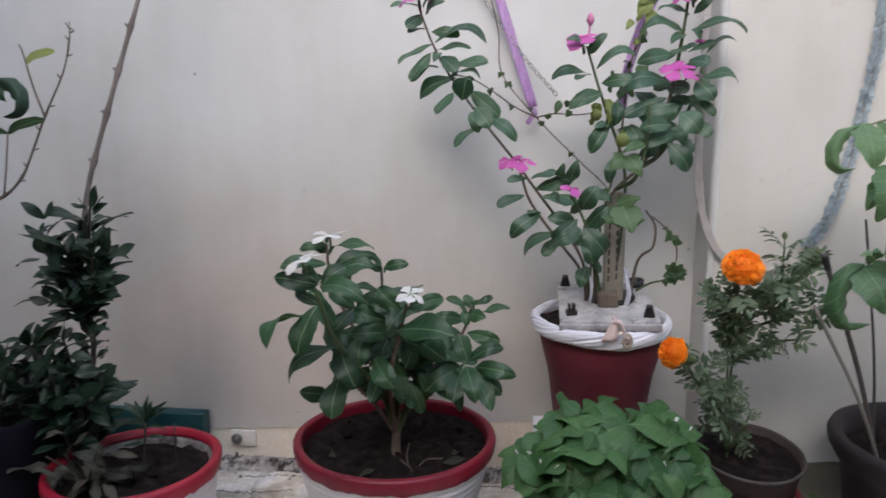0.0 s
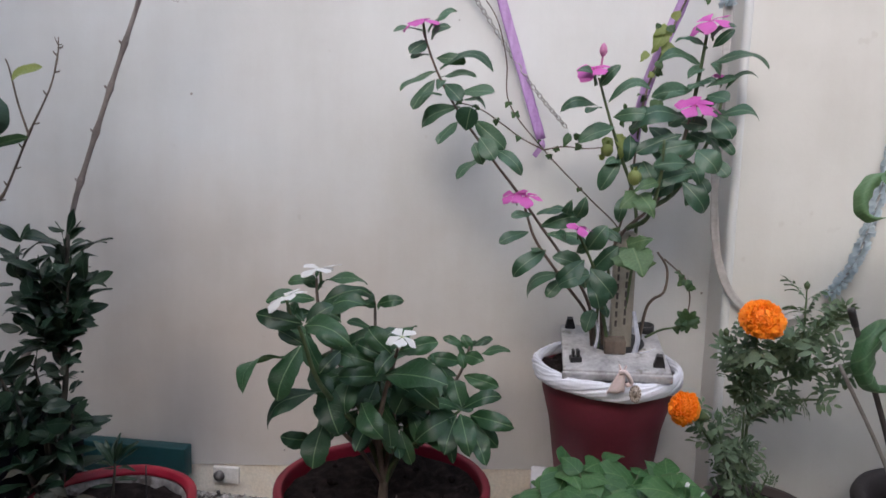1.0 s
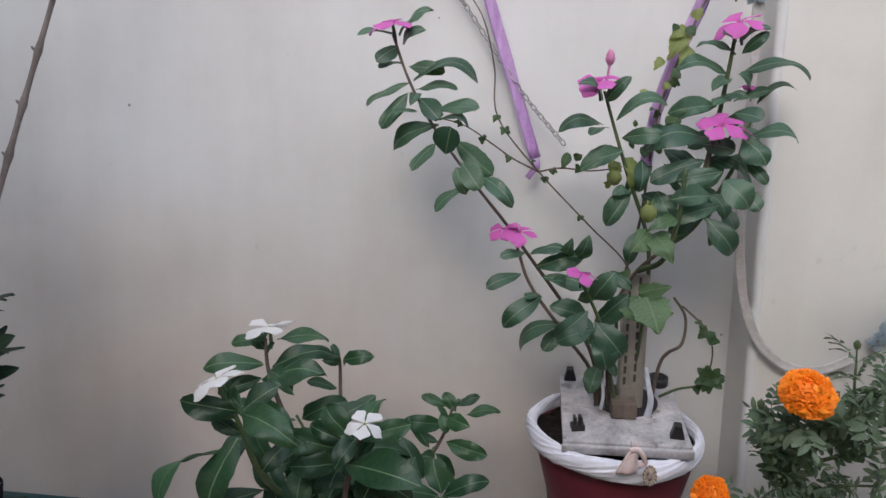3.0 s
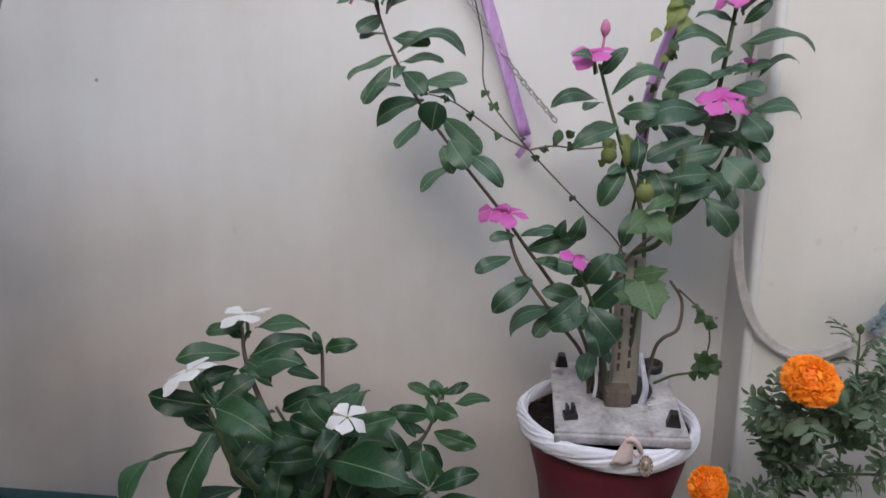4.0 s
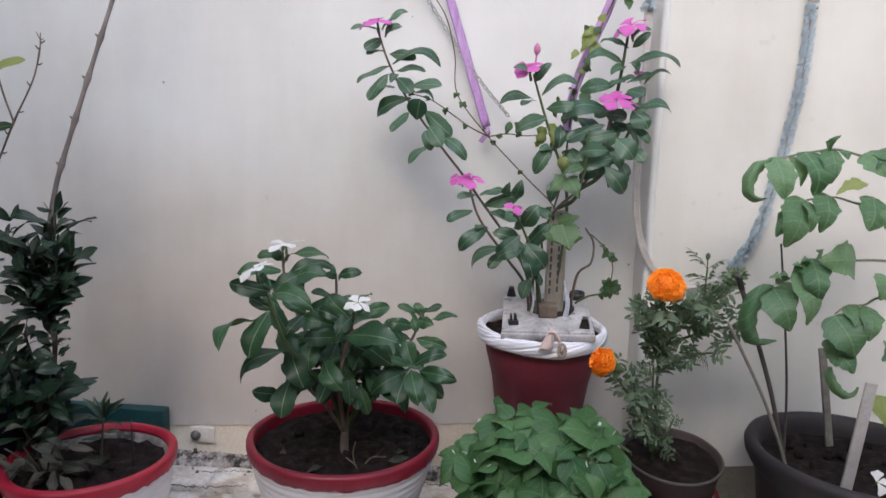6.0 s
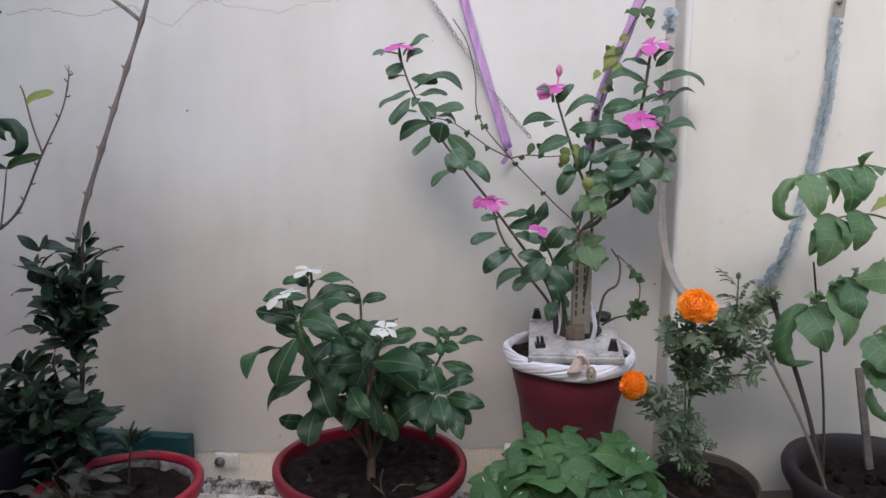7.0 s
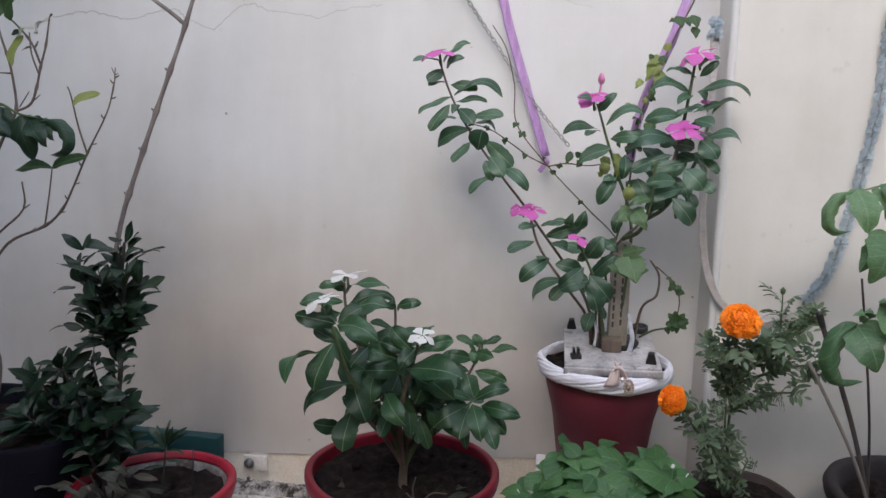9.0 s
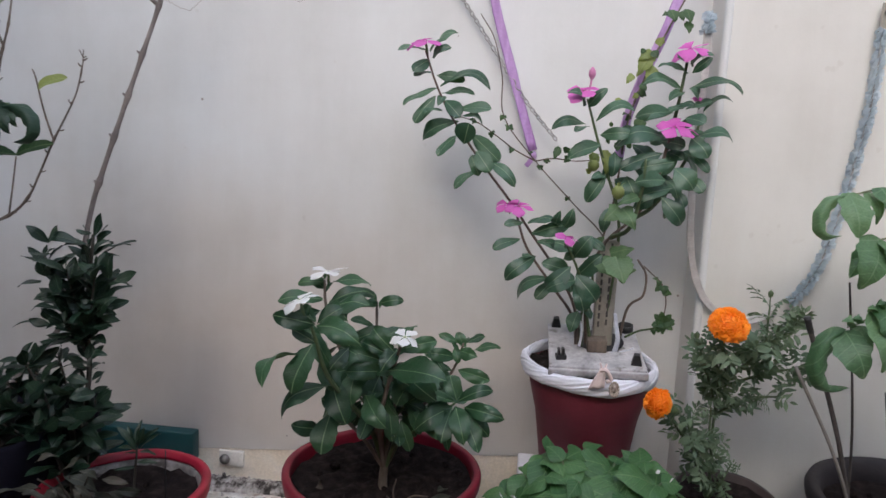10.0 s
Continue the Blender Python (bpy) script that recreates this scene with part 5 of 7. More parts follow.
    lay(t, [(0.021, 1.053, 0.596, -0.011, 1.036, 0.592, 0.42, 25), (0.028, 1.049, 0.596, 0.073, 1.045, 0.603, 0.42, 40), (0.017, 1.052, 0.568, -0.028, 1.039, 0.550, 0.42, 30), (0.045, 1.047, 0.541, -0.004, 1.041, 0.498, 0.42, 10),
        (0.079, 1.052, 0.506, 0.020, 1.053, 0.463, 0.42, 51), (0.076, 1.065, 0.496, 0.049, 1.042, 0.469, 0.50, 8), (0.036, 1.055, 0.578, 0.098, 1.055, 0.594, 0.42, 16), (0.076, 1.055, 0.597, 0.079, 1.021, 0.621, 0.42, 24),
        (0.089, 1.048, 0.594, 0.099, 1.017, 0.626, 0.48, 3), (0.046, 1.047, 0.566, 0.105, 1.040, 0.553, 0.42, 33), (0.042, 1.065, 0.540, 0.023, 1.030, 0.540, 0.42, 39)], LAID_PINK, rng)
    flower(t, (0.012, 1.058, 0.622), (0.0, -0.45, 1), 0.027, PETAL_PINK, rng, "pink periwinkle flower")
    flower(t, (-0.008, 1.065, 0.626), (-0.3, -0.45, 1), 0.024, PETAL_PINK, rng, "pink periwinkle flower", 4)
    # front shoot
    shoot([root + Vector((0.01, -0.02, 0)), (0.135, 1.035, 0.45), (0.115, 1.005, 0.52), (0.09, 0.995, 0.57)], 0.0032, 0.0018, M_GREENSTEM)
    lay(t, [(0.104, 1.002, 0.549, 0.127, 0.984, 0.587, 0.63, 0), (0.128, 1.030, 0.580, 0.152, 1.011, 0.561, 0.49, 4), (0.102, 1.025, 0.522, 0.053, 1.014, 0.535, 0.49, 7), (0.100, 1.002, 0.534, 0.063, 1.004, 0.497, 0.59, 6),
        (0.108, 1.000, 0.512, 0.063, 0.996, 0.494, 0.44, 8), (0.098, 1.030, 0.521, 0.103, 1.001, 0.491, 0.65, 0), (0.108, 0.998, 0.522, 0.144, 0.998, 0.480, 0.61, 0), (0.109, 1.006, 0.506, 0.124, 0.990, 0.464, 0.68, 0),
        (0.111, 1.020, 0.514, 0.149, 1.008, 0.556, 0.47, 7), (0.123, 1.050, 0.452, 0.110, 1.024, 0.420, 0.57, 10), (0.135, 1.050, 0.463, 0.141, 1.025, 0.444, 0.45, 10), (0.074, 1.030, 0.561, 0.054, 1.001, 0.570, 0.42, 21)], LAID_PINK, rng)
    lay(t, [(0.089, 1.025, 0.543, 0.109, 0.997, 0.556, 0.43, 6)], LAID_PINK, rng)
    flower(t, (0.088, 0.985, 0.583), (0.05, -0.14, 1), 0.022, PETAL_PINK, rng, "pink periwinkle flower")
    # middle shoot
    shoot([root + Vector((0.015, 0.01, 0)), (0.172, 1.06, 0.45), (0.18, 1.06, 0.6), (0.146, 1.05, 0.7), (0.128, 1.045, 0.75), (0.11, 1.04, 0.803)], 0.0034, 0.0018, M_GREENSTEM)
    lay(t, [(0.111, 1.033, 0.789, 0.137, 1.014, 0.817, 0.42, 4), (0.108, 1.039, 0.791, 0.076, 1.015, 0.809, 0.42, 43), (0.112, 1.050, 0.763, 0.056, 1.040, 0.751, 0.42, 26), (0.117, 1.038, 0.758, 0.092, 1.003, 0.747, 0.42, 45),
        (0.126, 1.038, 0.768, 0.186, 1.038, 0.786, 0.42, 36), (0.135, 1.047, 0.747, 0.188, 1.034, 0.748, 0.42, 3), (0.138, 1.042, 0.731, 0.084, 1.032, 0.705, 0.42, 13), (0.161, 1.046, 0.721, 0.158, 1.034, 0.680, 0.47, 0),
        (0.149, 1.042, 0.684, 0.121, 1.043, 0.636, 0.47, 0), (0.163, 1.038, 0.634, 0.150, 1.033, 0.589, 0.42, 17), (0.147, 1.065, 0.674, 0.125, 1.030, 0.675, 0.42, 24)], LAID_PINK, rng)
    flower(t, (0.103, 1.033, 0.814), (-0.15, -0.65, 1), 0.032, PETAL_PINK, rng, "pink periwinkle flower")
    stem(t, [(0.11, 1.04, 0.806), (0.113, 1.037, 0.825), (0.114, 1.036, 0.838)], 0.0019, 0.0015, M_BUD, "bud_tube", 3, 7)
    part("bud", lathe([(0, 0), (0.003, 0.002), (0.0058, 0.008), (0.0052, 0.014), (0.0024, 0.019), (0, 0.021)], 14, 0.001, 0, 0, 2), M_BUD, t, "closed pink bud", Matrix.Translation((0.114, 1.036, 0.832)))
    # right shoots
    shoot([root + Vector((-0.002, -0.012, 0)), (0.136, 1.062, 0.45), (0.134, 1.05, 0.515), (0.16, 1.045, 0.575), (0.198, 1.05, 0.612), (0.228, 1.05, 0.66), (0.245, 1.045, 0.745)], 0.003, 0.002, M_MAROONSTEM)
    lay(t, [(0.247, 1.048, 0.788, 0.189, 1.051, 0.777, 0.42, 0), (0.241, 1.050, 0.783, 0.202, 1.043, 0.769, 0.42, 41), (0.242, 1.048, 0.748, 0.161, 1.044, 0.729, 0.42, 30), (0.233, 1.030, 0.721, 0.169, 1.029, 0.693, 0.42, 18),
        (0.249, 1.015, 0.708, 0.197, 1.015, 0.696, 0.46, 0), (0.237, 1.010, 0.679, 0.188, 1.000, 0.673, 0.52, 0), (0.250, 1.020, 0.667, 0.195, 1.011, 0.648, 0.42, 18), (0.247, 1.005, 0.698, 0.276, 0.995, 0.666, 0.78, 0),
        (0.283, 1.050, 0.685, 0.301, 1.030, 0.662, 0.68, 0), (0.232, 1.010, 0.653, 0.267, 1.014, 0.609, 0.52, 0), (0.239, 1.050, 0.652, 0.243, 1.023, 0.617, 0.42, 20), (0.265, 1.055, 0.663, 0.277, 1.040, 0.636, 0.61, 0)], LAID_PINK, rng)
    lay(t, [(0.278, 1.040, 0.748, 0.302, 1.025, 0.716, 0.79, 0), (0.285, 1.045, 0.720, 0.308, 1.033, 0.694, 0.44, 0), (0.282, 1.044, 0.749, 0.339, 1.033, 0.744, 0.42, 35), (0.278, 1.050, 0.719, 0.284, 1.030, 0.682, 0.42, 37),
        (0.267, 1.045, 0.779, 0.291, 1.018, 0.769, 0.64, 0), (0.228, 1.040, 0.651, 0.195, 1.030, 0.631, 0.50, 0), (0.181, 1.040, 0.682, 0.198, 1.027, 0.643, 0.66, 0), (0.246, 1.060, 0.725, 0.270, 1.043, 0.713, 0.63, 0),
        (0.235, 1.055, 0.741, 0.267, 1.031, 0.733, 0.64, 0), (0.260, 1.060, 0.734, 0.239, 1.056, 0.687, 0.48, 0), (0.222, 1.065, 0.678, 0.249, 1.049, 0.650, 0.62, 0), (0.250, 1.065, 0.678, 0.264, 1.035, 0.650, 0.52, 0)], LAID_PINK, rng)
    lay(t, [(0.192, 1.070, 0.734, 0.216, 1.043, 0.712, 0.49, 0)], LAID_PINK, rng)
    flower(t, (0.247, 1.025, 0.762), (-0.1, -0.62, 1), 0.029, PETAL_PINK, rng, "pink periwinkle flower")
    flower(t, (0.266, 1.032, 0.76), (0.4, -0.6, 1), 0.024, PETAL_PINK, rng, "pink periwinkle flower", 4)
    shoot([(0.225, 1.055, 0.63), (0.245, 1.065, 0.72), (0.258, 1.065, 0.8), (0.266, 1.06, 0.878)], 0.004, 0.0022, M_GREENSTEM)
    lay(t, [(0.268, 1.070, 0.823, 0.239, 1.047, 0.804, 0.42, 20), (0.252, 1.062, 0.797, 0.278, 1.037, 0.798, 0.42, 34), (0.270, 1.062, 0.794, 0.313, 1.056, 0.807, 0.42, 35), (0.297, 1.060, 0.792, 0.341, 1.058, 0.808, 0.42, 53),
        (0.275, 1.060, 0.829, 0.352, 1.048, 0.821, 0.42, 42), (0.260, 1.069, 0.828, 0.199, 1.064, 0.832, 0.42, 27), (0.268, 1.062, 0.851, 0.219, 1.056, 0.858, 0.42, 42), (0.273, 1.055, 0.851, 0.299, 1.044, 0.874, 0.42, 8),
        (0.267, 1.067, 0.866, 0.242, 1.032, 0.871, 0.42, 37), (0.270, 1.060, 0.866, 0.298, 1.037, 0.877, 0.42, 32), (0.267, 1.066, 0.800, 0.238, 1.036, 0.787, 0.42, 41), (0.291, 1.077, 0.806, 0.269, 1.048, 0.825, 0.42, 24)], LAID_PINK, rng)
    flower(t, (0.268, 1.055, 0.887), (-0.3, -0.4, 1), 0.033, PETAL_PINK, rng, "pink periwinkle flower")
    shoot([(0.198, 1.05, 0.612), (0.24, 1.075, 0.64), (0.285, 1.08, 0.72), (0.3, 1.075, 0.79)], 0.0042, 0.002, M_GREENSTEM)
    flower(t, (0.298, 1.07, 0.812), (0.3, -0.2, 1), 0.02, PETAL_PINK, rng, "fading pink flower", 3)
    shoot([(0.165, 1.045, 0.58), (0.19, 1.02, 0.6), (0.2, 1.0, 0.66), (0.2, 0.99, 0.71)], 0.004, 0.002, M_GREENSTEM)
    shoot([root + Vector((-0.008, -0.02, 0)), (0.128, 1.05, 0.44), (0.14, 1.03, 0.5), (0.13, 1.02, 0.55)], 0.0024, 0.002, M_GREENSTEM)
    # leaves on the far side of the crown
    lay(t, [(0.180, 1.076, 0.713, 0.148, 1.069, 0.676, 0.46, 0), (0.193, 1.069, 0.717, 0.218, 1.052, 0.677, 0.49, 0), (0.229, 1.066, 0.725, 0.197, 1.056, 0.713, 0.62, 0), (0.217, 1.086, 0.678, 0.189, 1.084, 0.648, 0.65, 0),
        (0.238, 1.078, 0.692, 0.261, 1.066, 0.658, 0.58, 0), (0.225, 1.067, 0.635, 0.250, 1.059, 0.667, 0.55, 1), (0.274, 1.081, 0.727, 0.302, 1.072, 0.710, 0.67, 0), (0.283, 1.082, 0.650, 0.266, 1.079, 0.621, 0.67, 0),
        (0.201, 1.071, 0.748, 0.168, 1.069, 0.757, 0.60, 0), (0.248, 1.077, 0.759, 0.218, 1.059, 0.737, 0.56, 0), (0.183, 1.079, 0.749, 0.208, 1.064, 0.760, 0.65, 0), (0.280, 1.074, 0.759, 0.304, 1.060, 0.748, 0.62, 0)], LAID_PINK, rng)
    lay(t, [(0.167, 1.068, 0.676, 0.195, 1.062, 0.660, 0.73, 0), (0.267, 1.081, 0.769, 0.290, 1.066, 0.782, 0.55, 0)], LAID_PINK, rng)
    # broad leaves low on the post
    lay(t, [(0.168, 1.000, 0.555, 0.180, 0.975, 0.516, 1.03, 0), (0.161, 1.010, 0.558, 0.197, 1.000, 0.569, 0.60, 5), (0.187, 1.020, 0.540, 0.198, 1.010, 0.551, 0.73, 0), (0.190, 1.030, 0.525, 0.207, 1.020, 0.533, 0.69, 0),
        (0.142, 1.040, 0.566, 0.153, 1.030, 0.583, 0.69, 0), (0.196, 1.000, 0.651, 0.160, 0.990, 0.634, 0.42, 10), (0.167, 1.000, 0.634, 0.143, 0.985, 0.611, 0.83, 0), (0.172, 1.000, 0.633, 0.191, 0.980, 0.599, 0.73, 0),
        (0.147, 1.010, 0.550, 0.166, 0.990, 0.522, 0.73, 0)], LAID_BROAD, rng)


pink_vinca()
st = thing("brick_stand", (0.158, 1.068, 0), "stacked whitewashed bricks under the maroon pot", "brick stack")
for k, (x, z) in enumerate(((0.095, 0.0), (0.212, 0.0), (0.095, 0.0835), (0.212, 0.0835))):
    part("brick", box(x - 0.055, 0.975, z + (0.0 if k < 2 else 0.0), x + 0.055, 1.109, z + 0.081, 0.004), M_WHITE, st)


# ---- low red-rimmed pot with a dark shrub and seedlings ----
LAID_DARK = [arched("dark_leaf", L_DARK, elliptic(0.21), a, f, 0.025, 1.7 * k) for k, (a, f) in enumerate(((0.08, 0.3), (0.16, 0.4), (0.03, 0.25), (-0.06, 0.35), (0.22, 0.3)))]


def dark_shrub_pot():
    rng = random.Random(31)
    cx, cy = -0.57, 0.85
    t = thing("potted_shrub", (cx, cy, 0), "dark-leaved upright shrub in a white pot with red rim", "potted plant", "potted plants")
    red_rim_pot(t, cx, cy, 0.172, 0.125, 0.095, 0.0, 0, 7.0, M_RED2, 0.012)
    part("soil", soil_disc(cx, cy, 0.147, 0.1085, 5.0, 0.012), M_SOIL, t, "dark soil")
    pebbles(t, cx, cy, 0.148, 0.09, 10, rng, M_SOIL, "", (0.003, 0.006))
    main = stem(t, [(-0.655, 0.87, 0.13), (-0.662, 0.885, 0.24), (-0.656, 0.895, 0.33), (-0.66, 0.9, 0.42), (-0.648, 0.9, 0.55)], 0.0055, 0.0025, M_DARKBARK)

    def put(rows, meshes, y, deep, lean=0.35, name="leaf", scale=1.1):
        """Leaves by the foot's place on the wall's plane, slant and length in mm."""
        for x, z, slant, mm in rows:
            a = radians(slant + rng.uniform(-8, 8))
            tilt = rng.uniform(-0.2, lean)
            out = Vector((math.cos(a), -tilt, math.sin(a)))
            leaf(name, rng.choice(meshes), t, (x, y + rng.uniform(-deep, deep), z), out, scale * mm / 1000 * math.sqrt(1 + tilt * tilt), rng, up=(rng.uniform(-0.5, 0.5), -rng.uniform(0.2, 1.1), 1), roll=0.3)

    lay(t, [(-0.616, 0.856, 0.553, -0.602, 0.853, 0.590, 0.42, 11), (-0.624, 0.861, 0.557, -0.647, 0.859, 0.562, 0.42, 43), (-0.633, 0.870, 0.547, -0.629, 0.850, 0.571, 0.42, 38), (-0.606, 0.848, 0.547, -0.587, 0.855, 0.563, 0.48, 11),
        (-0.612, 0.857, 0.553, -0.584, 0.843, 0.573, 0.42, 58), (-0.621, 0.883, 0.532, -0.562, 0.877, 0.547, 0.42, 72), (-0.613, 0.877, 0.528, -0.567, 0.871, 0.542, 0.42, 72), (-0.700, 0.870, 0.538, -0.723, 0.853, 0.564, 0.42, 37),
        (-0.700, 0.870, 0.538, -0.691, 0.878, 0.564, 0.46, 11), (-0.650, 0.866, 0.542, -0.697, 0.870, 0.541, 0.42, 37), (-0.698, 0.871, 0.520, -0.720, 0.852, 0.525, 0.42, 58), (-0.707, 0.875, 0.484, -0.716, 0.873, 0.512, 0.71, 0)], LAID_DARK, rng)
    lay(t, [(-0.684, 0.859, 0.492, -0.657, 0.838, 0.469, 0.53, 11), (-0.678, 0.878, 0.484, -0.700, 0.872, 0.496, 0.51, 11), (-0.717, 0.873, 0.475, -0.763, 0.881, 0.462, 0.42, 68), (-0.605, 0.873, 0.487, -0.604, 0.882, 0.525, 0.60, 11),
        (-0.590, 0.862, 0.485, -0.556, 0.867, 0.502, 0.46, 11), (-0.601, 0.864, 0.480, -0.571, 0.873, 0.479, 0.42, 51), (-0.688, 0.879, 0.451, -0.715, 0.860, 0.451, 0.44, 11), (-0.673, 0.853, 0.440, -0.700, 0.838, 0.445, 0.42, 61),
        (-0.710, 0.882, 0.411, -0.711, 0.875, 0.437, 0.62, 0), (-0.713, 0.870, 0.414, -0.754, 0.858, 0.404, 0.42, 69), (-0.700, 0.866, 0.411, -0.727, 0.857, 0.419, 0.49, 11), (-0.677, 0.860, 0.394, -0.710, 0.858, 0.384, 0.42, 58)], LAID_DARK, rng)
    lay(t, [(-0.663, 0.868, 0.388, -0.712, 0.877, 0.369, 0.42, 61), (-0.624, 0.872, 0.426, -0.597, 0.881, 0.458, 0.50, 11), (-0.624, 0.878, 0.425, -0.600, 0.890, 0.418, 0.43, 11), (-0.630, 0.871, 0.412, -0.589, 0.855, 0.418, 0.42, 63),
        (-0.634, 0.878, 0.424, -0.638, 0.889, 0.393, 0.53, 11), (-0.656, 0.880, 0.409, -0.657, 0.877, 0.386, 0.79, 0), (-0.649, 0.873, 0.354, -0.667, 0.858, 0.365, 0.47, 11), (-0.650, 0.877, 0.338, -0.672, 0.875, 0.357, 0.42, 26),
        (-0.628, 0.858, 0.352, -0.586, 0.838, 0.379, 0.42, 52), (-0.647, 0.878, 0.357, -0.649, 0.890, 0.378, 0.67, 0), (-0.627, 0.851, 0.329, -0.665, 0.856, 0.332, 0.42, 31), (-0.623, 0.862, 0.325, -0.598, 0.845, 0.351, 0.42, 45)], LAID_DARK, rng)
    lay(t, [(-0.600, 0.835, 0.307, -0.580, 0.839, 0.325, 0.59, 11), (-0.619, 0.856, 0.309, -0.646, 0.835, 0.308, 0.63, 0), (-0.657, 0.847, 0.258, -0.607, 0.826, 0.285, 0.42, 56), (-0.607, 0.850, 0.283, -0.573, 0.839, 0.286, 0.42, 60),
        (-0.609, 0.856, 0.264, -0.597, 0.867, 0.262, 0.42, 20), (-0.694, 0.843, 0.300, -0.732, 0.855, 0.318, 0.52, 11), (-0.713, 0.836, 0.302, -0.666, 0.816, 0.338, 0.42, 44), (-0.656, 0.846, 0.310, -0.663, 0.825, 0.333, 0.55, 11),
        (-0.637, 0.832, 0.288, -0.592, 0.824, 0.298, 0.47, 11), (-0.743, 0.846, 0.277, -0.746, 0.830, 0.312, 0.60, 9), (-0.658, 0.826, 0.280, -0.689, 0.834, 0.256, 0.55, 11)], LAID_DARK, rng)
    pairs(t, main, 0.3, 0.97, 14, (0.03, 0.04), V_DARK, rng, 0.9, 77, 0, jitter=40, vary=0.4)
    # side shoots that fill the crown, leaves slanting upwards
    for x, y, z in ((-0.715, 0.88, 0.515), (-0.69, 0.87, 0.46), (-0.625, 0.87, 0.5), (-0.635, 0.875, 0.445), (-0.665, 0.86, 0.5), (-0.67, 0.92, 0.53), (-0.7, 0.91, 0.43), (-0.645, 0.92, 0.47), (-0.67, 0.86, 0.42)):
        foot_z = 0.36 + 0.35 * (z - 0.42)
        p = stem(t, [(-0.658, 0.895, foot_z), (-0.5 * 0.658 + 0.5 * x, 0.5 * (0.895 + y), 0.45 * z + 0.55 * foot_z), (x, y, z)], 0.003, 0.0016, M_DARKBARK, n=5, seg=6)
        for k in range(12):
            q, d = along(p, 0.2 + 0.067 * k)
            a = 2.4 * k + x * 90
            leaf("leaf", rng.choice(V_DARK), t, q, Vector((math.cos(a), math.sin(a), rng.uniform(0.3, 1.4))), rng.uniform(0.04, 0.053), rng)
        rosette(t, p[-1], d + Vector((0, 0, 0.6)), 4, 0.04, V_DARK, rng, 0.8)
    # low side shoots over the rim
    for tip, mid in (((-0.74, 0.86, 0.28), (-0.7, 0.87, 0.22)), ((-0.79, 0.84, 0.27), (-0.72, 0.86, 0.21)), ((-0.7, 0.83, 0.26), (-0.68, 0.85, 0.2)), ((-0.64, 0.85, 0.265), (-0.645, 0.87, 0.2)), ((-0.665, 0.82, 0.235), (-0.66, 0.84, 0.18)), ((-0.65, 0.9, 0.28), (-0.655, 0.89, 0.22)), ((-0.82, 0.89, 0.26), (-0.75, 0.88, 0.2)), ((-0.71, 0.89, 0.295), (-0.69, 0.89, 0.24)), ((-0.76, 0.9, 0.29), (-0.72, 0.9, 0.24)), ((-0.8, 0.88, 0.315), (-0.74, 0.88, 0.26)), ((-0.75, 0.87, 0.35), (-0.71, 0.875, 0.27)), ((-0.84, 0.9, 0.29), (-0.77, 0.89, 0.25)), ((-0.78, 0.93, 0.31), (-0.73, 0.91, 0.26)), ((-0.72, 0.91, 0.345), (-0.695, 0.9, 0.27))):
        p = stem(t, [(-0.66, 0.87, 0.135), mid, tip], 0.0035, 0.0018, M_DARKBARK)
        pairs(t, p, 0.35, 0.92, 4, (0.048, 0.052), V_DARK, rng, 0.4, 77, rng.uniform(0, 90), jitter=45, vary=0.5)
        rosette(t, p[-1], p[-1] - p[-3], 6, 0.05, V_DARK, rng, 0.3)
    # withered clump at the front and a spiky seedling
    put([(-0.625, 0.215, 42, 52), (-0.612, 0.216, 19, 69), (-0.59, 0.209, -8, 41), (-0.626, 0.201, 38, 29), (-0.663, 0.195, 25, 47), (-0.656, 0.233, 51, 40), (-0.575, 0.238, -4, 39), (-0.55, 0.222, 9, 45)], V_WITHER, 0.77, 0.015, 0.3, "withered_leaf", 0.8)
    for x, z in ((-0.62, 0.205), (-0.6, 0.21), (-0.65, 0.2), (-0.57, 0.215)):
        stem(t, [(-0.61, 0.8, 0.145), (0.5 * (x - 0.61), 0.78, 0.19), (x, 0.77, z + 0.012)], 0.002, 0.0012, M_DARKBARK, "dry_twig", 4, 6)
    for k in range(22):
        a = rng.uniform(0, 6.28)
        leaf("withered_leaf", rng.choice(V_WITHER), t, (-0.6 + rng.uniform(-0.06, 0.04), 0.79 + rng.uniform(-0.02, 0.03), 0.17 + rng.uniform(-0.015, 0.02)), (math.cos(a), math.sin(a), rng.uniform(-0.3, 0.4)), rng.uniform(0.035, 0.055), rng)
    p = stem(t, [(-0.556, 0.85, 0.135), (-0.553, 0.85, 0.18), (-0.548, 0.85, 0.232)], 0.0022, 0.0016, M_DARKBARK)
    put([(-0.549, 0.229, 112, 59), (-0.547, 0.234, 66, 47), (-0.547, 0.234, 84, 46), (-0.549, 0.229, 141, 40), (-0.546, 0.229, 44, 58), (-0.546, 0.225, 22, 42), (-0.55, 0.222, 164, 22), (-0.547, 0.21, 10, 40), (-0.551, 0.2, 170, 36), (-0.549, 0.236, 95, 50), (-0.546, 0.236, 55, 52), (-0.55, 0.235, 125, 45)], V_SPIKE, 0.85, 0.004, 0.4, scale=0.8)
    stem(t, [(-0.508, 0.86, 0.135), (-0.508, 0.86, 0.228)], 0.0013, 0.001, M_BLACK, "thin_stick", 4, 6, label="thin black stick")


dark_shrub_pot()


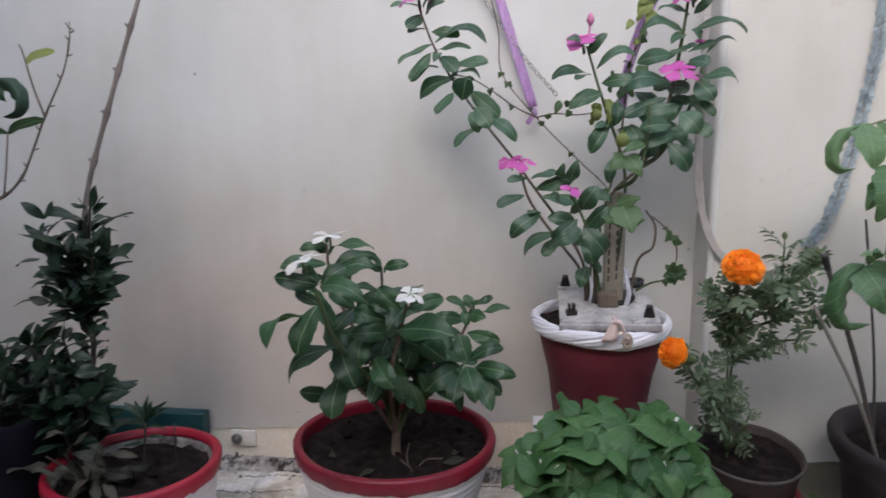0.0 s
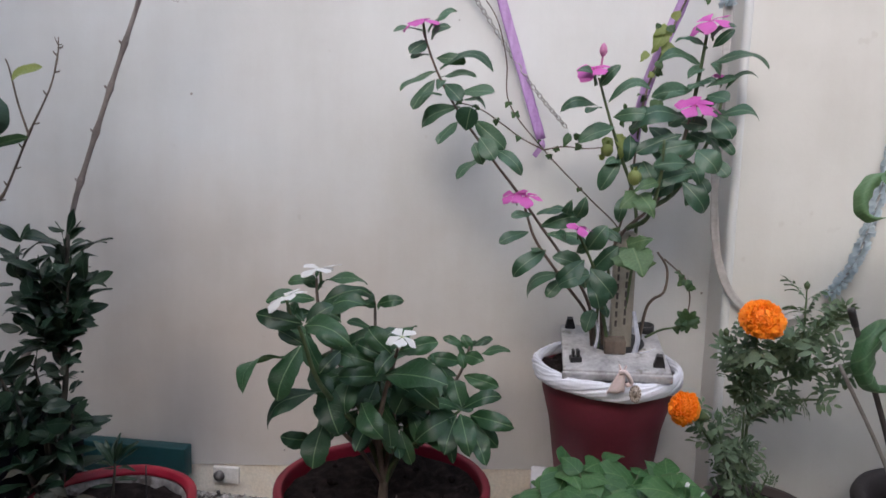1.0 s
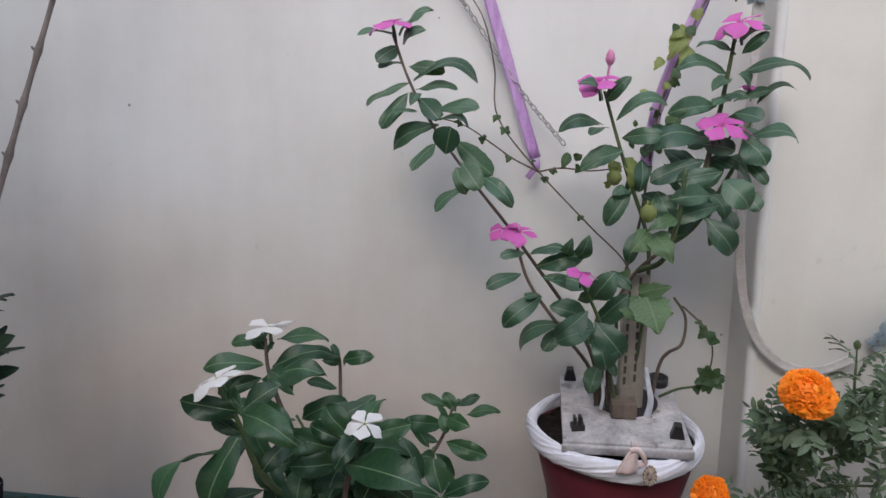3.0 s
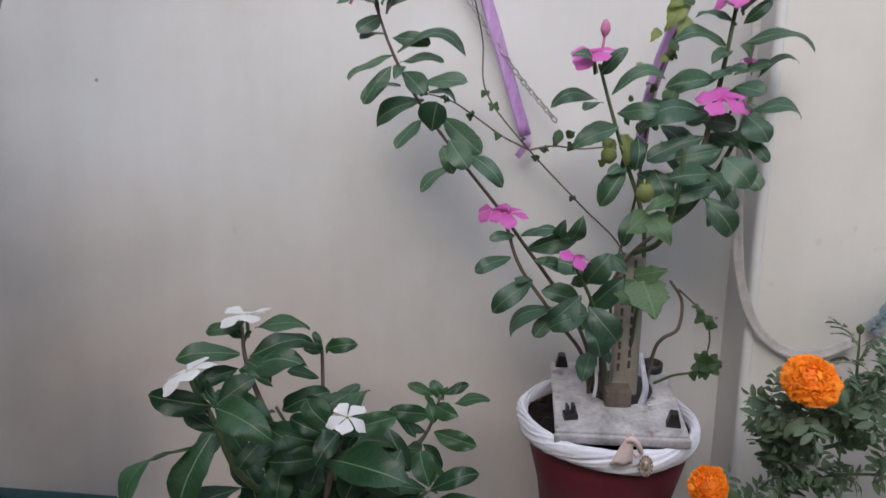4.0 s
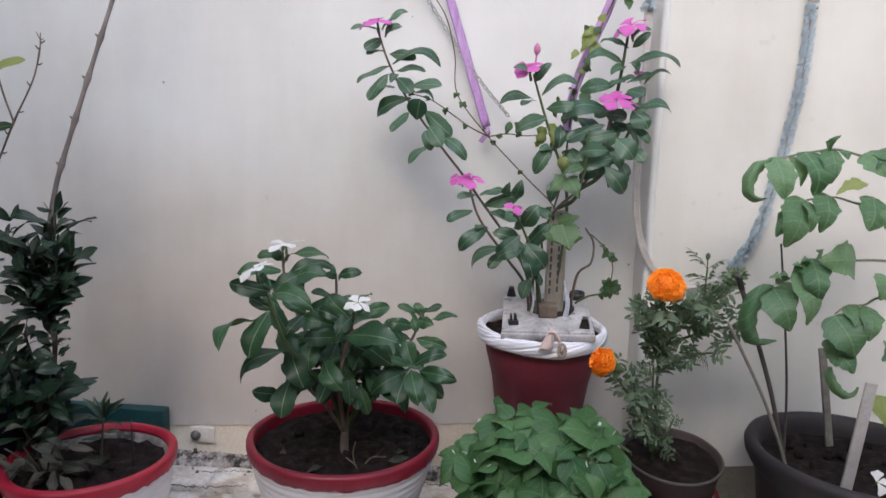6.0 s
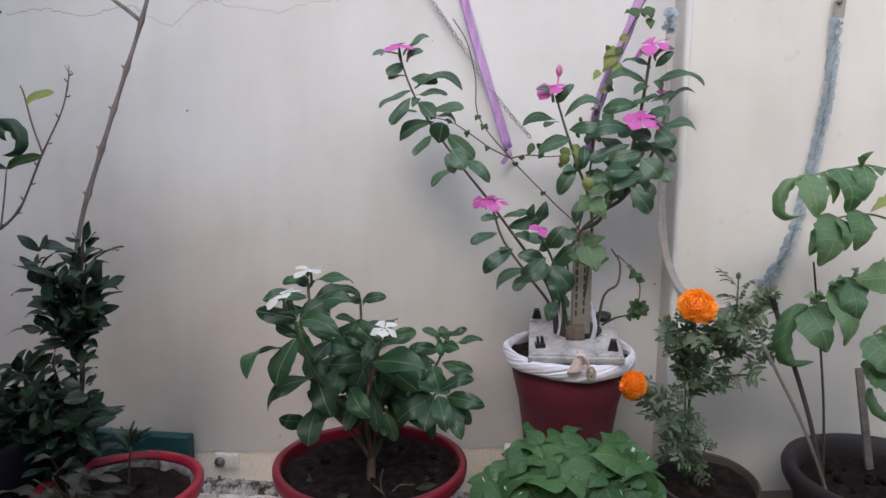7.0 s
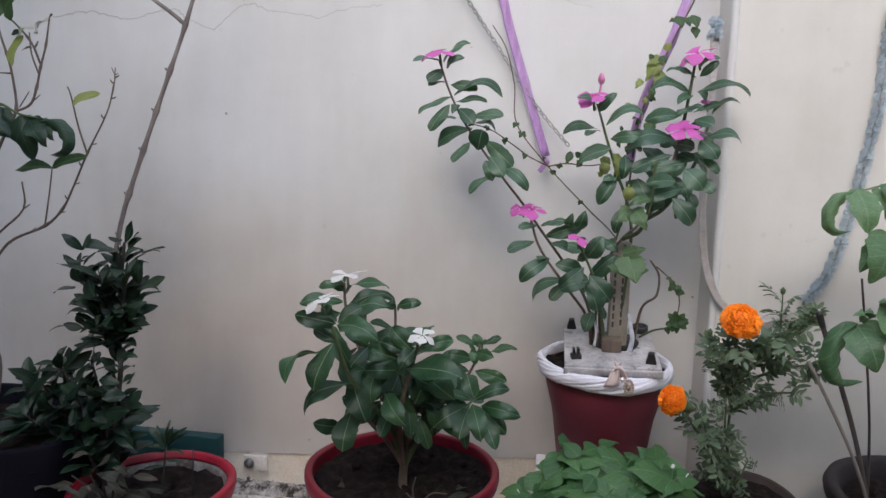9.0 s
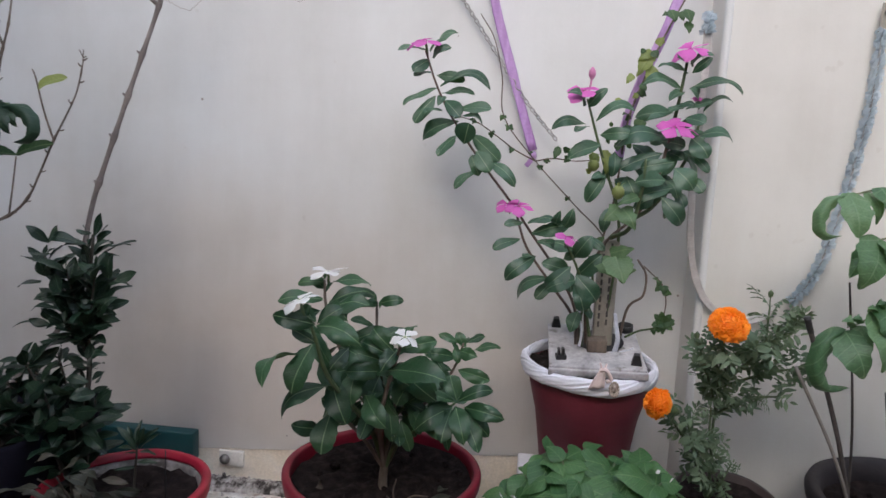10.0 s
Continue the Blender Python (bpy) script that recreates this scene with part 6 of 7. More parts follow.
# ---- navy grow bag with a tall cane and a twiggy bush ----
def grow_bag():
    rng = random.Random(41)
    x0, y0, x1, y1 = -1.14, 0.745, -0.69, 1.02
    t = thing("grow_bag", (-0.9, 0.88, 0), "dark navy grow bag with a dry cane and sparse twigs", "grow bag")
    bm = bmesh.new()
    rings = []
    for z, g in ((0.0, -0.05), (0.05, -0.02), (0.13, -0.004), (0.21, 0.0), (0.243, 0.002), (0.25, -0.001), (0.246, -0.008), (0.2, -0.014)):
        ring = []
        for k in range(72):
            a = 2 * math.pi * k / 72
            c, s = math.cos(a), math.sin(a)
            q = (abs(c) ** 6 + abs(s) ** 6) ** (-1 / 6)
            x = (x0 + x1) / 2 + ((x1 - x0) / 2 + g) * c * q
            y = (y0 + y1) / 2 + ((y1 - y0) / 2 + g) * s * q
            w = 0.005 * noise.noise((x * 14, y * 14, z * 6))
            ring.append(bm.verts.new((x + w, y + w, z + (0.006 * noise.noise((x * 9, y * 9, 0)) if z > 0.15 else 0))))
        rings.append(ring)
    for a, b in zip(rings, rings[1:]):
        for k in range(72):
            bm.faces.new((a[k], a[(k + 1) % 72], b[(k + 1) % 72], b[k]))
    bm.faces.new(rings[0][::-1])
    bmesh.ops.recalc_face_normals(bm, faces=bm.faces)
    part("bag", bm, M_NAVY, t, "dark navy fabric bag")
    so = bmesh.new()
    vs = [[so.verts.new((x0 + 0.016 + (x1 - x0 - 0.032) * i / 24, y0 + 0.016 + (y1 - y0 - 0.032) * j / 16, 0.215 + 0.012 * noise.noise((i * 0.6, j * 0.6, 3)))) for j in range(17)] for i in range(25)]
    for i in range(24):
        for j in range(16):
            so.faces.new((vs[i][j], vs[i + 1][j], vs[i + 1][j + 1], vs[i][j + 1]))
    part("soil", so, M_SOIL, t, "dark dry soil")
    # cane with nodes
    cane = [(-0.93, 0.99, 0.2), (-0.87, 1.03, 0.285), (-0.808, 1.055, 0.385), (-0.761, 1.055, 0.569), (-0.744, 1.055, 0.623), (-0.713, 1.055, 0.707), (-0.686, 1.055, 0.779), (-0.658, 1.055, 0.852), (-0.627, 1.055, 0.934), (-0.6, 1.055, 1.02), (-0.585, 1.055, 1.1)]
    c = stem(t, cane, 0.005, 0.003, M_CANE, "cane", 6, 10, [0.4, 0.5, 0.6, 0.7, 0.8, 0.9], "dry jointed cane")
    for k in (4, 5, 6, 7, 8, 9):
        p, d = along(c, k / 10)
        for s in (1, -1):
            stem(t, [p, p + Vector((0.005 * s, -0.003, 0.002)), p + Vector((0.0075 * s, -0.003, 0.005))], 0.0026, 0.0014, M_CANE, "bud_scar", 3, 6)
    stem(t, [(-0.627, 1.055, 0.934), (-0.652, 1.05, 0.955), (-0.69, 1.045, 0.982), (-0.73, 1.04, 1.02)], 0.0042, 0.003, M_CANE, "side_cane", 5, 8)
    # twiggy bush
    tw = stem(t, [(-0.95, 0.95, 0.2), (-0.95, 0.97, 0.3), (-0.968, 0.97, 0.36), (-0.975, 0.96, 0.41), (-0.945, 0.95, 0.475), (-0.9, 0.944, 0.534), (-0.828, 0.944, 0.567), (-0.793, 0.944, 0.598), (-0.77, 0.944, 0.64), (-0.744, 0.944, 0.694), (-0.706, 0.944, 0.763), (-0.692, 0.944, 0.81), (-0.69, 0.944, 0.826)], 0.0034, 0.0009, M_BARK, "branch", 5, 8, [0.25, 0.5, 0.58, 0.75, 0.9])
    stem(t, [(-0.744, 0.944, 0.694), (-0.758, 0.942, 0.74), (-0.77, 0.942, 0.79), (-0.776, 0.942, 0.805)], 0.0018, 0.0011, M_BARK, "twig", 4, 6)
    stem(t, [(-0.828, 0.944, 0.567), (-0.815, 0.94, 0.62), (-0.806, 0.938, 0.666)], 0.0016, 0.0011, M_BARK, "twig", 4, 6)
    stem(t, [(-0.95, 0.93, 0.503), (-0.904, 0.93, 0.553), (-0.856, 0.93, 0.596), (-0.857, 0.93, 0.643)], 0.0026, 0.0013, M_BARK, "twig", 4, 6)
    stem(t, [(-0.856, 0.93, 0.596), (-0.844, 0.93, 0.604)], 0.0015, 0.001, M_BARK, "twig", 3, 6)
    for p, o, sz, ms in (((-0.768, 0.942, 0.775), (0.75, -0.2, 0.45), 0.055, V_YELLOW), ((-0.806, 0.938, 0.668), (-1, -0.1, 0.12), 0.078, V_TWIGLEAF), ((-0.806, 0.938, 0.668), (0.9, -0.2, 0.45), 0.068, V_TWIGLEAF)):
        leaf("leaf", rng.choice(ms), t, p, o, sz, rng, up=(0.1, -1, 0.6), roll=0.1, wide=1.3)
    # knobbly spurs on the branch
    for k in range(12):
        p, d = along(tw, 0.42 + 0.05 * k)
        s = d.orthogonal().normalized() * (1 if k % 2 else -1)
        stem(t, [p, p + s * 0.004 + d * 0.002, p + s * 0.0065 + d * 0.005], 0.0016, 0.0008, M_BARK, "spur", 3, 6)
    for o in ((-0.006, 0, 0.012), (0.001, 0, 0.012), (0.006, 0, 0.002)):
        stem(t, [tw[-1], tw[-1] + Vector(o)], 0.0009, 0.0006, M_BARK, "spur", 3, 6)
    # second thin branch nearer the edge
    stem(t, [(-0.99, 0.9, 0.2), (-0.985, 0.9, 0.45), (-0.93, 0.9, 0.6), (-0.875, 0.9, 0.69), (-0.853, 0.9, 0.733), (-0.836, 0.9, 0.763), (-0.842, 0.9, 0.819), (-0.85, 0.9, 0.85), (-0.862, 0.9, 0.887), (-0.868, 0.9, 0.93)], 0.0028, 0.0014, M_BARK, "branch", 5, 8, [0.55, 0.78])
    stem(t, [(-0.836, 0.9, 0.758), (-0.81, 0.9, 0.77), (-0.798, 0.9, 0.797), (-0.79, 0.9, 0.829), (-0.779, 0.9, 0.865), (-0.771, 0.9, 0.909)], 0.0021, 0.0012, M_BARK, "branch", 5, 8, [0.4, 0.6, 0.8])
    stem(t, [(-0.79, 0.9, 0.835), (-0.803, 0.9, 0.865), (-0.821, 0.9, 0.887), (-0.85, 0.9, 0.914)], 0.002, 0.0012, M_BARK, "twig", 4, 6, [0.5])
    stem(t, [(-0.794, 0.9, 0.82), (-0.805, 0.9, 0.85), (-0.808, 0.9, 0.884)], 0.0016, 0.001, M_BARK, "twig", 4, 6)
    stem(t, [(-0.83, 0.9, 0.765), (-0.81, 0.898, 0.79)], 0.0012, 0.0008, M_BARK, "twig", 3, 6)
    stem(t, [(-0.815, 0.9, 0.768), (-0.79, 0.898, 0.785)], 0.0012, 0.0008, M_BARK, "twig", 3, 6)
    stem(t, [(-0.844, 0.9, 0.819), (-0.865, 0.9, 0.82)], 0.0016, 0.001, M_BARK, "twig", 3, 6)
    for p, o, sz, ms in (((-0.85, 0.897, 0.914), (0.5, -0.3, 0.6), 0.05, V_IVY), ((-0.85, 0.897, 0.914), (-0.6, -0.3, 0.5), 0.045, V_IVY), ((-0.843, 0.9, 0.83), (0.25, -0.2, 0.9), 0.055, V_YELLOW), ((-0.803, 0.9, 0.86), (-0.9, -0.3, 0.0), 0.02, V_DARK), ((-0.8, 0.9, 0.86), (0.8, -0.3, 0.3), 0.02, V_DARK), ((-0.82, 0.898, 0.885), (-0.9, -0.3, -0.1), 0.02, V_DARK), ((-0.771, 0.9, 0.909), (0.6, -0.3, 0.2), 0.01, V_DARK)):
        leaf("leaf", rng.choice(ms), t, p, o, sz, rng, up=(0.1, -1, 0.4), roll=0.2, wide=1.3)
    for p, o, sz in (((-0.773, 0.9, 0.905), (-0.9, -0.3, -0.35), 0.035), ((-0.8, 0.9, 0.893), (-1, -0.2, -0.1), 0.04)):
        leaf("leaf", V_SILVER[0], t, p, o, sz, rng, "shrivelled silvery leaf", up=(0.1, -1, 0.8), roll=0.2)
    # dark lobed leaf that hangs in from the side
    stem(t, [(-1.0, 0.86, 0.22), (-0.99, 0.86, 0.5), (-0.94, 0.86, 0.7), (-0.875, 0.86, 0.755), (-0.83, 0.86, 0.765), (-0.796, 0.86, 0.75), (-0.75, 0.86, 0.742), (-0.73, 0.86, 0.733)], 0.004, 0.0012, M_GREENSTEM, "leaf_stalk", 5, 6)
    for p, o, sz, ms in (((-0.86, 0.86, 0.762), (0.6, -0.3, -0.35), 0.075, V_LOBED_DK), ((-0.795, 0.86, 0.748), (0.3, -0.3, -1), 0.074, V_LOBED_DK), ((-0.82, 0.86, 0.757), (-0.3, -0.3, -1), 0.04, V_LOBED_DK)):
        leaf("leaf", rng.choice(ms), t, p, o, sz, rng, up=(0.2, -1, 0.5), roll=0.15)
    lay(t, [(-0.782, 0.862, 0.742, -0.740, 0.850, 0.698, 0.60, 8), (-0.766, 0.866, 0.739, -0.732, 0.855, 0.709, 0.60, 2)], DARK_LAID, rng)
    lay(t, [(-0.758, 0.860, 0.738, -0.732, 0.850, 0.686, -0.5, 0)], DARK_HOOK, rng)


V_SILVER = variants("silver_leaf", L_SILVER, 1, elliptic(0.2), (0.6,), fold=0.3, wave=0.12)
grow_bag()

# teal crate behind the shrub
cr = thing("plastic_tray", (-0.78, 1.17, 0), "low dark teal plastic tray against the wall", "tray")
part("tray", box(-0.93, 1.172, 0.045, -0.628, 1.2, 0.108, 0.003), M_TEAL, cr)
part("base", box(-0.925, 1.174, -0.004, -0.632, 1.197, 0.0445, 0.003), M_PALEBLUE, cr, "pale blue lower box")


# ---- basil ----
LAID_BASIL = [arched("basil_leaf", L_BASIL, cordate(0.21), a, -0.2, 0.03, 2.0 * k) for k, a in enumerate((0.1, 0.18, 0.05))]


def basil():
    rng = random.Random(57)
    cx, cy = 0.145, 0.862
    t = thing("potted_basil", (cx, cy, 0), "dense bright green basil bush in a small clay pot", "potted plant", "potted plants")
    part("pot", lathe([(0, 0), (0.06, 0), (0.062, 0.004), (0.08, 0.105), (0.088, 0.108), (0.089, 0.13), (0.082, 0.13), (0.074, 0.1), (0.055, 0.02), (0, 0.02)], 40, 0.001, cx, cy), M_TERRA, t, "small clay pot")
    part("soil", soil_disc(cx, cy, 0.115, 0.078, 9.0), M_SOIL, t, "dark soil")
    for k in range(38):
        a, d = k * 2.4, math.sqrt((k + 0.5) / 38)
        tip = Vector((cx + 0.15 * d * math.cos(a), cy + 0.095 * d * math.sin(a), 0.272 - 0.105 * d ** 3 + rng.uniform(-0.012, 0.014)))
        base = Vector((cx + 0.03 * d * math.cos(a), cy + 0.03 * d * math.sin(a), 0.11))
        p = stem(t, [base, base.lerp(tip, 0.5) + Vector((0, 0, 0.02)), tip], 0.0025, 0.0014, M_GREENSTEM, n=4, seg=6)
        out = Vector((math.cos(a), math.sin(a), 0)) * d
        pairs(t, p, 0.62, 0.92, 2, (0.062, 0.066), V_BASIL, rng, 0.1, 88, rng.uniform(0, 180), droop=0.25, vary=0.4)
        rosette(t, tip, out * 0.8 + Vector((0.1, -0.25, 0.8)), 4, 0.066, V_BASIL, rng, -0.28, rng.uniform(0, 6))
    for x, y, z in ((0.215, 0.82, 0.285), (0.06, 0.8, 0.22), (0.012, 0.83, 0.222), (0.028, 0.825, 0.225), (0.044, 0.82, 0.216), (0.2, 0.79, 0.235), (0.245, 0.86, 0.255)):
        leaf("blossom", PETAL_WHITE[0], t, (x, y, z), (rng.uniform(-0.5, 0.5), -0.5, 0.8), rng.uniform(0.008, 0.013), rng, "tiny white fleck among the leaves")
    # low leaves that hang out over the floor
    lay(t, [(0.07, 0.85, 0.112, -0.002, 0.855, 0.122, 0.5, 10), (0.06, 0.82, 0.13, 0.02, 0.79, 0.085, 0.6, 0), (0.23, 0.8, 0.13, 0.255, 0.77, 0.075, 0.6, 0), (0.15, 0.77, 0.14, 0.145, 0.745, 0.075, 0.62, 0), (0.19, 0.775, 0.14, 0.205, 0.75, 0.08, 0.62, 0), (0.105, 0.775, 0.14, 0.09, 0.75, 0.08, 0.6, 0)], LAID_BASIL, rng)


basil()


# ---- marigold ----
def marigold_bloom(bm_seed, radius):
    rng = random.Random(bm_seed)
    bm = bmesh.new()
    for k in range(330):
        f = (k + 0.5) / 330
        polar = 0.06 + 1.72 * math.sqrt(f)
        a = k * 2.39996
        d = Vector((math.sin(polar) * math.cos(a), math.sin(polar) * math.sin(a), math.cos(polar)))
        tng = d.cross(Vector((0, 0, 1)))
        tng = tng.normalized() if tng.length > 1e-3 else Vector((1, 0, 0))
        up = tng.cross(d)
        w, r = radius * rng.uniform(0.1, 0.155), radius * rng.uniform(0.9, 1.06)
        roll = rng.uniform(-0.7, 0.7)
        side = tng * math.cos(roll) + up * math.sin(roll)
        nrm = up * math.cos(roll) - tng * math.sin(roll)
        vs = []
        for v, ww in ((0.45, 0.4), (0.8, 0.9), (0.97, 1.15), (1.03, 0.8)):
            for u in (-1, 0, 1):
                vs.append(bm.verts.new(d * r * v + side * (u * w * ww) + nrm * (w * 0.6 * (1 - abs(u)) * v + (rng.uniform(-0.25, 0.25) * w if v > 0.9 else 0)) + d * (rng.uniform(-0.06, 0.06) * radius if v > 0.9 else 0)))
        for j in range(3):
            for i in range(2):
                q = j * 3 + i
                bm.faces.new((vs[q], vs[q + 1], vs[q + 4], vs[q + 3]))
    bmesh.ops.create_icosphere(bm, subdivisions=2, radius=radius * 0.93)
    bmesh.ops.scale(bm, vec=(1, 1, 0.9), verts=bm.verts)
    return bm


def marigold_leaf(seed):
    """A feathered leaf: a midrib with narrow toothed leaflets."""
    rng = random.Random(seed)
    bm = bmesh.new()
    tube(bm, spline([(0, 0, 0), (0, 0.5, 0.03), (0, 0.95, -0.06)], 4), 0.012, 0.006, 5)
    for k in range(3):
        v = 0.26 + 0.24 * k
        for s in (1, -1):
            b = blade(elliptic(0.19), rng.uniform(0.1, 0.6), 0.3, ny=5, nx=2, wave=0.03, seed=k)
            size = (0.52 - 0.03 * k) * rng.uniform(0.85, 1.15)
            bmesh.ops.transform(b, matrix=Matrix.Translation((0, v, 0.03 * math.sin(v * 3))) @ Matrix.Rotation(-s * radians(rng.uniform(48, 66)), 4, "Z") @ Matrix.Rotation(rng.uniform(-0.4, 0.4), 4, "Y") @ Matrix.Diagonal((size, size, size, 1)), verts=b.verts)
            join(bm, b)
    b = blade(elliptic(0.2), 0.3, 0.3, ny=5, nx=2)
    bmesh.ops.transform(b, matrix=Matrix.Translation((0, 0.92, -0.05)) @ Matrix.Diagonal((0.36, 0.36, 0.36, 1)), verts=b.verts)
    return mesh_of("feathered_leaf", join(bm, b), L_MARI)


def marigold():
    rng = random.Random(61)
    cx, cy, top = 0.374, 1.005, 0.17
    t = thing("potted_marigold", (cx, cy, 0), "orange marigold in a dark brown pot set in a red-banded pot", "potted plant", "potted plants")
    part("outer_pot", lathe([(0, 0), (0.065, 0), (0.078, 0.06), (0.083, 0.062)] + [(0.085, 0.08), (0.083, 0.1), (0.078, 0.102), (0.064, 0.02), (0, 0.02)], 48, 0.001, cx, cy), M_WHITE, t, "white clay outer pot")
    part("band", lathe([(0.0825, 0.068), (0.087, 0.068), (0.088, 0.1), (0.085, 0.106), (0.078, 0.106), (0.0775, 0.1), (0.0825, 0.068)], 48, 0.001, cx, cy), M_RED, t, "red painted band")
    tip = Matrix.Translation((cx, cy, 0.1)) @ Matrix.Rotation(radians(9), 4, "X") @ Matrix.Translation((-cx, -cy, -0.1))
    pot = part("inner_pot", lathe([(0, 0.03), (0.05, 0.03), (0.07, 0.1), (0.08, top - 0.008), (0.0825, top - 0.006), (0.0825, top), (0.079, top), (0.075, 0.12), (0, 0.12)], 48, 0.0012, cx, cy, 3), M_BROWNPOT, t, "dark brown plastic pot", tip)
    part("lip", lathe([(0.0815, top - 0.003), (0.0835, top - 0.003), (0.0842, top + 0.001), (0.0815, top + 0.002), (0.0815, top - 0.003)], 48, 0.0012, cx, cy, 3), M_ROD, pot, "dusty grey-brown lip")
    part("soil", soil_disc(cx, cy, top - 0.012, 0.078, 11.0, 0.006), M_SOIL, t, "dark brown soil", tip)
    leaves = [marigold_leaf(k) for k in range(4)]
    calyx = mesh_of("calyx", lathe([(0, -0.024), (0.004, -0.022), (0.009, -0.008), (0.011, 0.002), (0, 0.003)], 12), M_GREENSTEM)

    def bloom(pos, facing, radius, seed):
        z = Vector(facing).normalized()
        x = z.orthogonal().normalized()
        m = Matrix.Translation(pos) @ Matrix((x, z.cross(x), z)).transposed().to_4x4()
        f = part("flower", calyx, None, t, "orange marigold flower head", m @ Matrix.Translation((0, 0, -radius * 0.5)))
        part("petals", mesh_of("petals", marigold_bloom(seed, radius), P_ORANGE_BLOOM), None, f, "dense ruffled orange petals", Matrix.Translation((0, 0, radius * 0.5)))

    bloom((0.318, 0.905, 0.477), (0.0, -0.8, 0.8), 0.0265, 3)
    bloom((0.2365, 0.92, 0.347), (-0.85, -0.12, 0.35), 0.0225, 4)
    main = stem(t, [(0.345, 1.0, 0.13), (0.342, 0.985, 0.22), (0.335, 0.97, 0.32), (0.352, 0.96, 0.39), (0.39, 0.96, 0.43), (0.4, 0.975, 0.495)], 0.0027, 0.0014, M_GREENSTEM)
    shoots = [main]
    upper = ([(0.335, 0.97, 0.32), (0.325, 0.94, 0.39), (0.318, 0.915, 0.455)], [(0.342, 0.985, 0.22), (0.29, 0.96, 0.28), (0.255, 0.93, 0.328)], [(0.342, 0.985, 0.2), (0.31, 0.96, 0.25), (0.29, 0.95, 0.31)],
             [(0.335, 0.97, 0.32), (0.37, 0.94, 0.36), (0.41, 0.93, 0.37)], [(0.345, 0.965, 0.37), (0.4, 0.95, 0.4), (0.445, 0.95, 0.41)], [(0.345, 0.965, 0.37), (0.32, 0.95, 0.41), (0.3, 0.945, 0.44)],
             [(0.336, 0.972, 0.33), (0.32, 0.96, 0.37), (0.305, 0.955, 0.4)], [(0.35, 0.962, 0.385), (0.37, 0.93, 0.43), (0.385, 0.92, 0.46)], [(0.37, 0.96, 0.41), (0.42, 0.97, 0.45), (0.44, 0.975, 0.475)])
    lower = ([(0.343, 0.99, 0.18), (0.32, 0.97, 0.22), (0.305, 0.955, 0.26)], [(0.343, 0.99, 0.17), (0.35, 0.96, 0.21), (0.36, 0.95, 0.25)], [(0.34, 0.98, 0.25), (0.325, 0.955, 0.29), (0.32, 0.945, 0.34)])
    for pts in upper + lower:
        shoots.append(stem(t, pts, 0.0026, 0.0013, M_GREENSTEM, n=5, seg=6))
    for k, path in enumerate(shoots):
        count = 14 if k == 0 else 8 if k < 10 else 5
        for j in range(count):
            f = 0.2 + 0.8 * j / (count - 1)
            if k == 0 and f < 0.3:
                continue
            p, d = along(path, f)
            for s in (0, 1):
                a = j * 2.4 + s * math.pi + rng.uniform(-0.5, 0.5)
                out = Vector((0.75 * math.cos(a), 0.75 * math.sin(a), rng.uniform(-0.6, 1.2)))
                leaf("feathered_leaf", rng.choice(leaves), t, p, out, rng.uniform(0.028, 0.042) * (0.68 if k > 9 else 1), rng, roll=0.8)
    for a, b in (((0.4, 0.975, 0.49), (0.4, 0.977, 0.512)), ((0.3, 0.945, 0.43), (0.287, 0.94, 0.448)), ((0.44, 0.975, 0.47), (0.447, 0.975, 0.485))):
        stem(t, [a, b], 0.0012, 0.001, M_GREENSTEM, "bud_stalk", 3, 6)
        part("bud", lathe([(0, -0.004), (0.0035, 0), (0.0042, 0.005), (0, 0.01)], 10), M_GREENSTEM, t, "closed green bud", Matrix.Translation(b))


P_ORANGE_BLOOM = surface("orange_bloom", [(0.9, 0.2, 0.003), (0.97, 0.29, 0.006), (1.0, 0.36, 0.012)], 90, (0.55, 0.7), relief=0.2, depth=0.001, fine=400)
marigold()


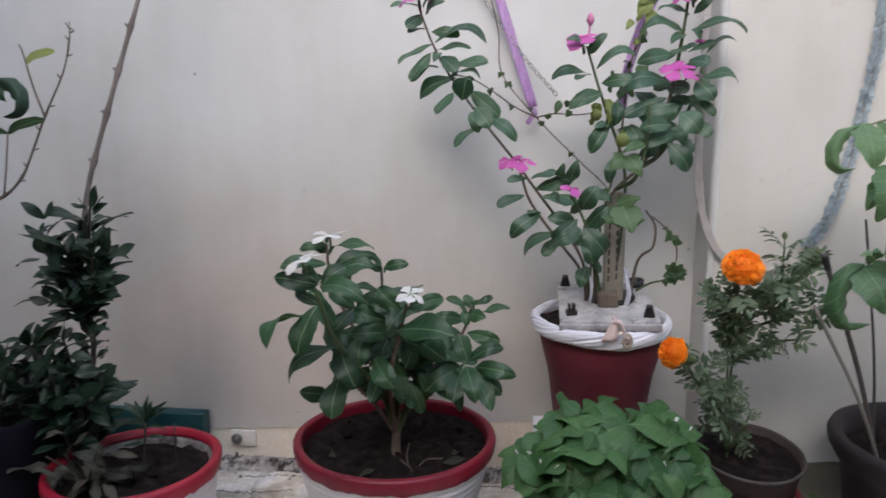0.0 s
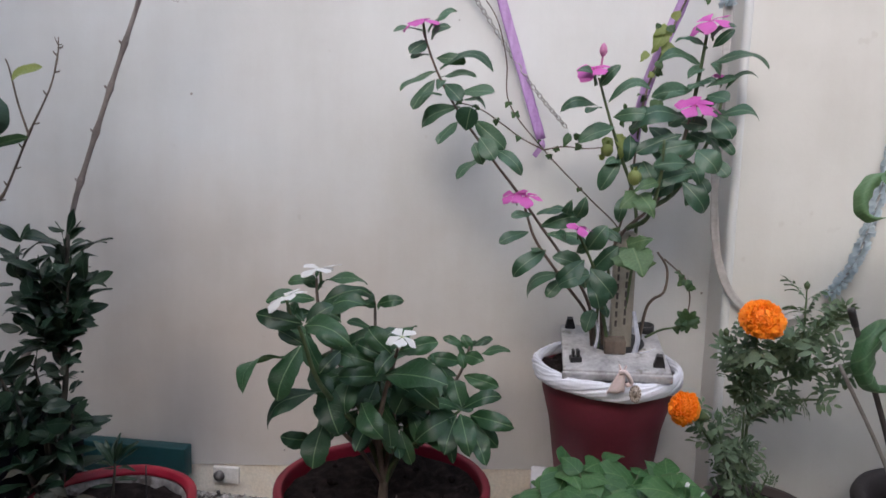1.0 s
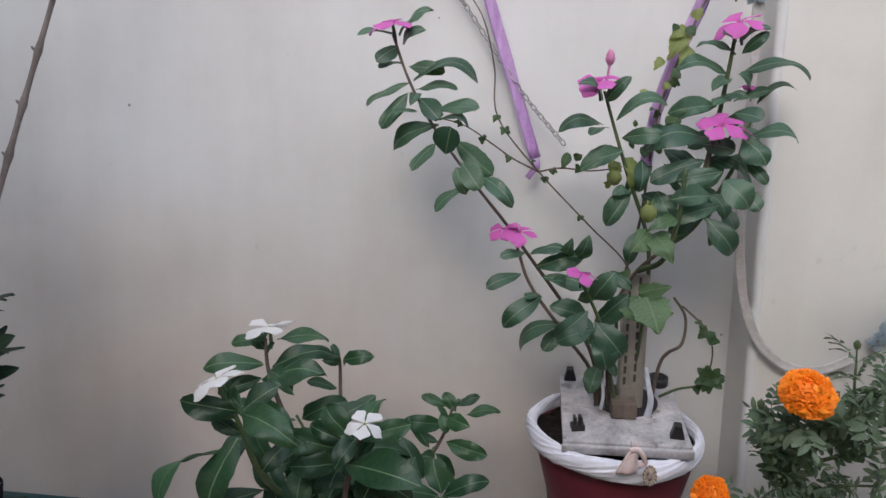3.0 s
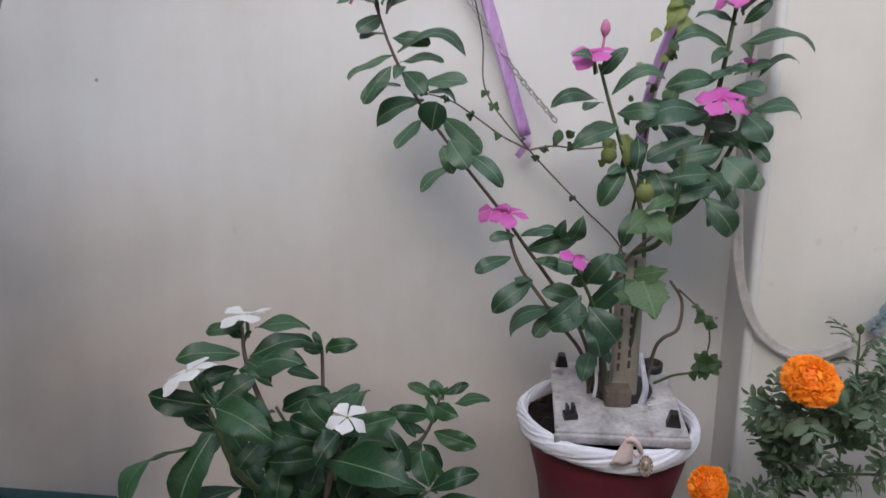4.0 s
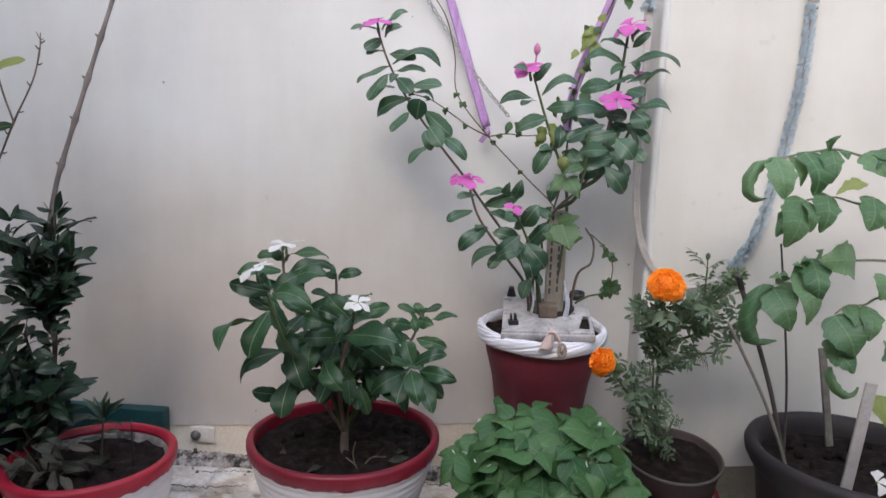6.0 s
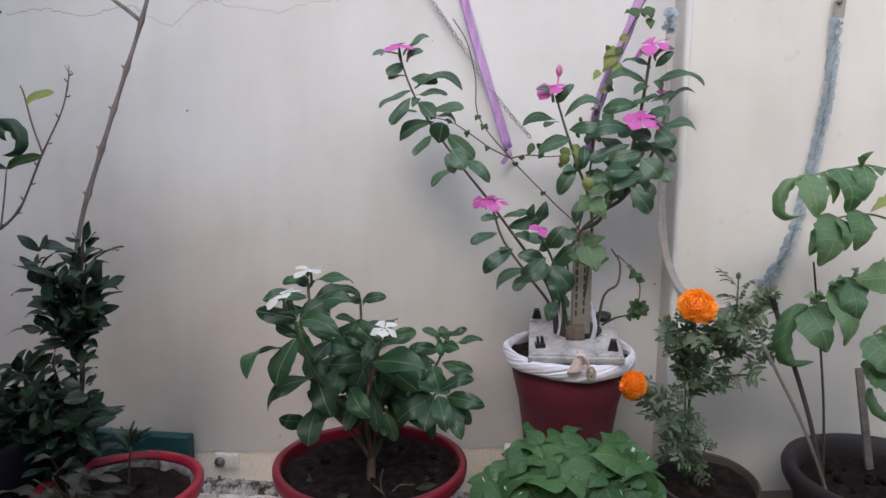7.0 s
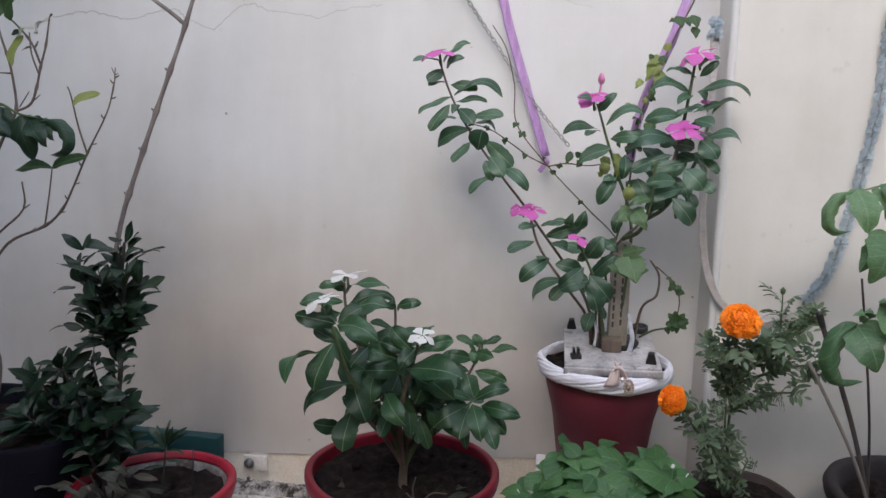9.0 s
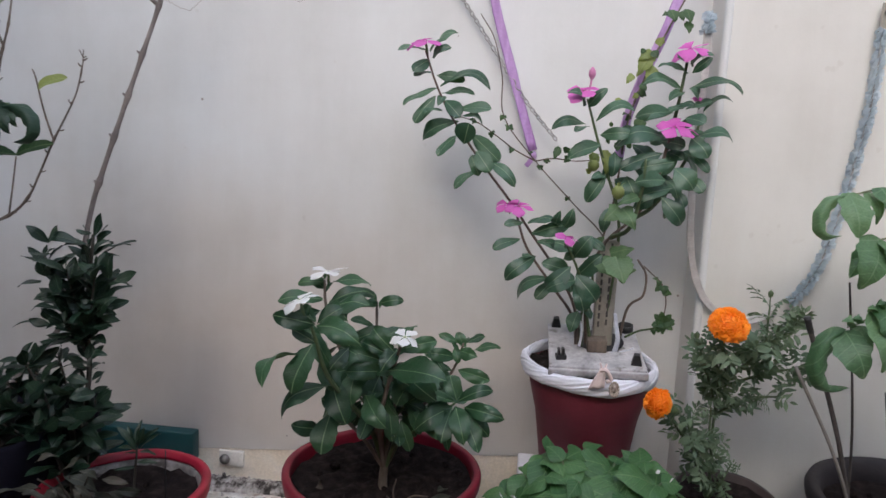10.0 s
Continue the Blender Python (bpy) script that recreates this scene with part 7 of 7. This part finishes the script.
# ---- large dark pot with a lobed-leaved plant and sticks ----
LAID_LOBED = [arched("toothed_leaf", L_LOBED, blunt(0.2, 0.31 * k), (0.2, 0.28, 0.16, 0.22, 0.3)[k], (-0.75, -0.55, -0.9, -0.45, -0.65)[k], 0.03, 2.1 * k, 26, 8, 0.09) for k in range(5)]
LAID_HOOK = [hooked("rolled_leaf", L_LOBED, 1.9 * k) for k in range(2)]
V_YELLOW_LAID = [arched("pale_leaf", L_YELLOW, lobed(0.2, 0.2), 0.1, -0.3, 0.04, 4.0, 18, 6, 0.25)]
def lobed_plant():
    rng = random.Random(71)
    cx, cy = 0.645, 0.93
    t = thing("potted_vegetable_plant", (cx, cy, 0), "drooping lobed-leaved plant in a large dark grey pot", "potted plant", "potted plants")
    part("pot", lathe([(0, 0), (0.12, 0), (0.126, 0.006), (0.148, 0.17), (0.158, 0.185), (0.166, 0.2), (0.168, 0.212), (0.164, 0.221), (0.155, 0.223), (0.147, 0.216), (0.142, 0.19), (0.12, 0.03), (0, 0.03)], 64, 0.003, cx, cy, 6), M_DARKPOT, t, "dark grey moulded pot with rolled rim")
    part("soil", soil_disc(cx, cy, 0.188, 0.143, 13.0, 0.01), M_SOIL, t, "dark soil")
    pebbles(t, cx, cy, 0.19, 0.12, 20, rng, M_SOIL, "")
    stem(t, [(0.7, 0.93, 0.19), (0.71, 0.93, 0.4), (0.7, 0.925, 0.6), (0.69, 0.92, 0.76)], 0.006, 0.004, M_GREENSTEM)

    def spray(way, rows, hooks=()):
        """A leaf stalk with hanging toothed leaflets, some of them rolled up at the tip."""
        stem(t, way, 0.0022, 0.0012, M_PALESTALK, "leaf_stalk", 5, 6)
        lay(t, rows, LAID_LOBED, rng)
        lay(t, hooks, LAID_HOOK, rng)

    spray([(0.69, 0.92, 0.66), (0.618, 0.920, 0.674), (0.589, 0.920, 0.679), (0.565, 0.920, 0.685), (0.541, 0.920, 0.688), (0.494, 0.920, 0.679), (0.474, 0.920, 0.673), (0.456, 0.920, 0.670)],
          [(0.461, 0.914, 0.675, 0.468, 0.889, 0.613, 0.66, 0), (0.505, 0.920, 0.684, 0.512, 0.895, 0.620, 0.73, 0), (0.541, 0.920, 0.689, 0.534, 0.895, 0.638, 0.56, 11), (0.536, 0.920, 0.687, 0.540, 0.895, 0.707, 0.42, 44), (0.557, 0.920, 0.687, 0.553, 0.895, 0.673, 0.52, 11), (0.590, 0.920, 0.685, 0.611, 0.895, 0.650, 1.09, 0), (0.613, 0.920, 0.692, 0.622, 0.895, 0.670, 1.29, 0), (0.494, 0.930, 0.678, 0.498, 0.905, 0.633, 0.50, 11), (0.614, 0.920, 0.671, 0.594, 0.895, 0.660, 0.42, 31)], [(0.456, 0.915, 0.670, 0.452, 0.903, 0.614, 0.42, 0)])
    spray([(0.697, 0.915, 0.59), (0.615, 0.900, 0.607), (0.574, 0.900, 0.612), (0.546, 0.900, 0.619), (0.515, 0.900, 0.616), (0.500, 0.900, 0.612)],
          [(0.500, 0.900, 0.616, 0.471, 0.875, 0.546, 0.67, 0), (0.502, 0.896, 0.613, 0.501, 0.871, 0.569, 0.42, 12), (0.532, 0.900, 0.624, 0.517, 0.875, 0.569, 0.68, 0), (0.597, 0.900, 0.622, 0.581, 0.875, 0.574, 0.87, 0), (0.611, 0.900, 0.608, 0.604, 0.875, 0.578, 0.65, 0), (0.491, 0.906, 0.607, 0.459, 0.881, 0.560, 0.44, 11), (0.497, 0.904, 0.599, 0.486, 0.879, 0.564, 0.44, 11)], [])
    spray([(0.705, 0.92, 0.52), (0.618, 0.890, 0.531), (0.578, 0.890, 0.530), (0.532, 0.890, 0.527), (0.513, 0.890, 0.520), (0.487, 0.890, 0.498), (0.470, 0.890, 0.490)],
          [(0.579, 0.890, 0.530, 0.516, 0.865, 0.530, 0.84, 0), (0.499, 0.886, 0.515, 0.507, 0.861, 0.437, 0.54, 11), (0.516, 0.890, 0.530, 0.517, 0.865, 0.467, 0.60, 11), (0.465, 0.885, 0.486, 0.484, 0.860, 0.427, 0.73, 0), (0.524, 0.890, 0.532, 0.509, 0.865, 0.545, 0.43, 11), (0.506, 0.890, 0.519, 0.491, 0.865, 0.528, 0.42, 48), (0.496, 0.890, 0.512, 0.479, 0.865, 0.522, 0.42, 50), (0.480, 0.890, 0.498, 0.462, 0.865, 0.507, 0.42, 46), (0.473, 0.890, 0.491, 0.449, 0.865, 0.502, 0.42, 47), (0.492, 0.894, 0.493, 0.488, 0.869, 0.452, 0.60, 10)], [(0.465, 0.888, 0.488, 0.473, 0.876, 0.409, 0.40, 0)])
    spray([(0.705, 0.925, 0.44), (0.606, 0.860, 0.482), (0.580, 0.860, 0.471), (0.558, 0.860, 0.469), (0.542, 0.860, 0.456)],
          [(0.541, 0.860, 0.454, 0.562, 0.835, 0.402, 0.96, 0), (0.563, 0.870, 0.467, 0.575, 0.845, 0.424, 0.64, 0), (0.585, 0.860, 0.469, 0.578, 0.835, 0.425, 0.60, 0), (0.542, 0.860, 0.405, 0.564, 0.835, 0.378, 0.85, 0), (0.604, 0.860, 0.514, 0.586, 0.835, 0.483, 0.75, 0), (0.542, 0.868, 0.417, 0.543, 0.843, 0.383, 0.68, 0), (0.619, 0.860, 0.417, 0.599, 0.835, 0.398, 0.69, 0)], [(0.544, 0.858, 0.379, 0.578, 0.846, 0.355, 0.42, 0)])
    # leaflets towards the stem
    lay(t, [(0.64, 0.915, 0.668, 0.65, 0.9, 0.605, 0.6, 0), (0.67, 0.915, 0.663, 0.69, 0.9, 0.6, 0.6, 5), (0.64, 0.9, 0.602, 0.645, 0.88, 0.54, 0.62, 0), (0.65, 0.9, 0.526, 0.655, 0.88, 0.46, 0.62, 0), (0.645, 0.88, 0.458, 0.65, 0.86, 0.4, 0.6, 0)], LAID_LOBED, rng)
    lay(t, [(0.582, 0.9, 0.643, 0.535, 0.88, 0.623, 0.42, 32), (0.621, 0.86, 0.34, 0.617, 0.84, 0.301, 0.96, 0)], V_YELLOW_LAID, rng, "yellow_leaf")
    stem(t, [(0.552, 0.98, 0.19), (0.545, 0.98, 0.3), (0.53, 0.98, 0.42), (0.512, 0.98, 0.54)], 0.0022, 0.0016, M_ROD, "thin_stick", 6, 8, label="thin dark stick")
    b = part("rod", tube(bmesh.new(), spline([(0.535, 0.935, 0.185), (0.486, 0.912, 0.33), (0.417, 0.891, 0.498)], 8), 0.0032, 0.0036, 10), M_ROD, t, "dark grey rod with a thick tip")
    part("tip", tube(bmesh.new(), spline([(0.425, 0.8935, 0.478), (0.4165, 0.891, 0.5005)], 4), 0.0044, 0.0048, 10), M_BLACK, b, "black tip")
    stem(t, [(0.533, 0.926, 0.188), (0.48, 0.9, 0.3), (0.407, 0.885, 0.43)], 0.0026, 0.0024, M_PALEROD, "pale_rod", 8, 8, label="pale weathered rod")
    part("stake", box(-0.006, -0.003, -0.128, 0.006, 0.003, 0.05, 0.0015), M_PALEROD, t, "pale split stake", pose(0.628, 1.03, 0.31, 0, -10, 0))
    part("stake", box(-0.008, -0.002, 0, 0.008, 0.002, 0.19, 0.001), M_MARKER, t, "clouded plastic plant marker", pose(0.572, 0.84, 0.175, 0, 6, 0))
    flower(t, (0.635, 0.87, 0.203), (-0.2, -0.6, 0.8), 0.022, PETAL_WHITE, rng, "fallen white flower", 3)


lobed_plant()

# weed by the red-banded pot
wd = thing("weed", (0.49, 0.97, 0), "small green weed sprouting at the pots' foot", "weed")
rngw = random.Random(77)
for k in range(9):
    a = k * 2.4
    tip = (0.49 + 0.05 * math.cos(a) * rngw.random(), 0.955 + 0.04 * math.sin(a), 0.05 + 0.05 * rngw.random())
    p = stem(wd, [(0.49, 0.965, 0.0), ((0.49 + tip[0]) / 2, (0.96 + tip[1]) / 2, tip[2] * 0.7), tip], 0.0014, 0.0008, M_GREENSTEM, n=3, seg=5)
    pairs(wd, p, 0.4, 1, 3, (0.022, 0.018), V_IVY, rngw, 0.3)
vn = thing("weed", (-0.02, 0.9, 0), "trailing green weed beside the red saucer", "weed")
for k in range(5):
    tip = (-0.01 + 0.02 * k - 0.04, 0.86 + 0.01 * k, 0.055 + 0.015 * (k % 3))
    p = stem(vn, [(-0.01, 0.9, 0.0), ((-0.01 + tip[0]) / 2, 0.885, tip[2] * 0.8), tip], 0.0014, 0.0008, M_GREENSTEM, n=3, seg=5)
    pairs(vn, p, 0.4, 1, 3, (0.022, 0.018), V_IVY, rngw, 0.3)


# ---- hangings on the wall ----
def band(points, width, twist=0.0, thick=0.0008, n=8, ripple=0.0):
    """A flat ribbon of some thickness along a way, facing the room."""
    path = spline(points, n)
    bm = bmesh.new()
    rows = []
    for i, p in enumerate(path):
        d = (path[min(i + 1, len(path) - 1)] - path[max(i - 1, 0)]).normalized()
        side = d.cross(Vector((0, 1, 0))).normalized()
        f = i / (len(path) - 1)
        side = Matrix.Rotation(twist * math.sin(f * 5), 3, d) @ side
        nrm = side.cross(d)
        w = width * (1 + ripple * noise.noise((f * 9, 1, 0)))
        rows.append([bm.verts.new(p + side * w * u + nrm * (z + 0.18 * w * (1 - u * u))) for u, z in ((-1, 0), (-0.5, 0), (0, 0), (0.5, 0), (1, 0), (1, thick), (0, thick), (-1, thick))])
    for a, b in zip(rows, rows[1:]):
        for k in range(8):
            bm.faces.new((a[k], a[(k + 1) % 8], b[(k + 1) % 8], b[k]))
    bm.faces.new(rows[0])
    bm.faces.new(rows[-1])
    bmesh.ops.recalc_face_normals(bm, faces=bm.faces)
    return bm


rb1 = thing("ribbon", (-0.1, 1.19, 1.3), "purple satin ribbon hanging down with a knotted end", "ribbon", "purple ribbons")
part("strip", band([(-0.16, 1.195, 1.3), (-0.095, 1.192, 1.12), (-0.061, 1.19, 1.014), (-0.043, 1.19, 0.951), (-0.005, 1.19, 0.836), (0.033, 1.19, 0.722)], 0.0085, 0.25, ripple=0.3), M_RIBBON, rb1)
part("knot", lathe([(0, -0.009), (0.005, -0.006), (0.0065, 0), (0.005, 0.006), (0, 0.009)], 12, 0.003), M_RIBBON, rb1, "", pose(0.036, 1.187, 0.712, 20, 0, 0))
part("tail", band([(0.036, 1.187, 0.712), (0.03, 1.185, 0.703), (0.022, 1.184, 0.692)], 0.0045, 0), M_RIBBON, rb1)
rb2 = thing("ribbon", (0.28, 1.15, 1.3), "purple ribbon strung down behind the tall plant", "ribbon", "purple ribbons")
part("strip", band([(0.36, 1.1, 1.3), (0.3, 1.12, 1.12), (0.262, 1.12, 1.0), (0.24, 1.12, 0.93), (0.208, 1.115, 0.85), (0.186, 1.11, 0.775), (0.175, 1.1, 0.7)], 0.0085, 0.3, ripple=0.3), M_RIBBON, rb2)

# chain
link = bmesh.new()
ring = [Vector((0.0036 * math.cos(a), 0, 0.0062 * math.sin(a))) for a in [2 * math.pi * k / 12 for k in range(13)]]
tube(link, ring, 0.001, 0.001, 5)
link_me = mesh_of("link", link, M_STEEL)
ch = thing("chain", (-0.16, 1.185, 1.1), "thin dull steel chain hanging slack on the wall", "chain")
path = spline([(-0.2, 1.195, 1.12), (-0.128, 1.195, 1.014), (-0.069, 1.195, 0.93), (0.012, 1.19, 0.815), (0.08, 1.18, 0.736)], 20)
length = sum((b - a).length for a, b in zip(path, path[1:]))
for k in range(int(length / 0.0098)):
    p, d = along(path, k * 0.0098 / length)
    q = d.to_track_quat("Z", "Y").to_matrix().to_4x4()
    part("link", link_me, None, ch, "", Matrix.Translation(p) @ q @ Matrix.Rotation(radians(90 * (k % 2) + 30), 4, "Z"))

# climbing vine with small leaves
iv = thing("climbing_vine", (0.17, 1.14, 0.38), "thin climbing vine with small lobed leaves", "vine")
rngi = random.Random(83)
v1 = stem(iv, [(0.185, 1.12, 0.36), (0.18, 1.13, 0.5), (0.17, 1.15, 0.569), (0.115, 1.16, 0.625), (0.038, 1.165, 0.702), (-0.024, 1.17, 0.779), (-0.032, 1.175, 0.852), (-0.05, 1.18, 0.92), (-0.078, 1.185, 0.965)], 0.0014, 0.001, M_BARK)
v2 = stem(iv, [(0.038, 1.165, 0.702), (0.0, 1.16, 0.72), (-0.03, 1.15, 0.74), (-0.07, 1.14, 0.765), (-0.11, 1.12, 0.775)], 0.0014, 0.0009, M_BARK)
v3 = stem(iv, [(0.038, 1.165, 0.702), (0.07, 1.16, 0.708), (0.11, 1.15, 0.705), (0.15, 1.14, 0.71)], 0.0014, 0.0009, M_BARK)
v4 = stem(iv, [(0.16, 1.13, 0.55), (0.178, 1.12, 0.64), (0.186, 1.1, 0.77), (0.21, 1.105, 0.85), (0.242, 1.112, 0.93), (0.27, 1.115, 0.99), (0.285, 1.11, 1.05)], 0.002, 0.0014, M_BARK)
v5 = stem(iv, [(0.2, 1.08, 0.4), (0.205, 1.07, 0.45), (0.212, 1.06, 0.47), (0.228, 1.055, 0.485), (0.23, 1.055, 0.52), (0.215, 1.06, 0.545)], 0.0026, 0.0018, M_BARK)
v6 = stem(iv, [(0.225, 1.055, 0.535), (0.24, 1.05, 0.522), (0.256, 1.045, 0.506), (0.264, 1.045, 0.478), (0.261, 1.045, 0.448)], 0.0014, 0.001, M_BARK)
v7 = stem(iv, [(0.205, 1.06, 0.41), (0.225, 1.05, 0.425), (0.245, 1.045, 0.432), (0.262, 1.045, 0.442)], 0.002, 0.0012, M_GREENSTEM)
for path, fs, size in ((v1, (0.4, 0.48, 0.52, 0.6, 0.63), 0.011), (v2, (0.3, 0.6, 0.8, 1.0), 0.011), (v3, (0.2, 0.5), 0.012), (v4, (0.3, 0.36, 0.45), 0.018), (v6, (0.4, 0.5, 0.62), 0.014), (v7, (0.7,), 0.013)):
    for f in fs:
        for _ in range(2):
            p, d = along(path, f)
            leaf("leaf", rngi.choice(V_IVY), iv, p, (rngi.uniform(-1, 1), rngi.uniform(-0.8, -0.1), rngi.uniform(-0.9, 0.5)), size * rngi.uniform(0.7, 1.3), rngi, up=(0, -1, 0.4))
lay(iv, [(0.215, 1.090, 0.890, 0.192, 1.085, 0.847, 0.52, 0), (0.222, 1.090, 0.864, 0.206, 1.085, 0.841, 0.73, 0), (0.222, 1.090, 0.900, 0.232, 1.090, 0.913, 0.90, 0), (0.187, 1.090, 0.851, 0.176, 1.085, 0.835, 0.67, 0),
    (0.211, 1.085, 0.886, 0.192, 1.080, 0.874, 0.72, 0), (0.198, 1.090, 0.819, 0.189, 1.090, 0.812, 1.00, 0), (0.170, 1.090, 0.811, 0.161, 1.090, 0.798, 0.78, 0), (0.216, 1.095, 0.850, 0.222, 1.090, 0.864, 1.04, 0),
    (0.146, 1.060, 0.723, 0.149, 1.050, 0.683, 0.50, 15), (0.134, 1.070, 0.718, 0.122, 1.060, 0.689, 0.56, 0), (0.128, 1.070, 0.685, 0.119, 1.070, 0.691, 0.92, 0)], LAID_PALE, rngi)
lay(iv, [(0.214, 1.085, 0.889, 0.223, 1.080, 0.877, 0.92, 0), (0.202, 1.085, 0.838, 0.209, 1.080, 0.824, 0.82, 0), (0.208, 1.080, 0.777, 0.198, 1.070, 0.757, 0.83, 0), (0.239, 1.090, 0.956, 0.245, 1.080, 0.934, 0.85, 0),
    (0.234, 1.090, 0.951, 0.223, 1.080, 0.943, 0.63, 0), (0.261, 1.080, 0.955, 0.267, 1.070, 0.931, 0.71, 0), (0.265, 1.080, 0.936, 0.266, 1.070, 0.915, 0.68, 0), (0.257, 1.090, 0.955, 0.258, 1.080, 0.936, 0.51, 0),
    (0.079, 1.150, 0.729, 0.069, 1.140, 0.706, 0.57, 0), (0.087, 1.150, 0.721, 0.098, 1.140, 0.727, 0.80, 0), (0.097, 1.150, 0.721, 0.087, 1.145, 0.727, 0.84, 0), (0.174, 1.080, 0.738, 0.168, 1.070, 0.722, 0.72, 0)], LAID_IVY, rngi)
lay(iv, [(0.153, 1.080, 0.746, 0.156, 1.080, 0.734, 0.66, 0), (0.159, 1.090, 0.764, 0.157, 1.090, 0.773, 0.78, 0), (0.202, 1.080, 0.890, 0.195, 1.080, 0.883, 0.94, 0)], LAID_IVY, rngi)
for x, y, z, r in ((0.129, 1.045, 0.697, 0.0092), (0.164, 1.0, 0.656, 0.0105)):
    pod = part("pod", lathe([(0, -1.1), (0.55, -0.85), (0.95, -0.2), (0.9, 0.5), (0.45, 1.0), (0, 1.05)], 12, 0.08, seed=z), L_YELLOW, iv, "pale green round seed pod", Matrix.Translation((x, y, z)) @ Matrix.Scale(r, 4))
    for k in range(4):
        c = 1.57 * k
        part("sepal", LAID_PALE[0], None, pod, "", pose(0.3 * math.cos(c), 0.3 * math.sin(c), 0.95, 40, 0, math.degrees(c) - 90) @ Matrix.Diagonal((0.9, 0.9, 0.9, 1)))
for k in range(9):
    a = k * 2.4
    leaf("leaf", rngi.choice(V_IVY), iv, (0.261, 1.043, 0.444), (math.cos(a), -0.4, math.sin(a)), 0.02, rngi, up=(0, -1, 0.4))


# tinsel garland hung in a curve
def garland():
    y = STEP_Y - 0.012
    t = thing("garland", (0.3, 1.1, 1.0), "blue-grey tinsel garland draped in a loop on the wall", "garland")
    left = [(0.312, 1.12, 1.05), (0.309, 1.12, 0.94), (0.311, 1.12, 0.85), (0.307, 1.115, 0.7), (0.312, 1.11, 0.575), (0.334, y, 0.494), (0.372, y, 0.452), (0.42, y, 0.443), (0.465, y, 0.462), (0.5, y, 0.497), (0.527, y, 0.55), (0.55, y, 0.65), (0.565, y, 0.745), (0.575, y, 0.82), (0.578, y, 0.93), (0.58, y, 0.96)]
    part("backing", band(left[1:9], 0.0062, 0.35, ripple=0.5), M_GREYRIB, t, "bare grey twisted strip")
    path = spline(left, 14)
    lower = path[int(len(path) * 0.57):int(len(path) * 0.945)]
    upper = path[int(len(path) * 0.055):int(len(path) * 0.085)]

    def frill(way, wide, seed):
        """A ruffled ribbon wound about its string, its edges gathered into scallops."""
        fb = bmesh.new()
        length = sum((q - p).length for p, q in zip(way, way[1:]))
        steps = int(length / 0.0011)
        for phase in (0.0, 1.1, 2.1):
            rows = []
            for i in range(steps + 1):
                p, d = along(way, i / steps)
                sway = Vector((1, 0, 0)) - d * d.x
                sway = sway.normalized() if sway.length > 0.2 else d.orthogonal().normalized()
                out = Matrix.Rotation(phase + i * 0.0011 / 0.0165 * math.pi * 0.55 + 0.5 * noise.noise((i * 0.06, phase, seed)), 3, d) @ sway
                row = []
                for u in (-1, -0.55, 0, 0.55, 1):
                    r = wide * (0.55 + 0.55 * abs(math.sin(i * 0.0011 / 0.021 * math.pi + 0.4 * phase)) ** 0.7 + 0.14 * noise.noise((i * 0.2, u, seed + phase)))
                    ruffle = 0.0016 * abs(u) * math.sin(i * 0.8 + phase * 3 + u) + 0.0008 * noise.noise((i * 0.7, u * 2, seed))
                    row.append(fb.verts.new(p + out * (u * r) + d * ruffle + out.cross(d) * (ruffle + 0.0012 * (1 - u * u))))
                rows.append(row)
            for p, q in zip(rows, rows[1:]):
                for j in range(4):
                    fb.faces.new((p[j], p[j + 1], q[j + 1], q[j]))
        return fb

    part("frill", frill(lower, 0.0102, 1.0), M_TINSEL, t, "ruffled blue-grey ribbon frill", smooth=False)
    part("frill", frill(upper, 0.0125, 5.0), M_TINSEL, t, "ruffled blue-grey ribbon frill", smooth=False)
    core = bmesh.new()
    tube(core, lower, 0.0018, 0.0018, 6)
    part("string", core, M_GREYRIB, t)
    part("nail", lathe([(0, 0), (0.004, 0), (0.004, 0.002), (0.002, 0.003), (0.002, 0.02), (0, 0.02)], 12), M_RUSTY, t, "", pose(0.58, STEP_Y - 0.015, 0.965, -90))
    part("tape", band([(0.5795, y, 0.93), (0.581, y, 0.955), (0.582, y, 0.98)], 0.009, 0), M_POST, t, "brown tape patch")


garland()
